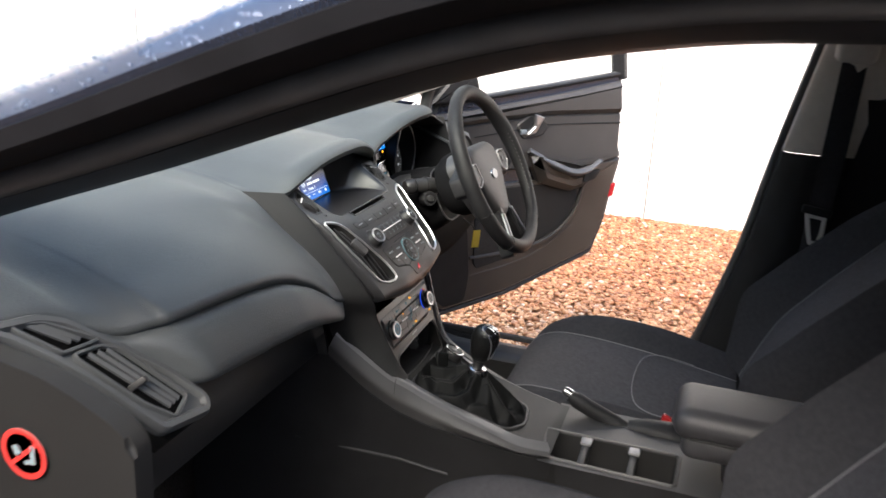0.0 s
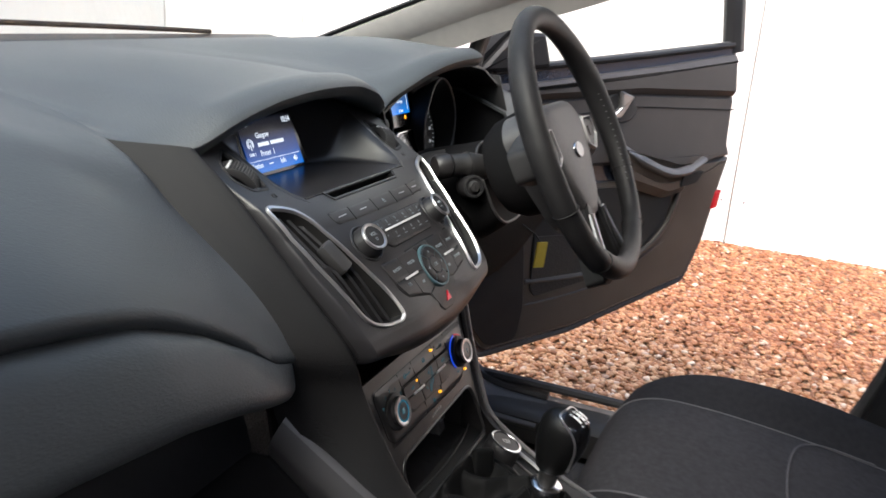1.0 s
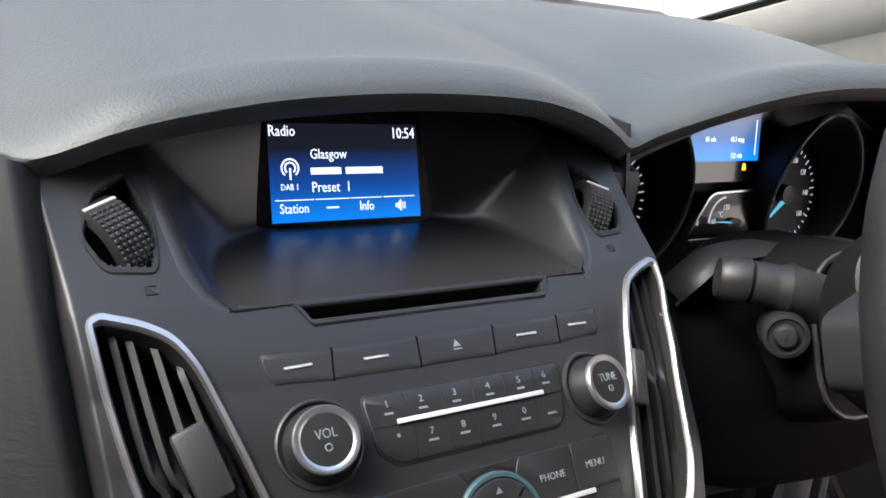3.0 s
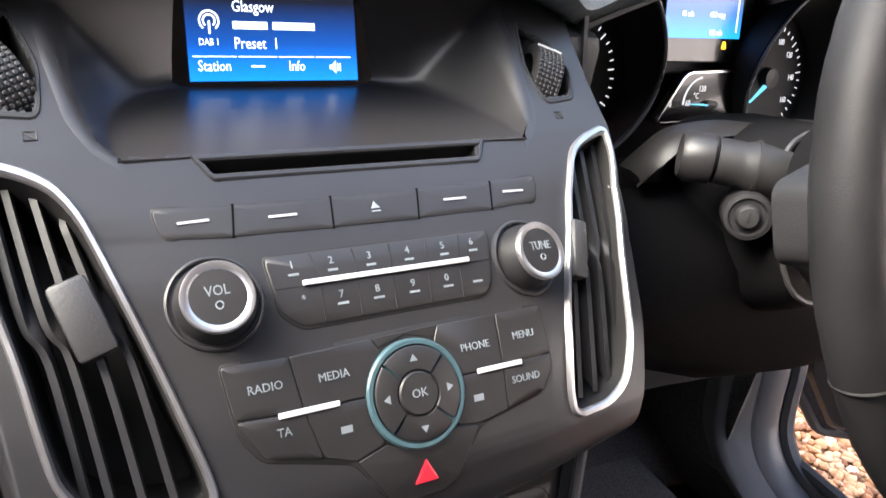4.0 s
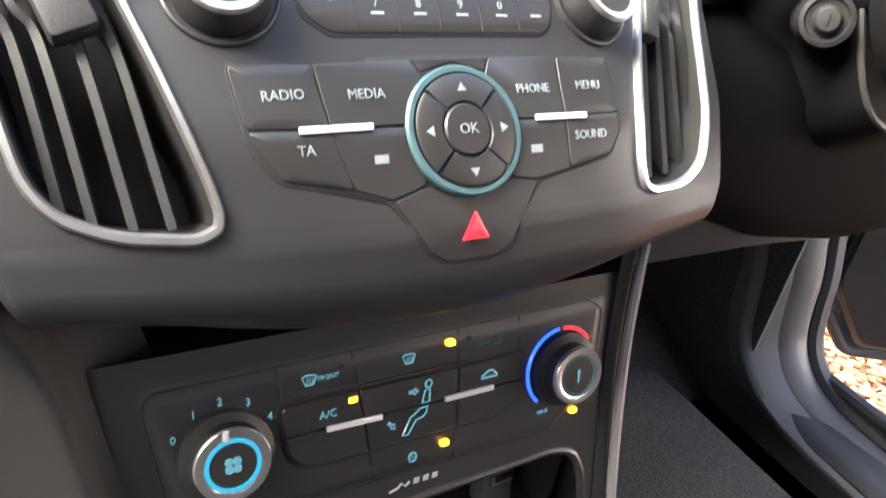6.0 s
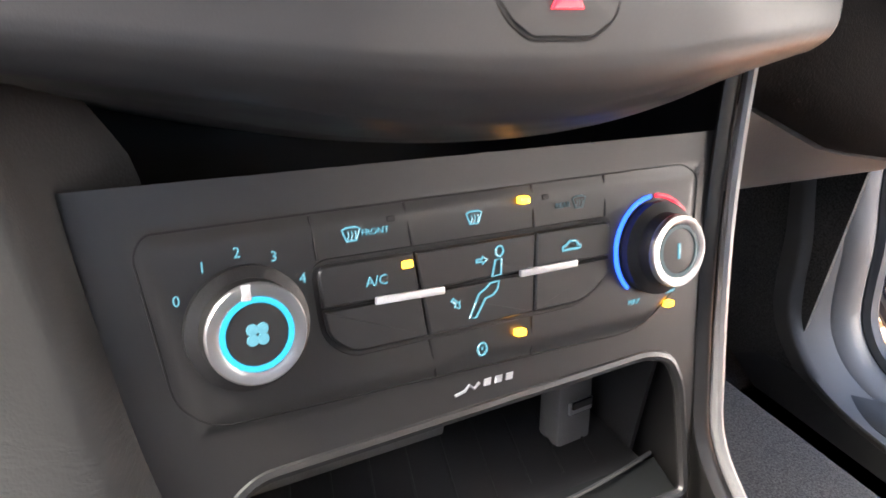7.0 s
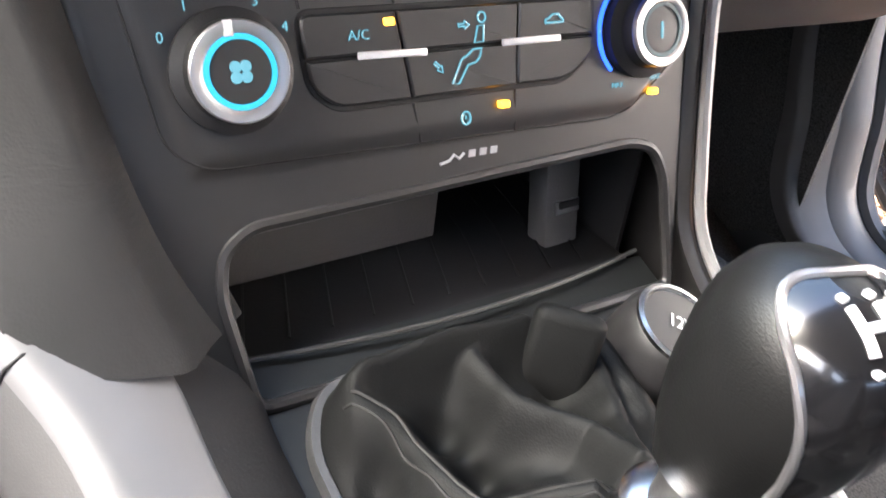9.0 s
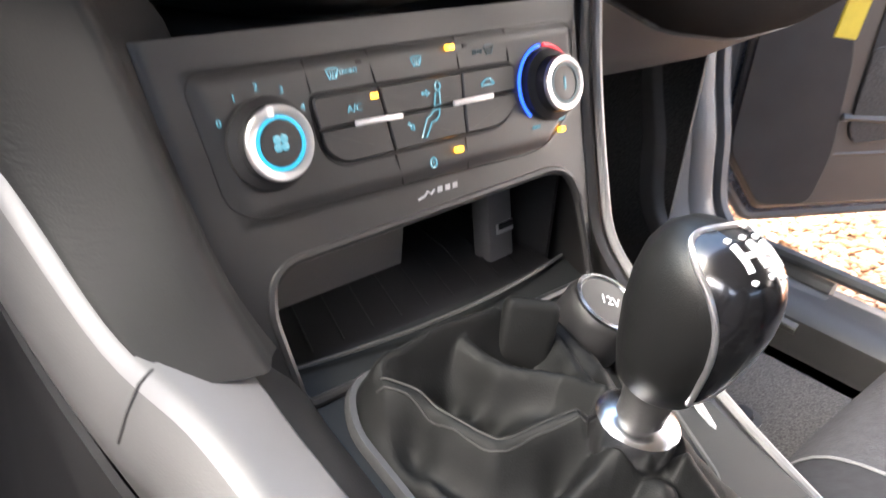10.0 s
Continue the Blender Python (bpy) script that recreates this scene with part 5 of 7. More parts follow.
k6 = ckey([(0.0191, MZ - 0.0003), (0.0499, MZ - 0.0003), (0.0494, 0.7030), (0.0389, 0.6957), (0.0182, 0.6957)], [0.0005, 0.0005, 0.004, 0.009, 0.0005], 0.0018)
for x0, x1, z0, z1 in ((-0.0540, -0.0530, 0.7326, 0.7212), (-0.0253, -0.0238, 0.7330, 0.7212), (0.0203, 0.0199, 0.7334, 0.7208), (0.0502, 0.0494, 0.7336, 0.7208), (-0.0198, -0.0177, 0.6940, 0.6826), (0.0178, 0.0182, 0.6942, 0.6816)):
    part("seam", tube([C(x0, z0, 0.0003), C(x1, z1, 0.0003)], 0.00045, 5), DARK, heater)
bar(-0.0374, -0.0150, MZ, MZ - 0.0004, 0.0022, WHITEMARK, heater, C, 0.0021, 0.0007)
bar(0.0125, 0.0354, MZ, MZ, 0.0022, WHITEMARK, heater, C, 0.0021, 0.0007)
for x, z in ((-0.0266, 0.7165), (0.0157, 0.7294), (0.0126, 0.6902), (0.0797, 0.6874)):
    part("lamp", plate(C, rounded([(x - 0.0018, z - 0.0009), (x + 0.0018, z - 0.0009), (x + 0.0018, z + 0.0012), (x - 0.0018, z + 0.0012)], 0.0006, 2), 0.0, 0.0023, 0.0003), AMBER, heater, "lit amber lamp")
for x, z in ((-0.0300, 0.7292), (0.0248, 0.7294)):
    part("dark_lamp", plate(C, rounded([(x - 0.0013, z - 0.0008), (x + 0.0013, z - 0.0008), (x + 0.0013, z + 0.0008), (x - 0.0013, z + 0.0008)], 0.0004, 2), 0.0, 0.0004, 0.0001), DARK, heater)
text("print", "A/C", 0.0042, SF(-0.0365, 0.7136, 0.0020, C), TEAL, k1)
text("print", "FRONT", 0.0026, SF(-0.0352, 0.7265, 0.0003, C), TEAL, heater)
text("print", "REAR", 0.0026, SF(0.0316, 0.7262, 0.0003, C), TEALDIM, heater)


def glyph(fn, pts, parent, mat=TEAL, off=0.0004, r=0.0006, closed=True):
    part("symbol", tube([fn(x, z, off) for x, z in pts], r, 5, closed=closed, up=(0, -1, 0.3)), mat, parent)


def shield(cx, cz, s):
    return [(cx - s, cz + s * 0.5), (cx - s * 0.5, cz + s * 0.75), (cx + s * 0.5, cz + s * 0.75), (cx + s, cz + s * 0.5), (cx + s * 0.55, cz - s * 0.6), (cx - s * 0.55, cz - s * 0.6)]


for cx, cz, mt in ((-0.0424, 0.7264, TEAL), (-0.0022, 0.7262, TEAL), (0.0384, 0.7264, TEALDIM)):
    part("symbol", rim(C, shield(cx, cz, 0.0030), 0.0006, 0.0, 0.0004), mt, heater)
    for k in (-0.0011, 0.0, 0.0011):
        glyph(C, [(cx + k, cz + 0.0010), (cx + k + 0.0003, cz), (cx + k - 0.0002, cz - 0.0012)], heater, mt, 0.0003, 0.00022, False)
# air direction: a seated outline with arrows to the face and feet
CARSIDE = [(0.0296, 0.7128), (0.0298, 0.7138), (0.0312, 0.7142), (0.0326, 0.7153), (0.0350, 0.7153), (0.0362, 0.7140), (0.0370, 0.7136), (0.0370, 0.7128)]
glyph(C, CARSIDE, k3, off=0.0020, r=0.00045)
glyph(C, [(0.0052 + 0.0015 * math.cos(a), 0.7160 + 0.0015 * math.sin(a)) for a in np.linspace(0, 5.8, 9)], k2, off=0.0020, r=0.0004)
glyph(C, [(0.0036, 0.7136), (0.0058, 0.7138), (0.0054, 0.7092), (0.0022, 0.7090)], k2, off=0.0020, r=0.0004)
glyph(C, [(0.0046, 0.7074), (0.0014, 0.7072), (-0.0006, 0.7058), (-0.0030, 0.7046), (-0.0066, 0.6982), (-0.0042, 0.6980), (-0.0006, 0.7030), (0.0024, 0.7036), (0.0040, 0.7050)], k5, off=0.0020, r=0.0004)
for pts, kk in (([(-0.0034, 0.7146), (-0.0012, 0.7146), (-0.0012, 0.7153), (0.0006, 0.7142), (-0.0012, 0.7131), (-0.0012, 0.7138), (-0.0034, 0.7138)], k2), ([(-0.0128, 0.7042), (-0.0112, 0.7030), (-0.0117, 0.7024), (-0.0098, 0.7016), (-0.0100, 0.7037), (-0.0106, 0.7034), (-0.0122, 0.7048)], k5)):
    glyph(C, pts, kk, off=0.0020, r=0.00035)
glyph(C, [(-0.0015 + 0.0017 * math.cos(a), 0.6877 + 0.0019 * math.sin(a)) for a in np.linspace(0, 5.8, 10)], heater, r=0.0004)
glyph(C, [(-0.0015, 0.6874), (-0.0015, 0.6884)], heater, r=0.0003, closed=False)
# maker's mark as plain strokes
glyph(C, [(-0.0112, 0.6750), (-0.0075, 0.6757), (-0.0058, 0.6772), (-0.0040, 0.6758), (-0.0020, 0.6772)], heater, PALEBAR, 0.0003, 0.0005, False)
for x in (-0.0005, 0.0038, 0.0080):
    part("mark", plate(C, [(x, 0.6757), (x + 0.0026, 0.6757), (x + 0.0030, 0.6778), (x + 0.0004, 0.6778)], 0.0, 0.0004, 0.0001), PALEBAR, heater)
# dials
fan, m = knob(-0.0735, 0.7075, 0.0132, 0.0090, C, "fan speed dial with a lit teal ring", heater, glow_ring=TEALRING, base=1.25)
for q in range(4):
    a = math.radians(45 + 90 * q)
    part("blade", lathe([(0.0, 0.0004), (0.0015, 0.0003), (0.0016, 0)], m @ Matrix.Translation((0.0019 * math.cos(a), 0.0019 * math.sin(a), 0)), 14), TEAL, fan)
part("pointer", block(m @ Matrix.Translation((-0.002, 0.0110, 0.0)), 0.0026, 0.0042, 0.0008, 0.0003), WHITEMARK, fan)
for s, x, z in (("0", -0.0905, 0.7166), ("1", -0.0834, 0.7236), ("2", -0.0744, 0.7260), ("3", -0.0648, 0.7238), ("4", -0.0574, 0.7172)):
    text("print", s, 0.0040, SF(x, z, 0.0004, C), TEAL, heater)
tdial, m = knob(0.0728, 0.7080, 0.0125, 0.0112, C, "temperature dial with a chrome ring", heater, face=CLIMATE, glow_ring=TEALDIM, base=1.30)
part("pointer", block(m, 0.0012, 0.0055, 0.0005, 0.0002), TEAL, tdial)
for a0, a1, mt in ((96, 224, BLUEMARK), (38, 88, REDMARK)):
    f = SF(0.0718, 0.7082, 0.0004, C)
    part("colour_arc", tube([f @ Vector((0.0180 * math.cos(a), 0.0180 * math.sin(a), 0)) for a in np.radians(np.linspace(a0, a1, 16))], 0.0008, 6), mt, heater, "blue and red temperature arc")
for x, z in ((0.0620, 0.6912), (0.0800, 0.6922)):
    text("print", "MAX", 0.0026, SF(x, z, 0.0004, C), TEAL, heater)

# usb socket and lined pocket below the heater panel
pocket = part("pocket", solid([[(x, y, z) for x, z in ((-0.0875, 0.676), (-0.089, 0.612), (0.089, 0.612), (0.0875, 0.676))] for y in (-0.034, 0.075)], 0.002), BLACK, heater, "open black storage pocket")
# back and roof darker than the pocket's sides: inner shade put into the colour
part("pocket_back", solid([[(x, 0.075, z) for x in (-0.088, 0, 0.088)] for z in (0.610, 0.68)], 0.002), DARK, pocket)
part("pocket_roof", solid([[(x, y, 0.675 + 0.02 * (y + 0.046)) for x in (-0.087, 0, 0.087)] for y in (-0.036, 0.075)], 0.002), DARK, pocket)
part("pocket_liner", block(Matrix.Translation((-0.0345, 0.000, 0.642)) @ pose(0, 0, 0, 0, 0, 2), 0.104, 0.004, 0.050, 0.001), KICK, pocket, "grey panel in the pocket")
part("pocket_mat", block(Matrix.Translation((0, 0.014, 0.614)), 0.172, 0.116, 0.004, 0.001), BLACK, pocket, "ribbed rubber mat")
for k in range(11):
    x = -0.078 + 0.0156 * k
    part("mat_rib", tube([(x - 0.012, -0.036, 0.6164), (x, 0.0, 0.6164), (x + 0.010, 0.060, 0.6164)], 0.0005, 6, flat=0.5), BLACK, pocket)
part("pocket_lip", tube([(x, -0.0535 + 0.0075 * (x / 0.08) ** 2, 0.6215) for x in np.linspace(-0.084, 0.086, 14)], 0.0009, 6), TRIM, pocket)
part("pocket_rim", tube([C(x, z, -0.0008) for x, z in POCKET], 0.0022, 8, closed=True, up=(0, -1, 0.3)), CLIMATE, heater)
usb = part("usb_socket", block(Matrix.Translation((0.0655, -0.013, 0.634)) @ pose(0, 0, 0, -12, 0, 4), 0.0185, 0.012, 0.052, 0.002), KICK, heater, "grey usb socket block")
part("socket", block(Matrix.Translation((0.0665, -0.0212, 0.633)) @ pose(0, 0, 0, -12, 0, 4), 0.0125, 0.0012, 0.0055, 0.0004), RINGS, usb)
part("tongue", block(Matrix.Translation((0.0665, -0.0219, 0.6345)) @ pose(0, 0, 0, -12, 0, 4), 0.0105, 0.0012, 0.0030, 0.0003), DARK, usb)

CHEEK = material("cheek_trim", (0.022, 0.0220, 0.0222), 0.66, spec=0.16, vary=0.1, scale=8, bump=0.10, bump_scale=1100, bump_kind="grain")
# padded cheeks on both sides of the stack
IC = [(-0.156, 0.114, 0.932), (-0.154, 0.087, 0.909), (-0.151, 0.056, 0.876), (-0.148, 0.036, 0.852), (-0.144, 0.016, 0.827), (-0.1385, -0.006, 0.800), (-0.1310, -0.018, 0.775), (-0.1190, -0.020, 0.745), (-0.1120, -0.0310, 0.713), (-0.1015, -0.048, 0.668), (-0.0930, -0.062, 0.642)]
OC = [(-0.191, 0.165, 0.938), (-0.193, 0.128, 0.914), (-0.193, 0.094, 0.889), (-0.191, 0.066, 0.868), (-0.189, 0.042, 0.848), (-0.184, 0.018, 0.819), (-0.178, 0.004, 0.791), (-0.162, 0.008, 0.758), (-0.153, -0.004, 0.712), (-0.142, -0.050, 0.670), (-0.134, -0.068, 0.653)]
ic, oc = smooth_path(IC, 6), smooth_path(OC, 6)
rows = []
for a, b in zip(ic, oc):
    row = [a + Vector((lerp(a.z, [0.65, 0.70, 0.75, 0.80], [0.016, 0.026, 0.026, 0.014]), 0.018, -0.004)), a + Vector((0.002, 0.003, -0.0008))]
    for t in (0.0, 0.05, 0.10, 0.14, 0.18, 0.20, 0.23, 0.26, 0.30, 0.34, 0.45, 0.6, 0.75, 0.9, 0.96, 1.0):
        row.append(a.lerp(b, t) + Vector((-0.0035, -0.0095, 0.003)) * lerp(t, [0, 0.05, 0.10, 0.14, 0.20, 0.34, 0.6, 0.9, 1], [0, 0.75, 0.97, 1.0, 1.0, 0.92, 0.62, 0.22, 0]))
    row.append(b + Vector((-0.004, 0.010, -0.006)))
    row.append(b + Vector((-0.002, 0.03, -0.01)))
    rows.append(row)
part("stack_cheek", solid(rows, 0.003), CHEEK, stack, "padded black panel beside the stack", smooth=60)
rc = [Vector(p) for p in ((0.1120, -0.012, 0.775), (0.1085, -0.0195, 0.745), (0.1035, -0.0320, 0.705), (0.1003, -0.0480, 0.660), (0.0995, -0.0600, 0.633), (0.1000, -0.085, 0.612), (0.097, -0.130, 0.588), (0.094, -0.170, 0.572), (0.090, -0.22, 0.557), (0.088, -0.28, 0.545))]
rc = smooth_path(rc, 6)
rows = [[a + Vector((-0.006, 0.001, 0)), a + Vector((-0.002, -0.001, 0)), a + Vector((0.001, 0.0, 0)), a + Vector((0.004, 0.006, -0.002)), a + Vector((0.006, 0.05, -0.02)), a + Vector((0.008, 0.16, -0.06))] for a in rc]
part("driver_cheek", solid(rows, 0.002), CLIMATE, stack, "black side of the stack", smooth=50)
part("edge_strip", tube([p + Vector((0.003, -0.002, 0.001)) for p in rc[2:]], 0.0024, 8), EDGEGREY, stack, "thin silver edge strip")
under = []
for v in np.linspace(0, 1, 6):
    under.append([(x, -0.008 + 0.022 * (x / 0.11) ** 4 + 0.05 * v, 0.756 + 0.8 * x * x - 0.004 * v) for x in np.linspace(-0.124, 0.112, 17)])
# near-black sheet that paints the shade under the fascia's overhang
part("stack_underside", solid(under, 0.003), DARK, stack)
# added dark sheet behind the panel, fills a hole that showed lit
part("rear_dark_sheet", solid([[(x, 0.045 + 0.02 * v, 0.66 + 0.12 * v) for x in np.linspace(-0.14, 0.118, 5)] for v in (0, 0.5, 1)], 0.003), DARK, stack)

# ---- instruments ----
binnacle = thing("instrument_cluster", "two-dial instrument cluster with a lit trip display", "instruments")
def K(x, z, off=0.0):
    """A place on the dial plate."""
    return Vector((x, 0.185 + (z - 0.90) * 0.25 - off * 0.97, z + off * 0.24))
def KF(x, z, off=0.0):
    return SF(x, z, off, K)
part("dial_plate", plate(K, rounded([(0.170, 0.815), (0.570, 0.815), (0.570, 0.970), (0.170, 0.955)], 0.02, 4), -0.03, -0.016, 0.001), BLACK, binnacle)
rows = []
for t in np.linspace(0, 1, 24):
    x = 0.165 + 0.41 * t
    zt = lerp(x, [0.165, 0.19, 0.26, 0.34, 0.43, 0.5, 0.575], [0.925, 0.935, 0.960, 0.975, 0.975, 0.965, 0.935])
    rows.append([(x, 0.12, zt), (x, 0.165, zt - 0.006), (x, 0.20, zt - 0.012)])
part("binnacle_roof", solid(rows, 0.003), BLACK, binnacle)
for side, x in ((-1, 0.167), (1, 0.575)):
    part("binnacle_side", solid([[(x, 0.07 + 0.05 * v, 0.79 + 0.16 * v), (x, 0.22, 0.79 + 0.16 * v)] for v in np.linspace(0, 1, 5)], 0.003), BLACK, binnacle)
for cx, cz, r, kind in ((0.228, 0.876, 0.058, 0), (0.440, 0.873, 0.057, 1)):
    m = KF(cx, cz)
    def hood_ring(k, drop=0.0):
        return [m @ Vector((r * k * math.cos(a), r * (k + 0.22 * max(0.0, math.sin(a)) ** 2) * math.sin(a), 0.004 + 0.030 * (0.5 + 0.5 * math.sin(a)) - drop)) for a in np.linspace(0, 2 * math.pi, 56, endpoint=False)]
    back_ring = [m @ Vector((r * 0.92 * math.cos(a), r * 0.92 * math.sin(a), -0.014)) for a in np.linspace(0, 2 * math.pi, 56, endpoint=False)]
    out_ring = [m @ Vector((r * 1.06 * math.cos(a), r * 1.06 * math.sin(a), -0.002)) for a in np.linspace(0, 2 * math.pi, 56, endpoint=False)]
    bm = bmesh.new()
    quads(bm, [back_ring, hood_ring(0.97, 0.001), hood_ring(1.0), hood_ring(1.04, 0.001), out_ring], close_u=True)
    pod = part("dial", bm, DARK, binnacle, "hooded round dial")
    part("dial_rim", tube(hood_ring(1.005, -0.0004), 0.0014, 6, closed=True), GREYTRIM, pod)
    part("dial_face", lathe([(r * 0.95, -0.0135), (r * 0.95, -0.0130), (0, -0.0130)], m, 48), DARK, pod)
    bm = bmesh.new()
    sweep = [222 - i * 9.0 for i in range(33)]
    for i, a in enumerate(sweep):
        l = 0.0055 if i % 4 == 0 else 0.003
        block(m @ pose(0, 0, 0, 0, 0, a) @ Matrix.Translation((0.043 - l / 2, 0, -0.0122)), l, 0.0009, 0.0004, bm=bm)
    part("scale_ticks", bm, DIALTEXT, pod)
    if kind:
        for s, a in (("20", 192), ("40", 156), ("60", 120), ("80", 90), ("100", 66), ("120", 36), ("140", 0), ("160", -36)):
            q = m @ Matrix.Translation((0.0315 * math.cos(math.radians(a)), 0.0315 * math.sin(math.radians(a)), -0.0122))
            text("digits", s, 0.0070, q, DIALTEXT, pod, xs=0.75)
        part("needle", tube([m @ Vector((-0.010 * math.cos(0.66), -0.010 * math.sin(0.66), -0.006)), m @ Vector((-0.031 * math.cos(0.66), -0.031 * math.sin(0.66), -0.006))], [0.0022, 0.0010], 6, flat=0.6), NEEDLE, pod, "pale blue needle")
    else:
        part("red_zone", tube([m @ Vector((0.043 * math.cos(a), 0.043 * math.sin(a), -0.012)) for a in np.radians(np.linspace(-60, -38, 6))], 0.0010, 5), REDMARK, pod)
    part("hub", lathe([(0.009, -0.013), (0.008, -0.006), (0, -0.005)], m, 24), BLACK, pod)
trip_box = part("trip_display", plate(K, rounded([(0.300, 0.886), (0.396, 0.886), (0.396, 0.962), (0.302, 0.958)], 0.004, 3), -0.018, 0.002, 0.001), GLOSS, binnacle, "trip computer display lit blue")
TRIPS = screen_material("trip_screen", (0.10, 0.12, 0.16), (0.03, 0.11, 0.30), (0.01, 0.22, 0.75), 0.905, 0.950)
trip = part("screen", plate(K, [(0.302, 0.9030), (0.3825, 0.9030), (0.3825, 0.950), (0.302, 0.949)], 0.001, 0.0024, 0.0001), TRIPS, trip_box)
text("screen_text", "Trip computer 1", 0.0062, KF(0.342, 0.9385, 0.0027), SCREENTEXT, trip, xs=0.82)
text("screen_text", "48.3 mpg", 0.0056, KF(0.355, 0.9195, 0.0027), SCREENTEXT, trip, xs=0.8)
text("screen_text", "122 mls", 0.0056, KF(0.355, 0.9070, 0.0027), SCREENTEXT, trip, xs=0.8)
text("screen_text", "05 mls", 0.0056, KF(0.324, 0.9195, 0.0027), SCREENTEXT, trip, xs=0.8)
part("screen_marks", block(KF(0.3775, 0.921, 0.0026), 0.0010, 0.028, 0.0002), SCREENTEXT, trip)
part("warning_lamp", plate(K, rounded([(0.3640, 0.8955), (0.3690, 0.8955), (0.3680, 0.9010), (0.3650, 0.9010)], 0.001, 2), 0.001, 0.0026, 0.0003), AMBER, trip_box)
GP = rounded([(0.300, 0.8435), (0.395, 0.8428), (0.397, 0.880), (0.327, 0.8785)], 0.007, 4)
gauge = part("small_gauge", plate(K, GP, -0.018, 0.004, 0.001), GLOSS, binnacle, "small gauge in a chrome frame")
part("gauge_frame", rim(K, inset(GP, -0.002), 0.0030, 0.0, 0.0065), CHROME, gauge)
for s, x, z in (("60", 0.3325, 0.8570), ("120", 0.3465, 0.8672), ("\u00b0C", 0.3405, 0.8620), ("0", 0.3140, 0.8565)):
    text("digits", s, 0.0065, KF(x, z, 0.0045), DIALTEXT, gauge, xs=0.8)
part("scale_arc", tube([KF(0.3465, 0.8560, 0.0045) @ Vector((0.019 * math.cos(a), 0.020 * math.sin(a), 0)) for a in np.radians(np.linspace(95, 180, 10))], 0.0008, 5), DIALTEXT, gauge)
part("needle", tube([KF(0.334, 0.8566, 0.006).to_translation(), KF(0.352, 0.8555, 0.006).to_translation()], [0.0007, 0.0016], 6, flat=0.5), NEEDLE, gauge)
part("gauge_hub", lathe([(0.0062, 0.0), (0.0058, 0.0022), (0.0, 0.0026)], KF(0.356, 0.8555, 0.0045) @ Matrix.Diagonal((1.3, 0.55, 1, 1)), 20), BLACK, gauge)

part("dash_core", block(Matrix.Translation((0.40, 0.30, 0.77)), 0.56, 0.16, 0.30, 0.02), BLACK, dash)
part("dash_bridge", block(Matrix.Translation((0.152, 0.16, 0.84)), 0.06, 0.10, 0.17, 0.01), BLACK, dash)

# near-black, hardly any gloss: darkness under the dash is put into the colour
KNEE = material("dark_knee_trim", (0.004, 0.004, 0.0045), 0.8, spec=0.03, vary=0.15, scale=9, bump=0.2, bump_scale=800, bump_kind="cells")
# ---- lower dash on the driver's side, column and stalks ----
rows, under = [], []
for x in np.linspace(0.150, 0.70, 24):
    top = lerp(x, [0.15, 0.24, 0.55, 0.70], [0.80, 0.815, 0.815, 0.84])
    bot = lerp(x, [0.15, 0.21, 0.30, 0.40, 0.50, 0.70], [0.735, 0.732, 0.698, 0.682, 0.684, 0.720])
    rows.append([(x, 0.11, top + 0.012), (x, 0.06, top), (x, 0.040, top - 0.02), (x, 0.034, (top + bot) / 2), (x, 0.036, bot + 0.020), (x, 0.042, bot + 0.006), (x, 0.055, bot - 0.006)])
    low = lerp(x, [0.15, 0.3, 0.44, 0.67], [0.652, 0.650, 0.648, 0.679])
    under.append([(x, 0.062, bot - 0.006), (x, 0.078, (bot + low) / 2), (x, 0.098, low + 0.004), (x, 0.106, low), (x, 0.24, 0.645)])
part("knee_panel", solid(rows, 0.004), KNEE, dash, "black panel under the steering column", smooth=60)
part("knee_underside", solid(under, 0.004), TRIM, dash, "grained lower edge of the dash", smooth=60)
rows = []
for x in np.linspace(0.56, 0.705, 8):
    rows.append([(x, 0.10, 0.83), (x, 0.085, 0.86), (x, 0.10, 0.895), (x, 0.18, 0.925), (x, 0.35, 0.945), (x, 0.52, 0.95)])
part("driver_end_pad", solid(rows, 0.004), PAD, dash, smooth=60)
m = pose(0.640, 0.082, 0.868, 70, 0, 0)
part("driver_end_vent", lathe([(0.036, -0.01), (0.036, 0.004), (0.032, 0.006), (0.029, 0.0), (0.0, -0.004)], m, 32), BLACK, dash, "black air vent by the driver's door")

# very dark and dull: the colour keeps shroud and hub back dark when lit
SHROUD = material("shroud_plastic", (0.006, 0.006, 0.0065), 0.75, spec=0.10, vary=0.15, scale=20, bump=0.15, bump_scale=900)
column = thing("steering_column", "black steering column shroud with stalks and ignition lock", "steering column")
c0, c1 = Vector((0.350, 0.125, 0.808)), Vector((0.328, 0.028, 0.852))
ax = (c1 - c0).normalized()
sx = Vector((1, 0, 0)); sz = sx.cross(ax).normalized() * -1
if sz.z < 0:
    sz = -sz
rows = []
for t, w, h0, h1 in ((0, 0.075, 0.055, 0.085), (0.3, 0.073, 0.050, 0.085), (0.6, 0.066, 0.045, 0.080), (0.85, 0.064, 0.042, 0.074), (1.0, 0.060, 0.040, 0.068)):
    c = c0.lerp(c1, t)
    rows.append([tuple(c + sx * w * math.copysign(abs(math.cos(a)) ** 0.6, math.cos(a)) + sz * (h0 if math.sin(a) > 0 else h1) * math.copysign(abs(math.sin(a)) ** 0.6, math.sin(a))) for a in np.linspace(0, 2 * math.pi, 28, endpoint=False)])
bm = bmesh.new()
vs = quads(bm, rows, close_u=True)
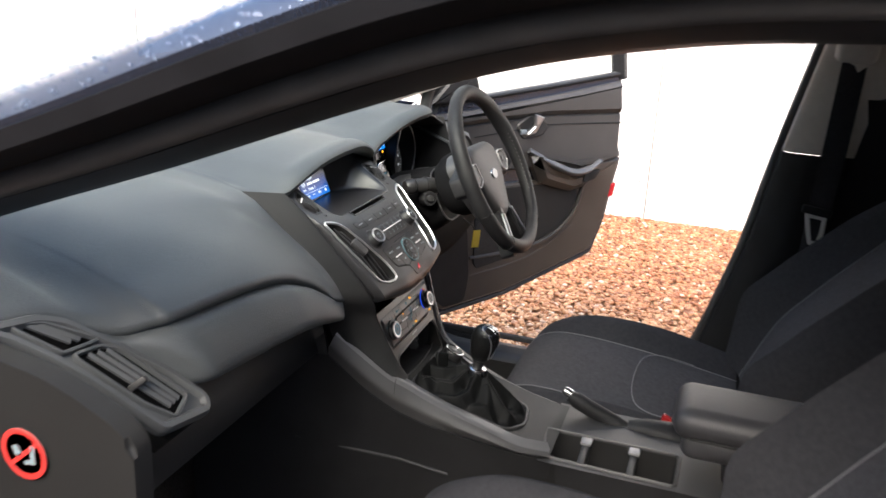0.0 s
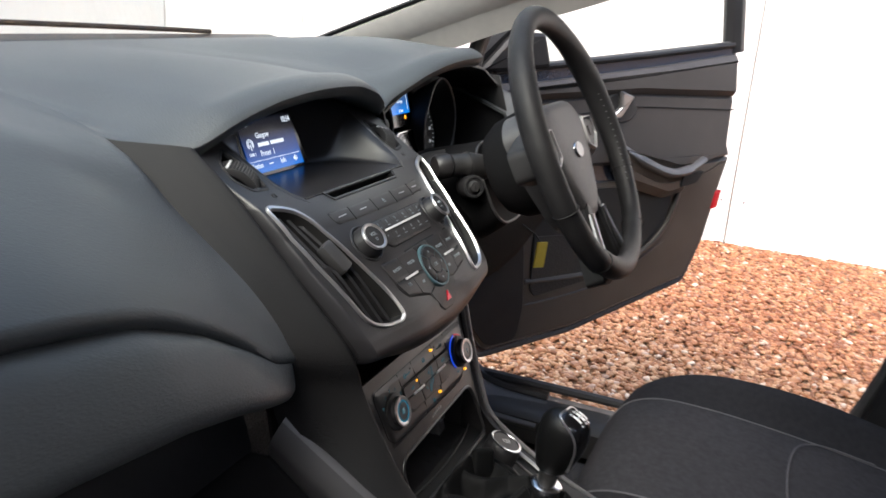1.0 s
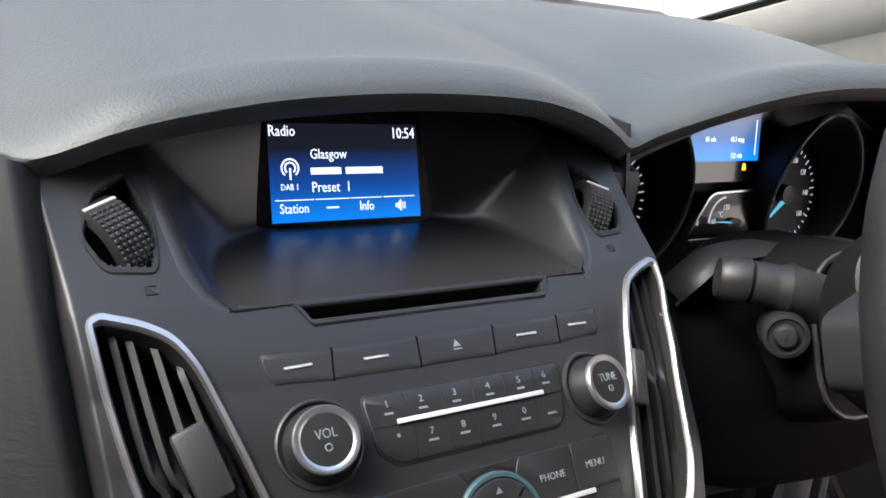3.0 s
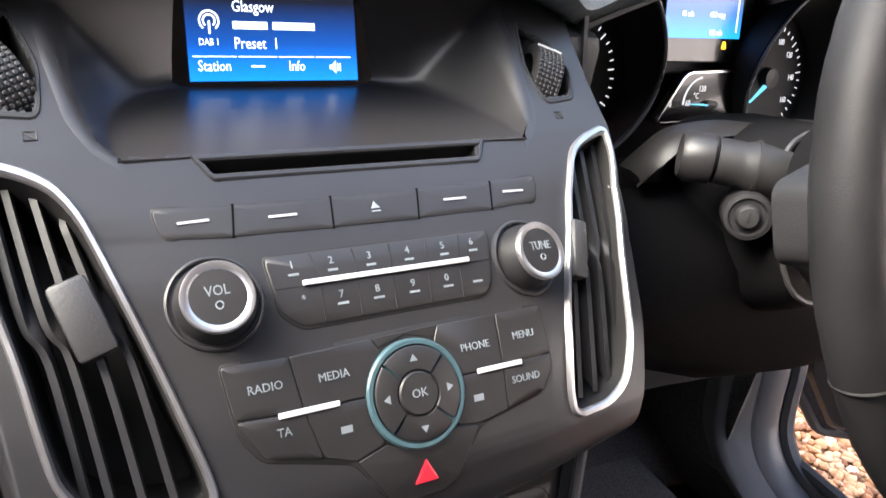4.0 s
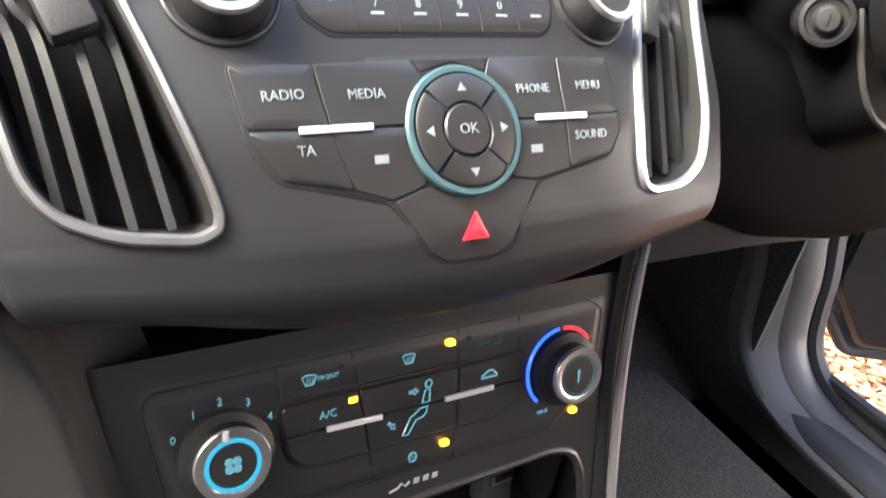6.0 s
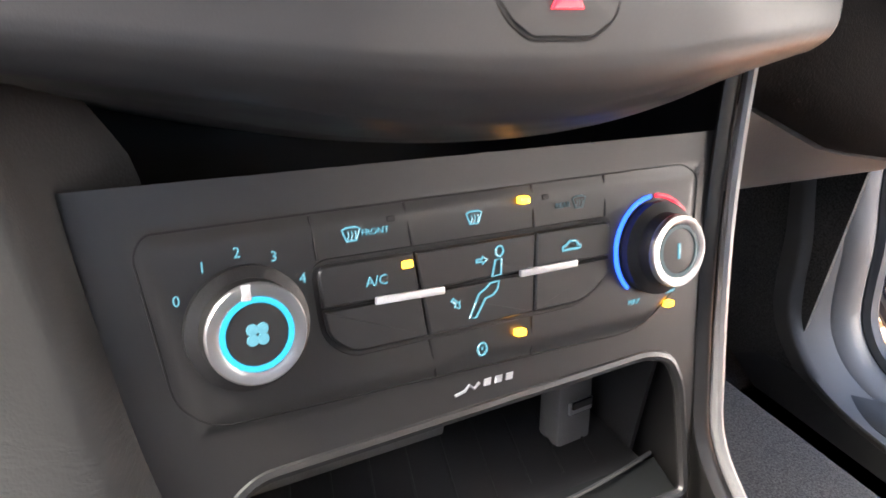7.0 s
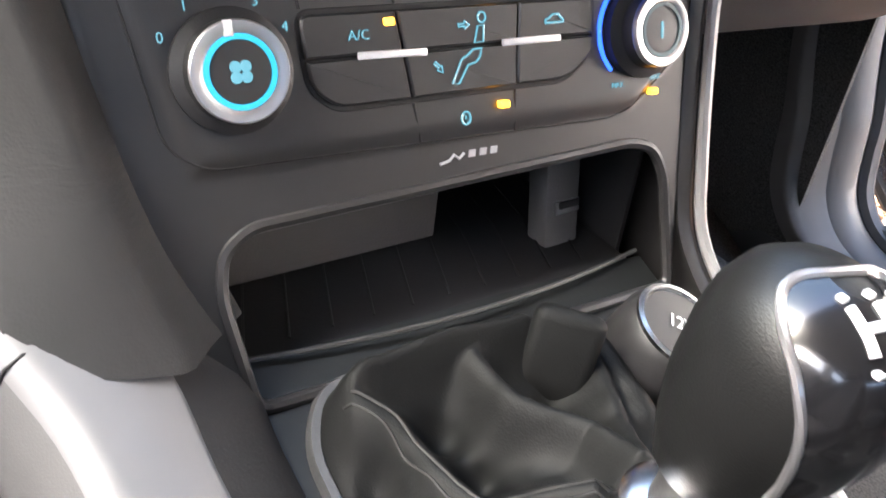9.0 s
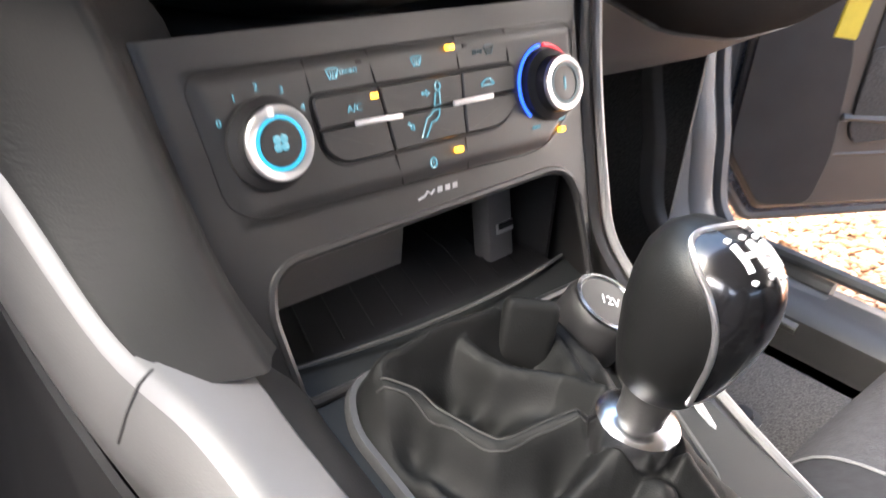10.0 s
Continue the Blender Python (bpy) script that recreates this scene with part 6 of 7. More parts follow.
cap(bm, vs[0]); cap(bm, vs[-1])
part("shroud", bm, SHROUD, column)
part("shroud_edge", tube([Vector(p) for p in rows[-1]], 0.0018, 6, closed=True), TRIM, column)
stalk = part("indicator_stalk", tube(smooth_path([(0.340, 0.072, 0.822), (0.312, 0.050, 0.838), (0.290, 0.038, 0.852), (0.274, 0.037, 0.862), (0.262, 0.042, 0.866), (0.250, 0.052, 0.8665), (0.241, 0.060, 0.866)], 4), [0.010] * 6 + [0.012] * 4 + [0.0165, 0.0178, 0.0178, 0.0172] + [0.0160] * 5 + [0.0145] * 6, 18, flat=0.95), STALK, column, "dark grey light and indicator stalk")
part("stalk_end", tube([(0.2405, 0.0605, 0.866), (0.2390, 0.0618, 0.866), (0.2290, 0.0705, 0.865), (0.2255, 0.0735, 0.8647)], [0.0125, 0.0150, 0.0155, 0.0125], 18), BUTTON, stalk)
part("stalk_groove", tube([(0.2585, 0.0450, 0.8663), (0.2570, 0.0463, 0.8663)], [0.0168, 0.0166], 18), DARK, stalk)
for dx in (0.0, 0.004):
    part("stalk_mark", block(Matrix.Translation((0.2725 + dx, 0.0235, 0.860 - dx)) @ pose(0, 0, 0, 0, 30, 0), 0.0018, 0.001, 0.006, 0.0003), INK, stalk)
lipc = smooth_path([(0.226, 0.100, 0.838), (0.230, 0.092, 0.853), (0.247, 0.090, 0.867), (0.283, 0.090, 0.8715), (0.325, 0.090, 0.870), (0.40, 0.088, 0.868), (0.45, 0.088, 0.855)], 5)
rows = [[p + Vector((0, -0.002, -0.007)), p + Vector((0, -0.004, -0.003)), p, p + Vector((0, 0.008, 0.001)), p + Vector((0.012, 0.030, -0.006))] for p in lipc]
part("cluster_lip", solid(rows, 0.003), STALK, column, "grey lip below the instruments", smooth=60)
part("wiper_stalk", tube(smooth_path([(0.40, 0.05, 0.868), (0.47, 0.045, 0.880), (0.53, 0.03, 0.889), (0.555, 0.022, 0.892)], 4), [0.009] * 6 + [0.010] * 4 + [0.011] * 3, 12), TRIM, column, "black wiper stalk")
LM = Matrix.Translation((0.248, 0.031, 0.843)) @ Vector((-0.72, -0.66, 0.2)).to_track_quat("Z", "Y").to_matrix().to_4x4()
lock = part("ignition_lock", lathe([(0.0145, -0.02), (0.0145, 0.001), (0.0135, 0.004), (0.0112, 0.0045), (0.0100, 0.003), (0.0, 0.002)], LM, 26), BLACK, column, "ignition lock")
part("lock_face", lathe([(0.0075, 0.002), (0.0072, 0.006), (0.0055, 0.0078), (0.0, 0.0082)], LM, 22), STALK, lock)
part("key_slot", block(LM @ Matrix.Translation((0, 0, 0.0082)), 0.0012, 0.0060, 0.0006, 0.0002), DARK, lock)

# ---- steering wheel ----
wheel = thing("steering_wheel", "black leather steering wheel with satin grey spokes and chrome details", "steering wheel")
RK = math.radians(27)
WM = Matrix(((1, 0, 0, 0.303), (0, math.sin(RK), -math.cos(RK), -0.0515), (0, math.cos(RK), math.sin(RK), 0.8856), (0, 0, 0, 1)))
def W(x, y, z=0.0):
    return WM @ Vector((x, y, z))
RIM = 0.159
pts, rad = [], []
for a in np.linspace(0, 2 * math.pi, 72, endpoint=False):
    flat = 0.965 if math.sin(a) < -0.8 else 1.0
    pts.append(W(RIM * math.cos(a), RIM * flat * math.sin(a), 0.036))
    grip = max(0, math.cos(a - 0.55)) ** 8 + max(0, math.cos(math.pi - a - 0.55)) ** 8
    rad.append(0.0122 + 0.0022 * grip)
part("rim", tube(pts, rad, 16, closed=True, flat=1.15), LEATHER, wheel, "black leather wheel rim")
for a in np.radians((38, 142, 200, 340, 232, 308)):
    c = Vector((RIM * math.cos(a), RIM * math.sin(a), 0.036))
    ringp = []
    n1 = Vector((math.cos(a), math.sin(a), 0))
    for b in np.linspace(0, 2 * math.pi, 20, endpoint=False):
        ringp.append(WM @ (c + n1 * 0.0130 * math.cos(b) + Vector((0, 0, 1)) * 0.0145 * math.sin(b)))
    part("rim_seam", tube(ringp, 0.0008, 5, closed=True), DARK, wheel)
def wplate(poly, o0, o1, bev):
    return plate(lambda x, z, off: W(x, z, off), poly, o0, o1, bev)
HUB = rounded([(-0.088, 0.040), (-0.058, 0.060), (0.058, 0.060), (0.088, 0.040), (0.074, -0.014), (0.036, -0.076), (0.016, -0.090), (-0.016, -0.090), (-0.036, -0.076), (-0.074, -0.014)], 0.02, 5)
bm = bmesh.new()
rings = [[W(x, z, -0.026) for x, z in HUB], [W(x, z, 0.010) for x, z in HUB], [W(x * 0.985, z * 0.985, 0.017) for x, z in HUB], [W(x * 0.93, z * 0.93, 0.0225) for x, z in HUB], [W(x * 0.80, z * 0.80, 0.0265) for x, z in HUB], [W(x * 0.4, z * 0.4, 0.029) for x, z in HUB]]
vs = quads(bm, rings, close_u=True)
cap(bm, vs[-1]); cap(bm, vs[0])
pad_ob = part("airbag_cover", bm, COVER, wheel, "grained grey-black airbag cover", smooth=60)
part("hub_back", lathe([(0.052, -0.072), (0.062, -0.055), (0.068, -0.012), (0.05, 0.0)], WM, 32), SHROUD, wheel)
bm = lathe([(0.0, 0.0285), (0.60, 0.0285), (0.90, 0.0280), (1.0, 0.0262), (1.0, 0.022)], WM @ Matrix.Translation((0, -0.004, 0.003)) @ Matrix.Diagonal((0.0165, 0.0105, 1, 1)), 32)
badge = part("badge", bm, CHROME, wheel, "oval chrome-edged badge")
part("badge_field", lathe([(0.0, 0.0292), (0.97, 0.0290), (1.0, 0.0285)], WM @ Matrix.Translation((0, -0.004, 0.003)) @ Matrix.Diagonal((0.0145, 0.0088, 1, 1)), 30), SILVER, badge)
for a in np.radians(np.linspace(-28, 20, 15)):
    c = Vector(((RIM - 0.0115) * math.cos(a), (RIM - 0.0115) * math.sin(a), 0.043))
    part("rim_stitch", block(WM @ Matrix.Translation(c) @ pose(0, 0, 0, 0, 0, math.degrees(a) + 70), 0.0012, 0.0050, 0.0012, 0.0004), STITCH, wheel)
for sgn in (-1, 1):
    sp = [(sgn * 0.055, 0.040), (sgn * 0.10, 0.036), (sgn * 0.150, 0.022), (sgn * 0.150, -0.012), (sgn * 0.10, -0.022), (sgn * 0.050, -0.016)]
    s = part("spoke", wplate(rounded(sp, 0.008, 4), -0.004, 0.0235, 0.006), LEATHER, wheel, "spoke with switches")
    part("spoke_bezel", rim(lambda x, z, off: W(x, z, off), rounded([(sgn * 0.070, 0.032), (sgn * 0.112, 0.030), (sgn * 0.118, 0.004), (sgn * 0.092, -0.016), (sgn * 0.066, -0.006)], 0.006, 4), 0.0030, 0.018, 0.0285), SILVER, s, "satin grey switch frame")
    part("switch_pad", wplate(rounded([(sgn * 0.074, 0.028), (sgn * 0.108, 0.026), (sgn * 0.113, 0.005), (sgn * 0.092, -0.011), (sgn * 0.070, -0.003)], 0.005, 4), 0.016, 0.0265, 0.0015), BUTTON, s)
    part("switch", wplate(rounded([(sgn * 0.084, 0.018), (sgn * 0.098, 0.017), (sgn * 0.098, 0.004), (sgn * 0.084, 0.004)], 0.002, 3), 0.020, 0.0285, 0.001), TRIM, s)
    lo = [(sgn * 0.012, -0.060), (sgn * 0.032, -0.060), (sgn * 0.058, -0.158), (sgn * 0.036, -0.166)]
    l = part("lower_spoke", wplate(rounded(lo, 0.005, 3), -0.002, 0.025, 0.004), BLACK, wheel)
    part("spoke_trim", tube([W(sgn * 0.030, -0.080, 0.0255), W(sgn * 0.040, -0.115, 0.0265), W(sgn * 0.050, -0.146, 0.0290)], 0.0050, 8, flat=0.6), RINGS, l, "satin silver spoke inlay")

# ---- driver's door, standing open ----
HX, HY = 0.80, 0.30
dv = Vector((0.56, -0.49, 0)).normalized()
nv = Vector((dv.y, -dv.x, 0))
def DR(s, z, off=0.0):
    """A place on the open door's inner face: s from the hinges, off towards the cabin."""
    return Vector((HX, HY, 0)) + dv * s + nv * off + Vector((0, 0, z))
door = thing("driver_door", "dark grey door trim of the wide-open driver's door", "car door")
OUT = rounded([(0.050, 0.40), (0.12, 0.318), (0.35, 0.352), (0.672, 0.447), (0.712, 0.55), (0.735, 0.67), (0.754, 0.752), (0.738, 0.778), (0.733, 0.88), (0.722, 1.004), (0.50, 0.976), (0.215, 0.942), (0.09, 0.93), (0.045, 0.70)], 0.012, 4)
part("shell", plate(DR, OUT, -0.075, -0.004, 0.006), PAINT, door, "dark blue door shell")
trim = part("lower_trim", plate(DR, rounded([(0.060, 0.42), (0.125, 0.335), (0.35, 0.366), (0.664, 0.458), (0.705, 0.56), (0.728, 0.67), (0.746, 0.752), (0.60, 0.735), (0.47, 0.700), (0.25, 0.700), (0.055, 0.72)], 0.012, 4), -0.006, 0.012, 0.008), DOORLOW, door, "brown-grey lower door trim")
UP = rounded([(0.075, 0.905), (0.215, 0.915), (0.50, 0.952), (0.716, 0.985), (0.726, 0.892), (0.45, 0.895), (0.215, 0.880), (0.075, 0.865)], 0.010, 4)
part("upper_pad", plate(DR, UP, -0.006, 0.030, 0.014), DOORTRIM, door, "padded upper door trim")
MID = rounded([(0.065, 0.870), (0.215, 0.882), (0.45, 0.897), (0.728, 0.893), (0.732, 0.778), (0.745, 0.756), (0.66, 0.735), (0.50, 0.72), (0.40, 0.740), (0.20, 0.735), (0.06, 0.73)], 0.012, 4)
part("middle_insert", plate(DR, MID, -0.006, 0.018, 0.008), DOORTRIM, door, "dark grained door insert")
part("trim_crease", tube([DR(s, lerp(s, [0.2, 0.45, 0.73], [0.842, 0.868, 0.862]), 0.019) for s in np.linspace(0.2, 0.728, 14)], 0.0016, 6), DARK, door)
handle = part("door_handle", plate(DR, rounded([(0.335, 0.868), (0.38, 0.900), (0.425, 0.896), (0.452, 0.862), (0.43, 0.835), (0.36, 0.828)], 0.012, 4), 0.010, 0.022, 0.004), TRIM, door, "inner door handle with a bright lever")
# no real hollow: a flat near-black plate paints the recess's shade
part("handle_recess_shade", plate(DR, rounded([(0.345, 0.872), (0.385, 0.894), (0.405, 0.890), (0.385, 0.852), (0.36, 0.848)], 0.006, 4), 0.018, 0.0228, 0.0005), DARK, handle)
part("lever", plate(DR, rounded([(0.392, 0.902), (0.428, 0.890), (0.400, 0.846), (0.370, 0.840), (0.372, 0.848), (0.396, 0.866)], 0.005, 4), 0.022, 0.034, 0.004), RINGS, handle, "bright satin door lever")
part("lock_switch", block(Matrix.Translation(DR(0.362, 0.850, 0.022)) @ pose(0, 0, 0, 0, 0, -41), 0.022, 0.006, 0.014, 0.002), INK, handle)
ARM = smooth_path([DR(0.385, 0.796, 0.024), DR(0.46, 0.755, 0.044), DR(0.53, 0.728, 0.054), DR(0.59, 0.732, 0.050), DR(0.645, 0.752, 0.036)], 5)
part("armrest_pull", tube(ARM, [0.012] * 5 + [0.016] * 6 + [0.014] * 5 + [0.010] * 5, 12, flat=0.7), GREYTRIM, door, "grey door pull")
part("armrest_body", plate(DR, rounded([(0.385, 0.785), (0.46, 0.745), (0.53, 0.720), (0.635, 0.738), (0.604, 0.676), (0.545, 0.662), (0.43, 0.697)], 0.014, 4), 0.0, 0.046, 0.020), DOORLOW, door)
# cup and pocket hollows are flat plates too, their shade put into the colour
part("pull_cup_shade", plate(DR, rounded([(0.58, 0.722), (0.64, 0.728), (0.62, 0.700), (0.575, 0.692)], 0.006, 3), 0.04, 0.0495, 0.001), DARK, door)
part("map_pocket", plate(DR, rounded([(0.22, 0.685), (0.43, 0.690), (0.590, 0.672), (0.575, 0.605), (0.530, 0.553), (0.45, 0.516), (0.35, 0.50), (0.22, 0.495)], 0.03, 5), 0.0, 0.0150, 0.001), DARK, door, "dark door pocket")
part("pocket_edge", tube(smooth_path([DR(0.21, 0.488, 0.012), DR(0.35, 0.494, 0.018), DR(0.46, 0.513, 0.018), DR(0.535, 0.549, 0.017), DR(0.582, 0.602, 0.016), DR(0.605, 0.675, 0.014)], 5), 0.006, 8), DOORLOW, door)
part("trim_fold", tube(smooth_path([DR(0.215, 0.432, 0.010), DR(0.35, 0.450, 0.011), DR(0.46, 0.482, 0.011), DR(0.58, 0.555, 0.010)], 5), 0.0035, 8), DOORLOW, door)
part("speaker_grille", plate(DR, rounded([(0.222, 0.590), (0.318, 0.590), (0.385, 0.498), (0.372, 0.478), (0.235, 0.452), (0.222, 0.47)], 0.012, 4), 0.012, 0.0165, 0.001), material("speaker_mesh", (0.014, 0.014, 0.014), 0.6, vary=0.4, scale=300, bump=1.0, bump_scale=260, bump_kind="cells"), door, "black perforated speaker grille")
part("hinge_trim", plate(DR, rounded([(0.062, 0.70), (0.062, 0.43), (0.125, 0.345), (0.20, 0.352), (0.212, 0.43), (0.200, 0.57), (0.16, 0.70)], 0.02, 4), 0.006, 0.0135, 0.0015), BLACK, door, "black hinge-side trim with the speaker")
# the reflector is no lamp; a little emission brightens its red
part("reflector", plate(DR, rounded([(0.722, 0.665), (0.738, 0.672), (0.731, 0.630), (0.716, 0.625)], 0.003, 2), 0.004, 0.0140, 0.001), glow("reflector_red_glow", (0.6, 0.02, 0.03), 0.2), door, "red door-edge reflector")
part("edge_seal", tube([DR(s, z, -0.012) for s, z in OUT], 0.010, 8, closed=True), RUBBER, door)
gl = part("window_pane", plate(DR, [(0.11, 0.935), (0.215, 0.945), (0.50, 0.978), (0.705, 1.004), (0.672, 1.25), (0.40, 1.24)], -0.022, -0.018, 0.0005), GLASSDOOR, door, "raised side window")
gl.visible_shadow = False
fr = [(0.735, 0.99), (0.716, 1.10), (0.690, 1.225), (0.66, 1.27), (0.52, 1.265), (0.36, 1.215), (0.20, 1.08), (0.06, 0.95)]
fp = smooth_path([DR(s, z, -0.02) for s, z in fr], 5)
part("window_frame", tube(fp, [0.024] * 8 + [0.018] * (len(fp) - 8), 8, flat=1.0), BLACK, door, "black window frame")
part("window_seal", tube([DR(s, z, 0.0) for s, z in ((0.10, 0.934), (0.215, 0.945), (0.50, 0.978), (0.715, 1.006))], 0.006, 8), BLACK, door)
part("mirror_corner", plate(DR, rounded([(0.060, 0.930), (0.225, 0.945), (0.205, 1.01), (0.13, 1.005)], 0.01, 3), -0.03, 0.012, 0.006), BLACK, door, "black corner trim behind the door mirror")
for z in (0.46, 0.80):
    part("hinge", block(Matrix.Translation(DR(0.0, z, -0.04)) @ pose(0, 0, 0, 0, 0, -41), 0.12, 0.03, 0.05, 0.006), PAINT, door)
tag = part("card_tag", block(Matrix.Translation((0.480, 0.000, 0.701)) @ pose(0, 0, 0, 0, 0, -30) @ pose(0, 0, 0, 0, 6, 0), 0.022, 0.0015, 0.040, 0.0012, 1), YELLOW, None, "")
tagged(tag, "small yellow card tag hanging under the dashboard", "tag")
part("tag_cord", tube([(0.480, 0.000, 0.719), (0.482, 0.012, 0.731), (0.484, 0.034, 0.742)], 0.0012, 6), DARK, tag, "dark cord")

# ---- centre console ----
DECK = material("black_deck", (0.009, 0.010, 0.010), 0.46, spec=0.28, vary=0.15, scale=25, bump=0.08, bump_scale=1500)
console = thing("centre_console", "dark centre console with grey side trim and cup holders", "centre console")
JC = [(-0.086, -0.046, 0.634), (-0.081, -0.078, 0.617), (-0.077, -0.11, 0.602), (-0.074, -0.15, 0.588), (-0.071, -0.20, 0.573), (-0.068, -0.25, 0.560), (-0.055, -0.288, 0.553)]
TC = [(-0.128, -0.080, 0.648), (-0.122, -0.105, 0.633), (-0.116, -0.135, 0.618), (-0.111, -0.17, 0.603), (-0.106, -0.21, 0.588), (-0.098, -0.255, 0.570), (-0.075, -0.300, 0.556)]
TIPC = [(-0.159, 0.024, 0.730), (-0.151, -0.012, 0.700), (-0.141, -0.052, 0.667)]
BC = [(-0.168, 0.040, 0.690), (-0.163, -0.010, 0.648), (-0.154, -0.058, 0.615)] + [(-0.146, -0.085, 0.600), (-0.139, -0.115, 0.588), (-0.132, -0.145, 0.579), (-0.126, -0.18, 0.572), (-0.120, -0.22, 0.565), (-0.110, -0.262, 0.556), (-0.085, -0.308, 0.546)]
def console_side(side):
    top = smooth_path(TIPC + TC, 5)
    bot = smooth_path(BC, 5)
    inn = [Vector(p) + Vector((0.012, 0.004, -0.001)) for p in TIPC[:2]] + [Vector((-0.118, -0.052, 0.650))] + [Vector(p) for p in JC]
    inn = smooth_path(inn, 5)
    def trim_edge(a, c):
        return a.lerp(c, 0.48) + Vector((0.001, 0, 0.0085))
    rows = [[trim_edge(a, c) + Vector((0.0015, 0, -0.005)), trim_edge(a, c) + Vector((0.0006, 0, -0.0014)), trim_edge(a, c) + Vector((-0.0008, 0, 0)), a.lerp(trim_edge(a, c), 0.5) + Vector((0, 0, 0.0004)), a + Vector((0.003, 0.0, 0.0004)), a, a.lerp(b, 0.02) + Vector((-0.0012, 0, 0)), a.lerp(b, 0.07) + Vector((-0.0030, 0, 0)), a.lerp(b, 0.10) + Vector((-0.0036, 0, 0))] for a, b, c in zip(top, bot, inn)]
    part("side_trim", solid(rows, 0.003), GREYTRIM, console, "satin grey console side trim", smooth=35)
    # same grey trim going down the side, coloured darker to stand for shade
    rows = [[a.lerp(b, 0.10) + Vector((-0.0035, 0, 0)), a.lerp(b, 0.22) + Vector((-0.0060, 0, 0)), a.lerp(b, 0.40) + Vector((-0.0075, 0, 0)), a.lerp(b, 0.50) + Vector((-0.0070, 0, 0)), a.lerp(b, 0.62) + Vector((-0.0040, 0, 0)), b + Vector((0.008, 0, 0)), b + Vector((0.014, 0.0, -0.004))] for a, b in zip(top, bot)]
    part("side_face", solid(rows, 0.003), SIDESHADE, console, "grey flank under the trim, painted darker as shade", smooth=35)
    rows = [[c + Vector((0.004, 0, -0.006)), c, trim_edge(a, c) + Vector((0.0012, 0, -0.0048)), a.lerp(c, 0.3) + Vector((0, 0, -0.004))] for a, c in zip(top, inn)]
    part("trim_base", solid(rows, 0.003), BLACK, console, "black plastic beside the grey trim", smooth=35)
    part("trim_joint", tube([p for p in (trim_edge(top[12], inn[12]), top[12] + Vector((0, 0, -0.0002)), top[12].lerp(bot[12], 0.06) + Vector((-0.0035, 0, 0)), top[12].lerp(bot[12], 0.22) + Vector((-0.0061, 0, 0)), top[12].lerp(bot[12], 0.40) + Vector((-0.0076, 0, 0)))], 0.00045, 6), DARK, console)
    rows = []
    for b in bot:
        rows.append([((b.x + 0.004) * -side, b.y, b.z), ((b.x + 0.012) * -side, b.y, b.z - 0.06), ((b.x + 0.004) * -side, b.y, 0.30)])
    rows += [[(0.092 * side, y, 0.545), (0.10 * side, y, 0.46), (0.10 * side, y, 0.30)] for y in (-0.36, -0.5, -0.7, -0.9)]
    rows = [[(0.165 * side, 0.30, 0.66), (0.16 * side, 0.30, 0.55), (0.16 * side, 0.30, 0.30)]] + rows
    part("side_wall", solid(rows, 0.003), BLACK, console, "black console side")
    part("side_seam", tube([(-0.157, 0.10, 0.531), (-0.154, 0.0, 0.529), (-0.148, -0.075, 0.527), (-0.138, -0.155, 0.513)], 0.0022, 8), TRIM, console)
console_side(-1)
# top deck in front, with the gear gaiter's frame
def deck(x, y):
    return lerp(-y, [0.03, 0.046, 0.07, 0.11, 0.15, 0.20, 0.25, 0.29, 0.5, 0.9], [0.6225, 0.620, 0.612, 0.598, 0.585, 0.570, 0.557, 0.550, 0.546, 0.546])
FR = rounded([(-0.058, -0.062), (0.040, -0.064), (0.046, -0.16), (0.036, -0.238), (-0.020, -0.246), (-0.056, -0.225), (-0.066, -0.13), (-0.0685, -0.078)], 0.014, 5)
def DK(x, y, off=0.0):
    return Vector((x, y - off * 0.3, deck(x, y) + off * 0.95))
bm = bmesh.new()
ys = np.linspace(-0.046, -0.302, 70)
xs = np.linspace(-0.088, 0.088, 50)
quads(bm, [[DK(x, y, -0.001) for x in xs] for y in ys], keep=lambda i, j: not inside(FR, (xs[j] + xs[j + 1]) / 2, (ys[i] + ys[i + 1]) / 2))
bmesh.ops.delete(bm, geom=[v for v in bm.verts if not v.link_faces], context="VERTS")
part("deck", bm, DECK, console, "satin black console deck", smooth=60)
part("gaiter_frame", rim(DK, inset(FR, -0.003), 0.005, -0.004, 0.003), TRIM, console, "dark grey gaiter frame")
STRIP = smooth_path([(0.092, -0.085, 0.609), (0.086, -0.115, 0.598), (0.0795, -0.140, 0.5875), (0.0705, -0.176, 0.569), (0.062, -0.21, 0.558), (0.054, -0.25, 0.552)], 5)
part("deck_strip", tube(STRIP, 0.0024, 8, flat=0.6), SILVER, console, "silver strip along the deck")
part("deck_tray", rim(DK, rounded([(0.0600, -0.1000), (0.0745, -0.0990), (0.0660, -0.135), (0.0560, -0.166), (0.0480, -0.171), (0.0400, -0.162), (0.0460, -0.13)], 0.004, 3), 0.0022, -0.001, 0.0016), TRIM, console, "shallow tray beside the gaiter")
part("tray_floor", plate(DK, rounded([(0.0605, -0.1005), (0.0740, -0.0995), (0.0655, -0.135), (0.0555, -0.1655), (0.0480, -0.1705), (0.0405, -0.162), (0.0465, -0.13)], 0.004, 3), -0.001, 0.0004, 0.0002), DARK, console)
m = Matrix.Translation((0.054, -0.090, 0.614)) @ pose(0, 0, 0, 22, 8, 0)
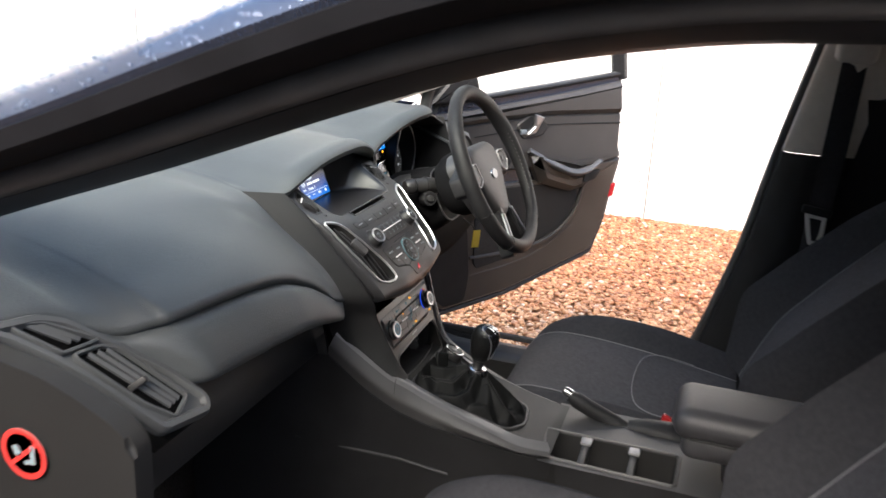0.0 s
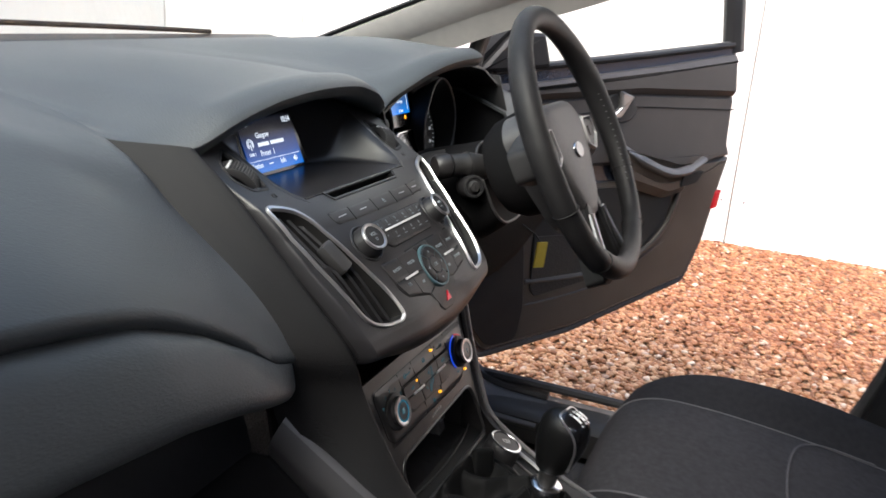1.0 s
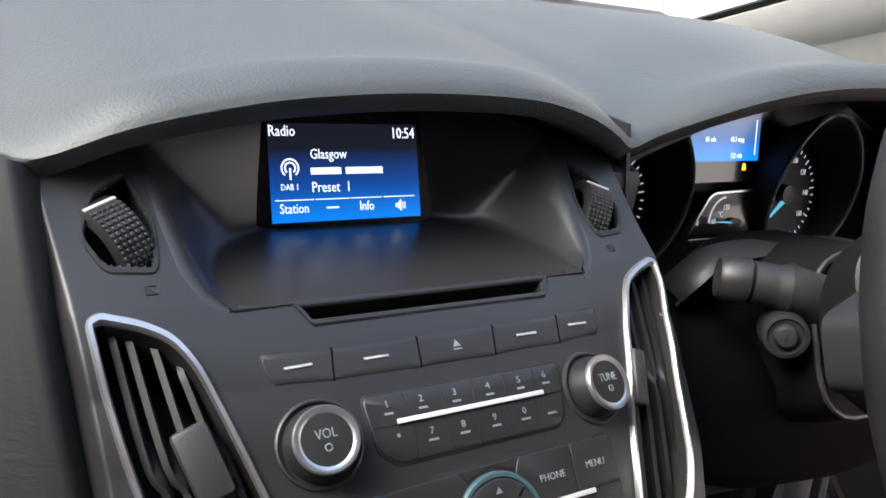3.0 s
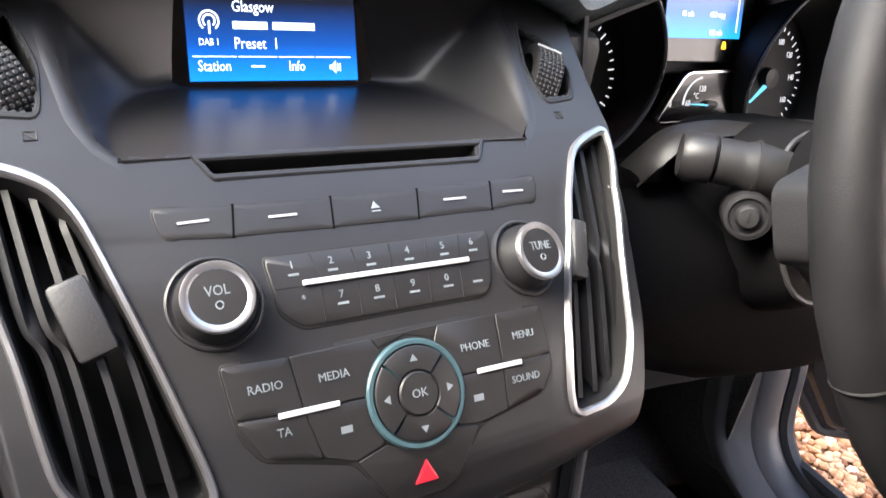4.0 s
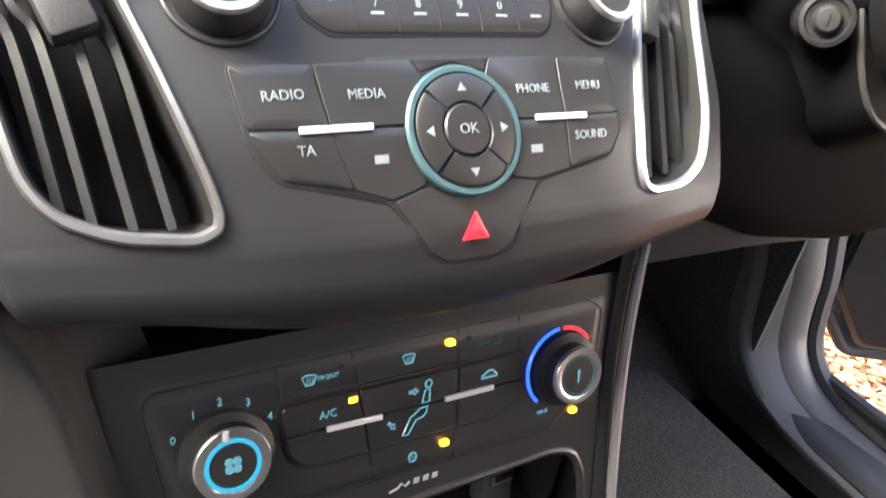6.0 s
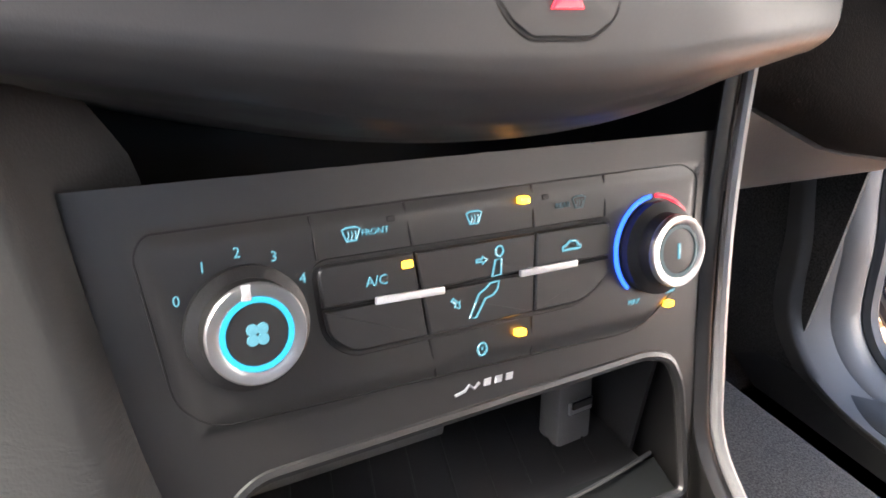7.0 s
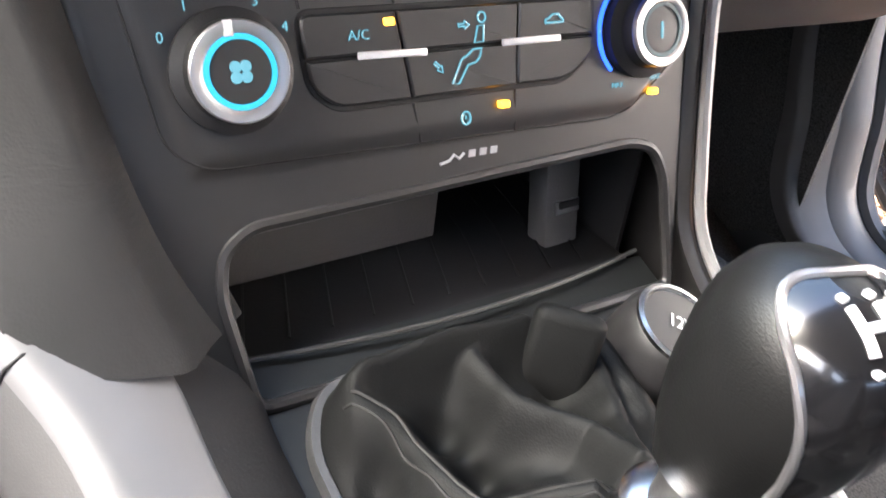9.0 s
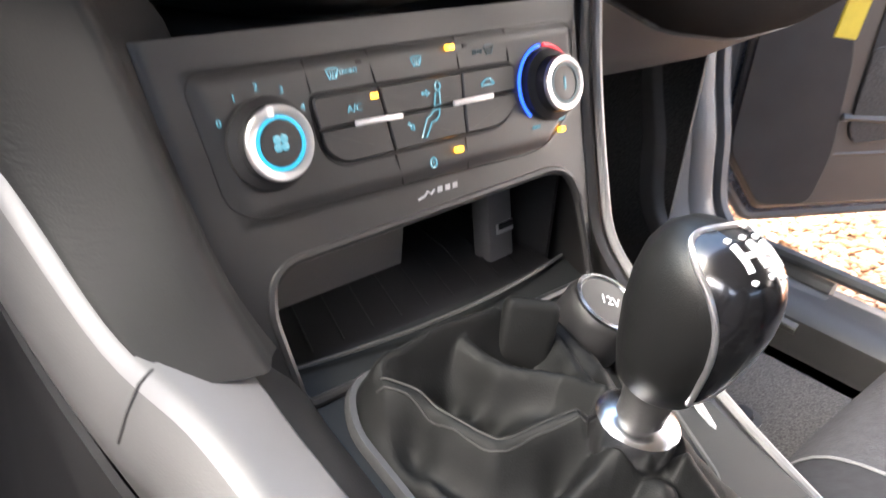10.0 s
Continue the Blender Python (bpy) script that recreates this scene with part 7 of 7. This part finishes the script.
sock = part("power_socket", lathe([(0.0185, -0.006), (0.0185, 0.012), (0.0175, 0.016), (0.0165, 0.0175)], m, 36), BLACK, console, "round 12 volt socket lid with a chrome ring")
part("ring", lathe([(0.0168, 0.016), (0.0168, 0.0185), (0.0150, 0.0188), (0.0144, 0.0175)], m, 36), CHROME, sock)
part("lid", lathe([(0.0146, 0.0165), (0.0140, 0.0178), (0.0, 0.0182)], m, 30), BUTTON, sock)
text("print", "12V", 0.0075, m @ Matrix.Translation((0, 0, 0.0186)) @ pose(0, 0, 0, 0, 0, -36), WHITEMARK, sock, xs=0.85)
# cup holders
def TY(x, y, off=0.0):
    return Vector((x, y, 0.5475 + off))
CUP = rounded([(-0.082, -0.292), (0.002, -0.280), (0.004, -0.492), (-0.086, -0.490)], 0.010, 4)
bm = bmesh.new()
xs, ys = np.linspace(-0.098, 0.098, 50), np.linspace(-0.285, -0.56, 60)
quads(bm, [[TY(x, y) for x in xs] for y in ys], keep=lambda i, j: not inside(CUP, (xs[j] + xs[j + 1]) / 2, (ys[i] + ys[i + 1]) / 2))
bmesh.ops.delete(bm, geom=[v for v in bm.verts if not v.link_faces], context="VERTS")
part("rear_deck", bm, TRIM, console, smooth=60)
part("cup_rim", rim(TY, inset(CUP, -0.004), 0.006, -0.003, 0.003), TRIM, console)
bm = bmesh.new()
vs = quads(bm, [[TY(x, y, 0) for x, y in CUP], [TY(x * 0.98, y, -0.07) for x, y in inset(CUP, 0.004)]], close_u=True)
cap(bm, vs[-1])
part("cup_well", bm, DARK, console, "dark cup holder well")
for y in (-0.348, -0.424):
    part("cup_divider", block(Matrix.Translation((-0.040, y, 0.528)), 0.078, 0.012, 0.030, 0.004), TRIM, console)
    part("cup_clip", block(Matrix.Translation((-0.010, y, 0.546)), 0.020, 0.018, 0.006, 0.002), SILVER, console)

# gaiter and lever
KNOBSKIN = material("knob_leather", (0.006, 0.0062, 0.0062), 0.40, spec=0.28, vary=0.2, scale=60, bump=0.12, bump_scale=2200, bump_kind="cells")
lever = thing("gear_lever", "black gear lever with a leather gaiter and a chrome collar", "gear lever")
RC = Vector((-0.007, -0.156, 0.634))
def rim_reach(ang):
    """How far the frame lies from the lever in a direction."""
    lo, hi = 0.005, 0.14
    for _ in range(22):
        mid = (lo + hi) / 2
        if inside(FR, RC.x + mid * math.cos(ang), RC.y + mid * math.sin(ang)):
            lo = mid
        else:
            hi = mid
    return lo


REACH = [rim_reach(2 * math.pi * k / 180) for k in range(181)]
FOLDS = [  # ridge line, height, width
    ([(-0.0585, -0.079), (-0.0505, -0.092), (-0.0475, -0.109), (-0.0423, -0.1256), (-0.0287, -0.1335), (-0.016, -0.142)], 0.0135, 0.0075),
    ([(-0.058, -0.072), (-0.043, -0.0672), (-0.030, -0.0703), (-0.013, -0.0746), (0.005, -0.076)], 0.0190, 0.0072),
    ([(-0.0163, -0.080), (-0.0147, -0.1004), (-0.0008, -0.119), (0.000, -0.140)], 0.0150, 0.0065),
    ([(0.0256, -0.0917), (0.0183, -0.108), (0.012, -0.1245), (0.006, -0.140)], 0.0100, 0.0065),
    ([(0.034, -0.076), (0.034, -0.110), (0.024, -0.140)], 0.010, 0.008),
    ([(-0.070, -0.118), (-0.064, -0.140), (-0.044, -0.156), (-0.020, -0.160)], 0.0135, 0.0080),
    ([(-0.062, -0.172), (-0.050, -0.190), (-0.026, -0.182)], 0.011, 0.009),
    ([(-0.040, -0.232), (-0.034, -0.206), (-0.018, -0.178)], 0.012, 0.008),
    ([(0.004, -0.238), (0.004, -0.206), (-0.002, -0.176)], 0.012, 0.008),
    ([(0.040, -0.190), (0.022, -0.178), (0.004, -0.166)], 0.011, 0.008),
]
PITS = [(-0.0555, -0.1005, 0.011, 0.0065), (-0.0285, -0.110, 0.012, 0.0085), (-0.031, -0.091, 0.011, 0.0090), (0.003, -0.098, 0.009, 0.006), (0.028, -0.122, 0.007, 0.008), (-0.030, -0.146, 0.008, 0.006), (-0.050, -0.210, 0.008, 0.008), (-0.014, -0.214, 0.008, 0.008)]


def near(poly, x, y):
    best = 1.0
    for (ax_, ay), (bx, by) in zip(poly, poly[1:]):
        dx, dy = bx - ax_, by - ay
        k = max(0.0, min(1.0, ((x - ax_) * dx + (y - ay) * dy) / (dx * dx + dy * dy)))
        best = min(best, math.hypot(x - ax_ - k * dx, y - ay - k * dy))
    return best


def leather(x, y):
    """Height of the gaiter's folded leather."""
    dx, dy = x - RC.x, y - RC.y
    ang = math.atan2(dy, dx) % (2 * math.pi)
    f = ang / (2 * math.pi) * 180
    reach = REACH[int(f)] * (1 - f % 1) + REACH[min(180, int(f) + 1)] * (f % 1)
    t = max(0.0, min(1.0, 1 - (math.hypot(dx, dy) - 0.011) / (reach - 0.011)))
    z = deck(x, y) + (0.626 - deck(x, y)) * t ** 1.6 + 0.007 * math.sin(math.pi * min(1.0, t ** 0.55))
    fade = min(1.0, t / 0.12) * min(1.0, (1 - t) / 0.10)
    add = max([a * math.exp(-(near(p, x, y) / w) ** 2) for p, a, w in FOLDS])
    for px, py, d, w in PITS:
        add -= d * math.exp(-((x - px) ** 2 + (y - py) ** 2) / (w * w))
    v = Vector((x * 70 + 3 * math.sin(y * 55), y * 48, 1.7))
    add += 0.0012 * noise.noise(v) + 0.0005 * (0.5 - abs(noise.noise(v * 1.9)))
    return z + fade * add


rows = []
for t in np.linspace(0, 1, 84):
    row = []
    for k in range(180):
        a, r0 = 2 * math.pi * k / 180, REACH[k] + 0.0015
        r = r0 + (0.011 - r0) * t
        x, y = RC.x + r * math.cos(a), RC.y + r * math.sin(a)
        row.append((x, y, leather(x, y) - (0.004 if t == 0 else 0)))
    rows.append(row)
bm = bmesh.new()
quads(bm, rows, close_u=True)
gaiter_ob = part("gaiter", bm, GAITER, lever, "creased black leather gaiter", smooth=80)
for off in (-0.0016, 0.0016):
    line = smooth_path([(x + off, y + off * 0.6, 0) for x, y in FOLDS[0][0]], 8)
    part("gaiter_seam", tube([(p.x, p.y, leather(p.x, p.y) + 0.0001) for p in line], 0.0005, 5), DARK, gaiter_ob)
tabm = Matrix.Translation((0.012, -0.088, 0.6235)) @ pose(0, 0, 0, 0, 0, -42) @ pose(0, 0, 0, -14, 6, 0)
tab_ob = part("gaiter_tab", block(tabm, 0.024, 0.009, 0.036, 0.0042, 4), GAITER, lever, "folded leather tab")
for dx in (-0.002, 0.003, 0.008):
    part("tab_stitch", block(tabm @ Matrix.Translation((dx, -0.0031, 0.004)), 0.0016, 0.0008, 0.012, 0.0003), TRIM, tab_ob)
ax2 = Vector((0.004, -0.012, 0.09)).normalized()
m = Matrix.Translation(RC) @ ax2.to_track_quat("Z", "Y").to_matrix().to_4x4()
mk = m

part("collar", lathe([(0.0125, -0.012), (0.0150, -0.010), (0.0155, -0.004), (0.0150, 0.003), (0.0125, 0.005)], m, 32), CHROME, lever, "chrome collar")
part("stem", lathe([(0.0085, -0.02), (0.0085, 0.01), (0.0098, 0.020), (0.012, 0.030)], m, 24), STALK, lever)
m = m @ pose(0, 0, 0, 0, 0, -30) @ Matrix.Diagonal((0.90, 0.90, 0.88, 1))
bm = bmesh.new()
rows = []
for h, rx, ry, dy in ((0.020, 0.010, 0.011, 0), (0.024, 0.0145, 0.016, 0), (0.036, 0.0185, 0.0205, -0.001), (0.052, 0.0215, 0.0245, -0.002), (0.066, 0.0225, 0.026, -0.003), (0.076, 0.0215, 0.025, -0.003), (0.084, 0.0185, 0.0215, -0.003), (0.089, 0.0135, 0.016, -0.003), (0.0915, 0.007, 0.008, -0.003), (0.092, 0.001, 0.001, -0.003)):
    rows.append([m @ Vector((rx * math.cos(a), ry * math.sin(a) + dy, h)) for a in np.linspace(0, 2 * math.pi, 32, endpoint=False)])
vs = quads(bm, rows, close_u=True)
cap(bm, vs[0]); cap(bm, vs[-1])
kb = part("gear_knob", bm, KNOBSKIN, lever, "black leather gear knob", smooth=80)
KNOB = ((0.030, 0.0166, 0.0184, -0.0005), (0.036, 0.0185, 0.0205, -0.001), (0.044, 0.0202, 0.0227, -0.0015), (0.052, 0.0215, 0.0245, -0.002), (0.059, 0.0222, 0.0255, -0.0025), (0.066, 0.0225, 0.026, -0.003), (0.071, 0.0222, 0.0257, -0.003), (0.076, 0.0215, 0.025, -0.003), (0.080, 0.0202, 0.0236, -0.003), (0.084, 0.0185, 0.0215, -0.003), (0.087, 0.0160, 0.0188, -0.003), (0.089, 0.0135, 0.016, -0.003), (0.0905, 0.0100, 0.012, -0.003), (0.0918, 0.0055, 0.0065, -0.003))
def knob_point(h, rx, ry, dy, ang, k):
    a = math.radians(-90 + ang)
    return m @ Vector((rx * k * math.cos(a), ry * k * math.sin(a) + dy, h + (k - 1) * 0.02))
def cap_half(h):
    return lerp(h, [0.030, 0.036, 0.05, 0.066, 0.076, 0.084, 0.089, 0.092], [14, 24, 30, 40, 50, 68, 96, 130])
half = [sum(cap_half(kp[0] + d) for d in np.linspace(-0.006, 0.006, 9)) / 9 for kp in KNOB]
rows = [[knob_point(*kp, a * w, 1.025) for a in np.linspace(-1, 1, 15)] for kp, w in zip(KNOB, half)]
part("knob_cap", solid(rows, 0.0004), GLOSS, kb, "gloss black shift pattern cap", smooth=70)
loop = [knob_point(*kp, -w, 1.02) for kp, w in zip(KNOB, half)] + [knob_point(*kp, w, 1.02) for kp, w in list(zip(KNOB, half))[::-1]]
part("knob_trim", tube(smooth_path(loop, 3), 0.0011, 8, closed=True), RINGS, kb, "bright line round the knob's cap")
def top_point(u, v, k=1.034):
    """A place on the crown of the cap: u across, v towards the driver's view."""
    px, py = u, -0.0145 + v
    s = min(0.99, math.hypot(px / 0.0225, py / 0.026))
    h = lerp(-s, [-kp[1] / 0.0225 for kp in KNOB[5:]], [kp[0] for kp in KNOB[5:]])
    return knob_point(h, 0.0225 * s, 0.026 * s, -0.003, math.degrees(math.atan2(py / 0.026, px / 0.0225)) + 90, k)
for u in (-0.0065, 0.0, 0.0065):
    part("shift_mark", tube([top_point(u, v + 0.003) for v in np.linspace(-0.0048, 0.0048, 7)], 0.0011, 6), WHITEMARK, kb)
    for v in (-0.0072, 0.0072):
        part("shift_digit", block(Matrix.Translation(top_point(u, v + 0.003, 1.036)), 0.0018, 0.0018, 0.0012, 0.0003), WHITEMARK, kb)
part("shift_mark", tube([top_point(u, 0.003) for u in np.linspace(-0.0065, 0.0065, 9)], 0.0011, 6), WHITEMARK, kb)

# handbrake, buckle, armrest
brake = thing("handbrake", "black handbrake lever with a chrome button, lowered beside the armrest", "handbrake")
pts2 = smooth_path([(0.068, -0.302, 0.581), (0.069, -0.34, 0.563), (0.070, -0.395, 0.540), (0.070, -0.44, 0.520)], 5)
part("grip", tube(pts2, [0.011] * 2 + [0.014] * 8 + [0.013] * (len(pts2) - 10), 14), LEATHER, brake)
part("release_button", tube([(0.068, -0.306, 0.583), (0.068, -0.296, 0.5875), (0.068, -0.291, 0.590)], [0.008, 0.0078, 0.006], 14), CHROME, brake, "chrome release button")
part("sleeve", tube([(0.070, -0.405, 0.540), (0.070, -0.435, 0.542), (0.071, -0.47, 0.540), (0.071, -0.52, 0.532)], [0.0155, 0.021, 0.025, 0.026], 16), LEATHER, brake, "leather sleeve")
buckle = tagged(part("belt_buckle", block(Matrix.Translation((0.118, -0.475, 0.520)) @ pose(0, 0, 0, 25, 0, 0), 0.018, 0.030, 0.060, 0.005), BLACK), "black seat belt buckle with a red button", "seat belt buckle")
# unlit plastic button, given slight emission to lift the red
part("release", block(Matrix.Translation((0.1185, -0.464, 0.5455)) @ pose(0, 0, 0, 25, 0, 0), 0.014, 0.018, 0.012, 0.003), glow("buckle_red_glow", (0.45, 0.03, 0.03), 0.1), buckle, "red release button")
rest = thing("armrest", "padded black leather armrest on the centre console", "armrest")
def cushion(x0, x1, y0, y1, z0, z1, r):
    bm = block(Matrix.Translation(((x0 + x1) / 2, (y0 + y1) / 2, (z0 + z1) / 2)), x1 - x0, y1 - y0, z1 - z0, r, 5)
    return bm
part("pad", cushion(-0.062, 0.066, -0.80, -0.474, 0.606, 0.658, 0.0255), ARMTRIM, rest, smooth=80)
part("base", cushion(-0.056, 0.060, -0.80, -0.490, 0.576, 0.622, 0.018), ARMTRIM, rest)
part("seam", tube([(-0.0600, y, 0.6170) for y in np.linspace(-0.78, -0.50, 8)], 0.0022, 6), DARK, rest)
part("pedestal", cushion(-0.055, 0.060, -0.82, -0.555, 0.44, 0.60, 0.02), BLACK, rest)

# ---- seats ----
def seat(cx, y0, z0, lean, name, label):
    st = thing(name, label, "car seat", "front seats")
    # cushion: rows from the nose to the back
    rows, crows = [], []
    for y, zc_, bol, w in ((-0.118, 0.425, 0.0, 0.205), (-0.122, 0.452, 0.002, 0.222), (-0.145, 0.482, 0.006, 0.232), (-0.19, 0.497, 0.016, 0.240), (-0.26, 0.497, 0.030, 0.245), (-0.34, 0.490, 0.038, 0.247), (-0.42, 0.480, 0.040, 0.247), (-0.50, 0.468, 0.036, 0.245), (-0.58, 0.455, 0.030, 0.242)):
        zc_ += z0
        row = [(cx - w, y + y0, zc_ - 0.13)]
        for x in np.linspace(-1, 1, 25):
            e = abs(x)
            z = zc_ + bol * max(0, min(1, (e - 0.58) / 0.22)) ** 1.5 - 0.055 * max(0, (e - 0.86) / 0.14) ** 2
            yy = y + (-0.022 * e ** 4 if y > -0.2 else 0)
            row.append((cx + w * x, yy + y0, z))
        row.append((cx + w, y + y0, zc_ - 0.13))
        rows.append(row)
    rows = [[(p[0], p[1] - 0.012, p[2] - 0.14) for p in rows[0]]] + rows
    fine_rows = [smooth_path([r[k] for r in rows], 4) for k in range(len(rows[0]))]
    def sub(k0, k1):
        return [[tuple(fine_rows[k][i]) for k in range(k0, k1 + 1)] for i in range(len(fine_rows[0]))]
    part("cushion_centre", solid(sub(6, 20), 0.01), FABRIC, st, "charcoal woven seat centre", smooth=70)
    for k0, k1 in ((0, 6), (20, 26)):
        part("cushion_bolster", solid(sub(k0, k1), 0.01), FABRIC2, st, "smooth black side bolster", smooth=70)
    for k in (6, 20):
        part("seam", tube([p + Vector((0, 0, 0.0008)) for p in fine_rows[k][6:]], 0.0013, 5), STITCH, st)
    fc = [(-0.13, -0.40), (-0.135, -0.33), (-0.10, -0.295), (0.0, -0.285), (0.10, -0.295), (0.135, -0.33), (0.13, -0.40)]
    part("panel_seam", tube(smooth_path([(cx + x, y + y0 - 0.09, z0 + 0.4905 - (-y - 0.285) * 0.10) for x, y in fc], 4), 0.0012, 5), STITCH, st, "pale grey stitching")
    # backrest
    brows = []
    for t in np.linspace(0, 1, 13):
        z = 0.47 + 0.58 * t
        y = lerp(z, [0.47, 0.60, 0.70, 0.80, 0.90, 1.05], [-0.585, -0.625, -0.690, -0.765, -0.850, -0.965])
        y -= lean * t
        z += z0
        w = lerp(t, [0, 0.3, 0.7, 0.9, 1], [0.235, 0.245, 0.232, 0.20, 0.16])
        bol = lerp(t, [0, 0.25, 0.6, 1], [0.034, 0.082, 0.066, 0.014])
        row = [(cx - w * 0.98, y + y0 - 0.11, z - 0.03)]
        for x in np.linspace(-1, 1, 25):
            e = abs(x)
            f = bol * max(0, min(1, (e - 0.55) / 0.25)) ** 1.5 - 0.06 * max(0, (e - 0.84) / 0.16) ** 2
            row.append((cx + w * x, y + y0 + f, z + 0.3 * f))
        row.append((cx + w * 0.98, y + y0 - 0.11, z - 0.03))
        brows.append(row)
    brows.append([(p[0] * 0.96 + cx * 0.04, p[1] - 0.035, p[2] + 0.022) for p in brows[-1]])
    brows.append([(p[0] * 0.9 + cx * 0.1, p[1] - 0.08, p[2] + 0.005) for p in brows[-1]])
    bf = [smooth_path([r[k] for r in brows], 3) for k in range(len(brows[0]))]
    def bsub(k0, k1):
        return [[tuple(bf[k][i]) for k in range(k0, k1 + 1)] for i in range(len(bf[0]))]
    part("backrest_centre", solid(bsub(6, 20), 0.01), FABRIC, st, smooth=70)
    for k0, k1 in ((0, 6), (20, 26)):
        part("backrest_bolster", solid(bsub(k0, k1), 0.01), FABRIC2, st, "smooth black side bolster", smooth=70)
    for k in (6, 20):
        part("seam", tube([p + Vector((0, 0.0008, 0.0004)) for p in bf[k]], 0.0013, 5), STITCH, st)
    part("backrest_shell", solid([[(cx - 0.22, -0.70 + y0 - (0.34 + lean) * t, 0.46 + 0.56 * t + z0), (cx + 0.22, -0.70 + y0 - (0.34 + lean) * t, 0.46 + 0.56 * t + z0)] for t in (0, 0.5, 1)], 0.02), BLACK, st)
    part("head_restraint", cushion(cx - 0.13, cx + 0.13, -1.09 + y0 - lean, -0.99 + y0 - lean, 1.08 + z0, 1.19 + z0, 0.03), FABRIC2, st)
    part("seat_base", cushion(cx - 0.22, cx + 0.22, -0.56 + y0, -0.17 + y0, 0.285, 0.40, 0.02), BLACK, st)
    for x in (-0.19, 0.19):
        part("seat_rail", block(Matrix.Translation((cx + x, -0.36 + y0, 0.292)), 0.03, 0.48, 0.02, 0.003), SILVER, st)
    return st


seat(0.375, -0.01, 0.0, 0.065, "driver_seat", "charcoal fabric driver's seat with grey stitching")
seat(-0.385, 0.0, 0.035, 0.0, "passenger_seat", "charcoal fabric passenger seat with grey stitching")

# ---- seat belt on the driver's post ----
STEEL = material("brushed_steel", (0.62, 0.62, 0.61), 0.5, metal=0.35, vary=0.06, scale=80)
belt = thing("seat_belt", "black seat belt hanging from the pale door post", "seat belt")
guide = smooth_path([(0.655, -0.715, 1.160), (0.660, -0.715, 1.120), (0.676, -0.712, 0.94), (0.672, -0.705, 0.80), (0.655, -0.70, 0.55), (0.65, -0.70, 0.40)], 5)
part("webbing", solid([[(p.x, p.y - 0.0235, p.z), (p.x - 0.001, p.y, p.z), (p.x, p.y + 0.0235, p.z)] for p in guide], 0.0015), FABRIC2, belt)
part("anchor_cover", cushion(0.635, 0.672, -0.755, -0.675, 1.125, 1.185, 0.016), LIGHTTRIM, belt, "pale belt anchor cover")
part("tongue", rim(lambda x, z, off: Vector((0.655 - off, x, z)), rounded([(-0.720, 0.805), (-0.675, 0.810), (-0.685, 0.765), (-0.692, 0.740), (-0.715, 0.740), (-0.720, 0.770)], 0.005, 3), 0.009, 0.0, 0.003), STEEL, belt, "bright belt tongue")
part("tongue_grip", block(Matrix.Translation((0.654, -0.698, 0.815)) @ pose(0, 0, 0, 8, 0, 0), 0.010, 0.060, 0.018, 0.004), BLACK, belt)

# floor mat with its press stud
mat_ob = tagged(part("floor_mat", block(Matrix.Translation((0.38, 0.06, 0.2975)), 0.44, 0.52, 0.012, 0.005), CARPET), "black ribbed driver's floor mat", "floor mat")
for k in range(13):
    x = 0.185 + 0.0125 * k
    part("mat_rib", tube([(x, -0.16, 0.3035), (x + 0.012, 0.10, 0.3035), (x + 0.022, 0.30, 0.3035)], 0.0028, 6, flat=0.5), CARPET, mat_ob)
part("mat_stud", lathe([(0.020, -0.004), (0.020, 0.003), (0.012, 0.005), (0.010, 0.009), (0.0, 0.010)], Matrix.Translation((0.467, -0.017, 0.304)), 24), BLACK, mat_ob, "round mat fastener")
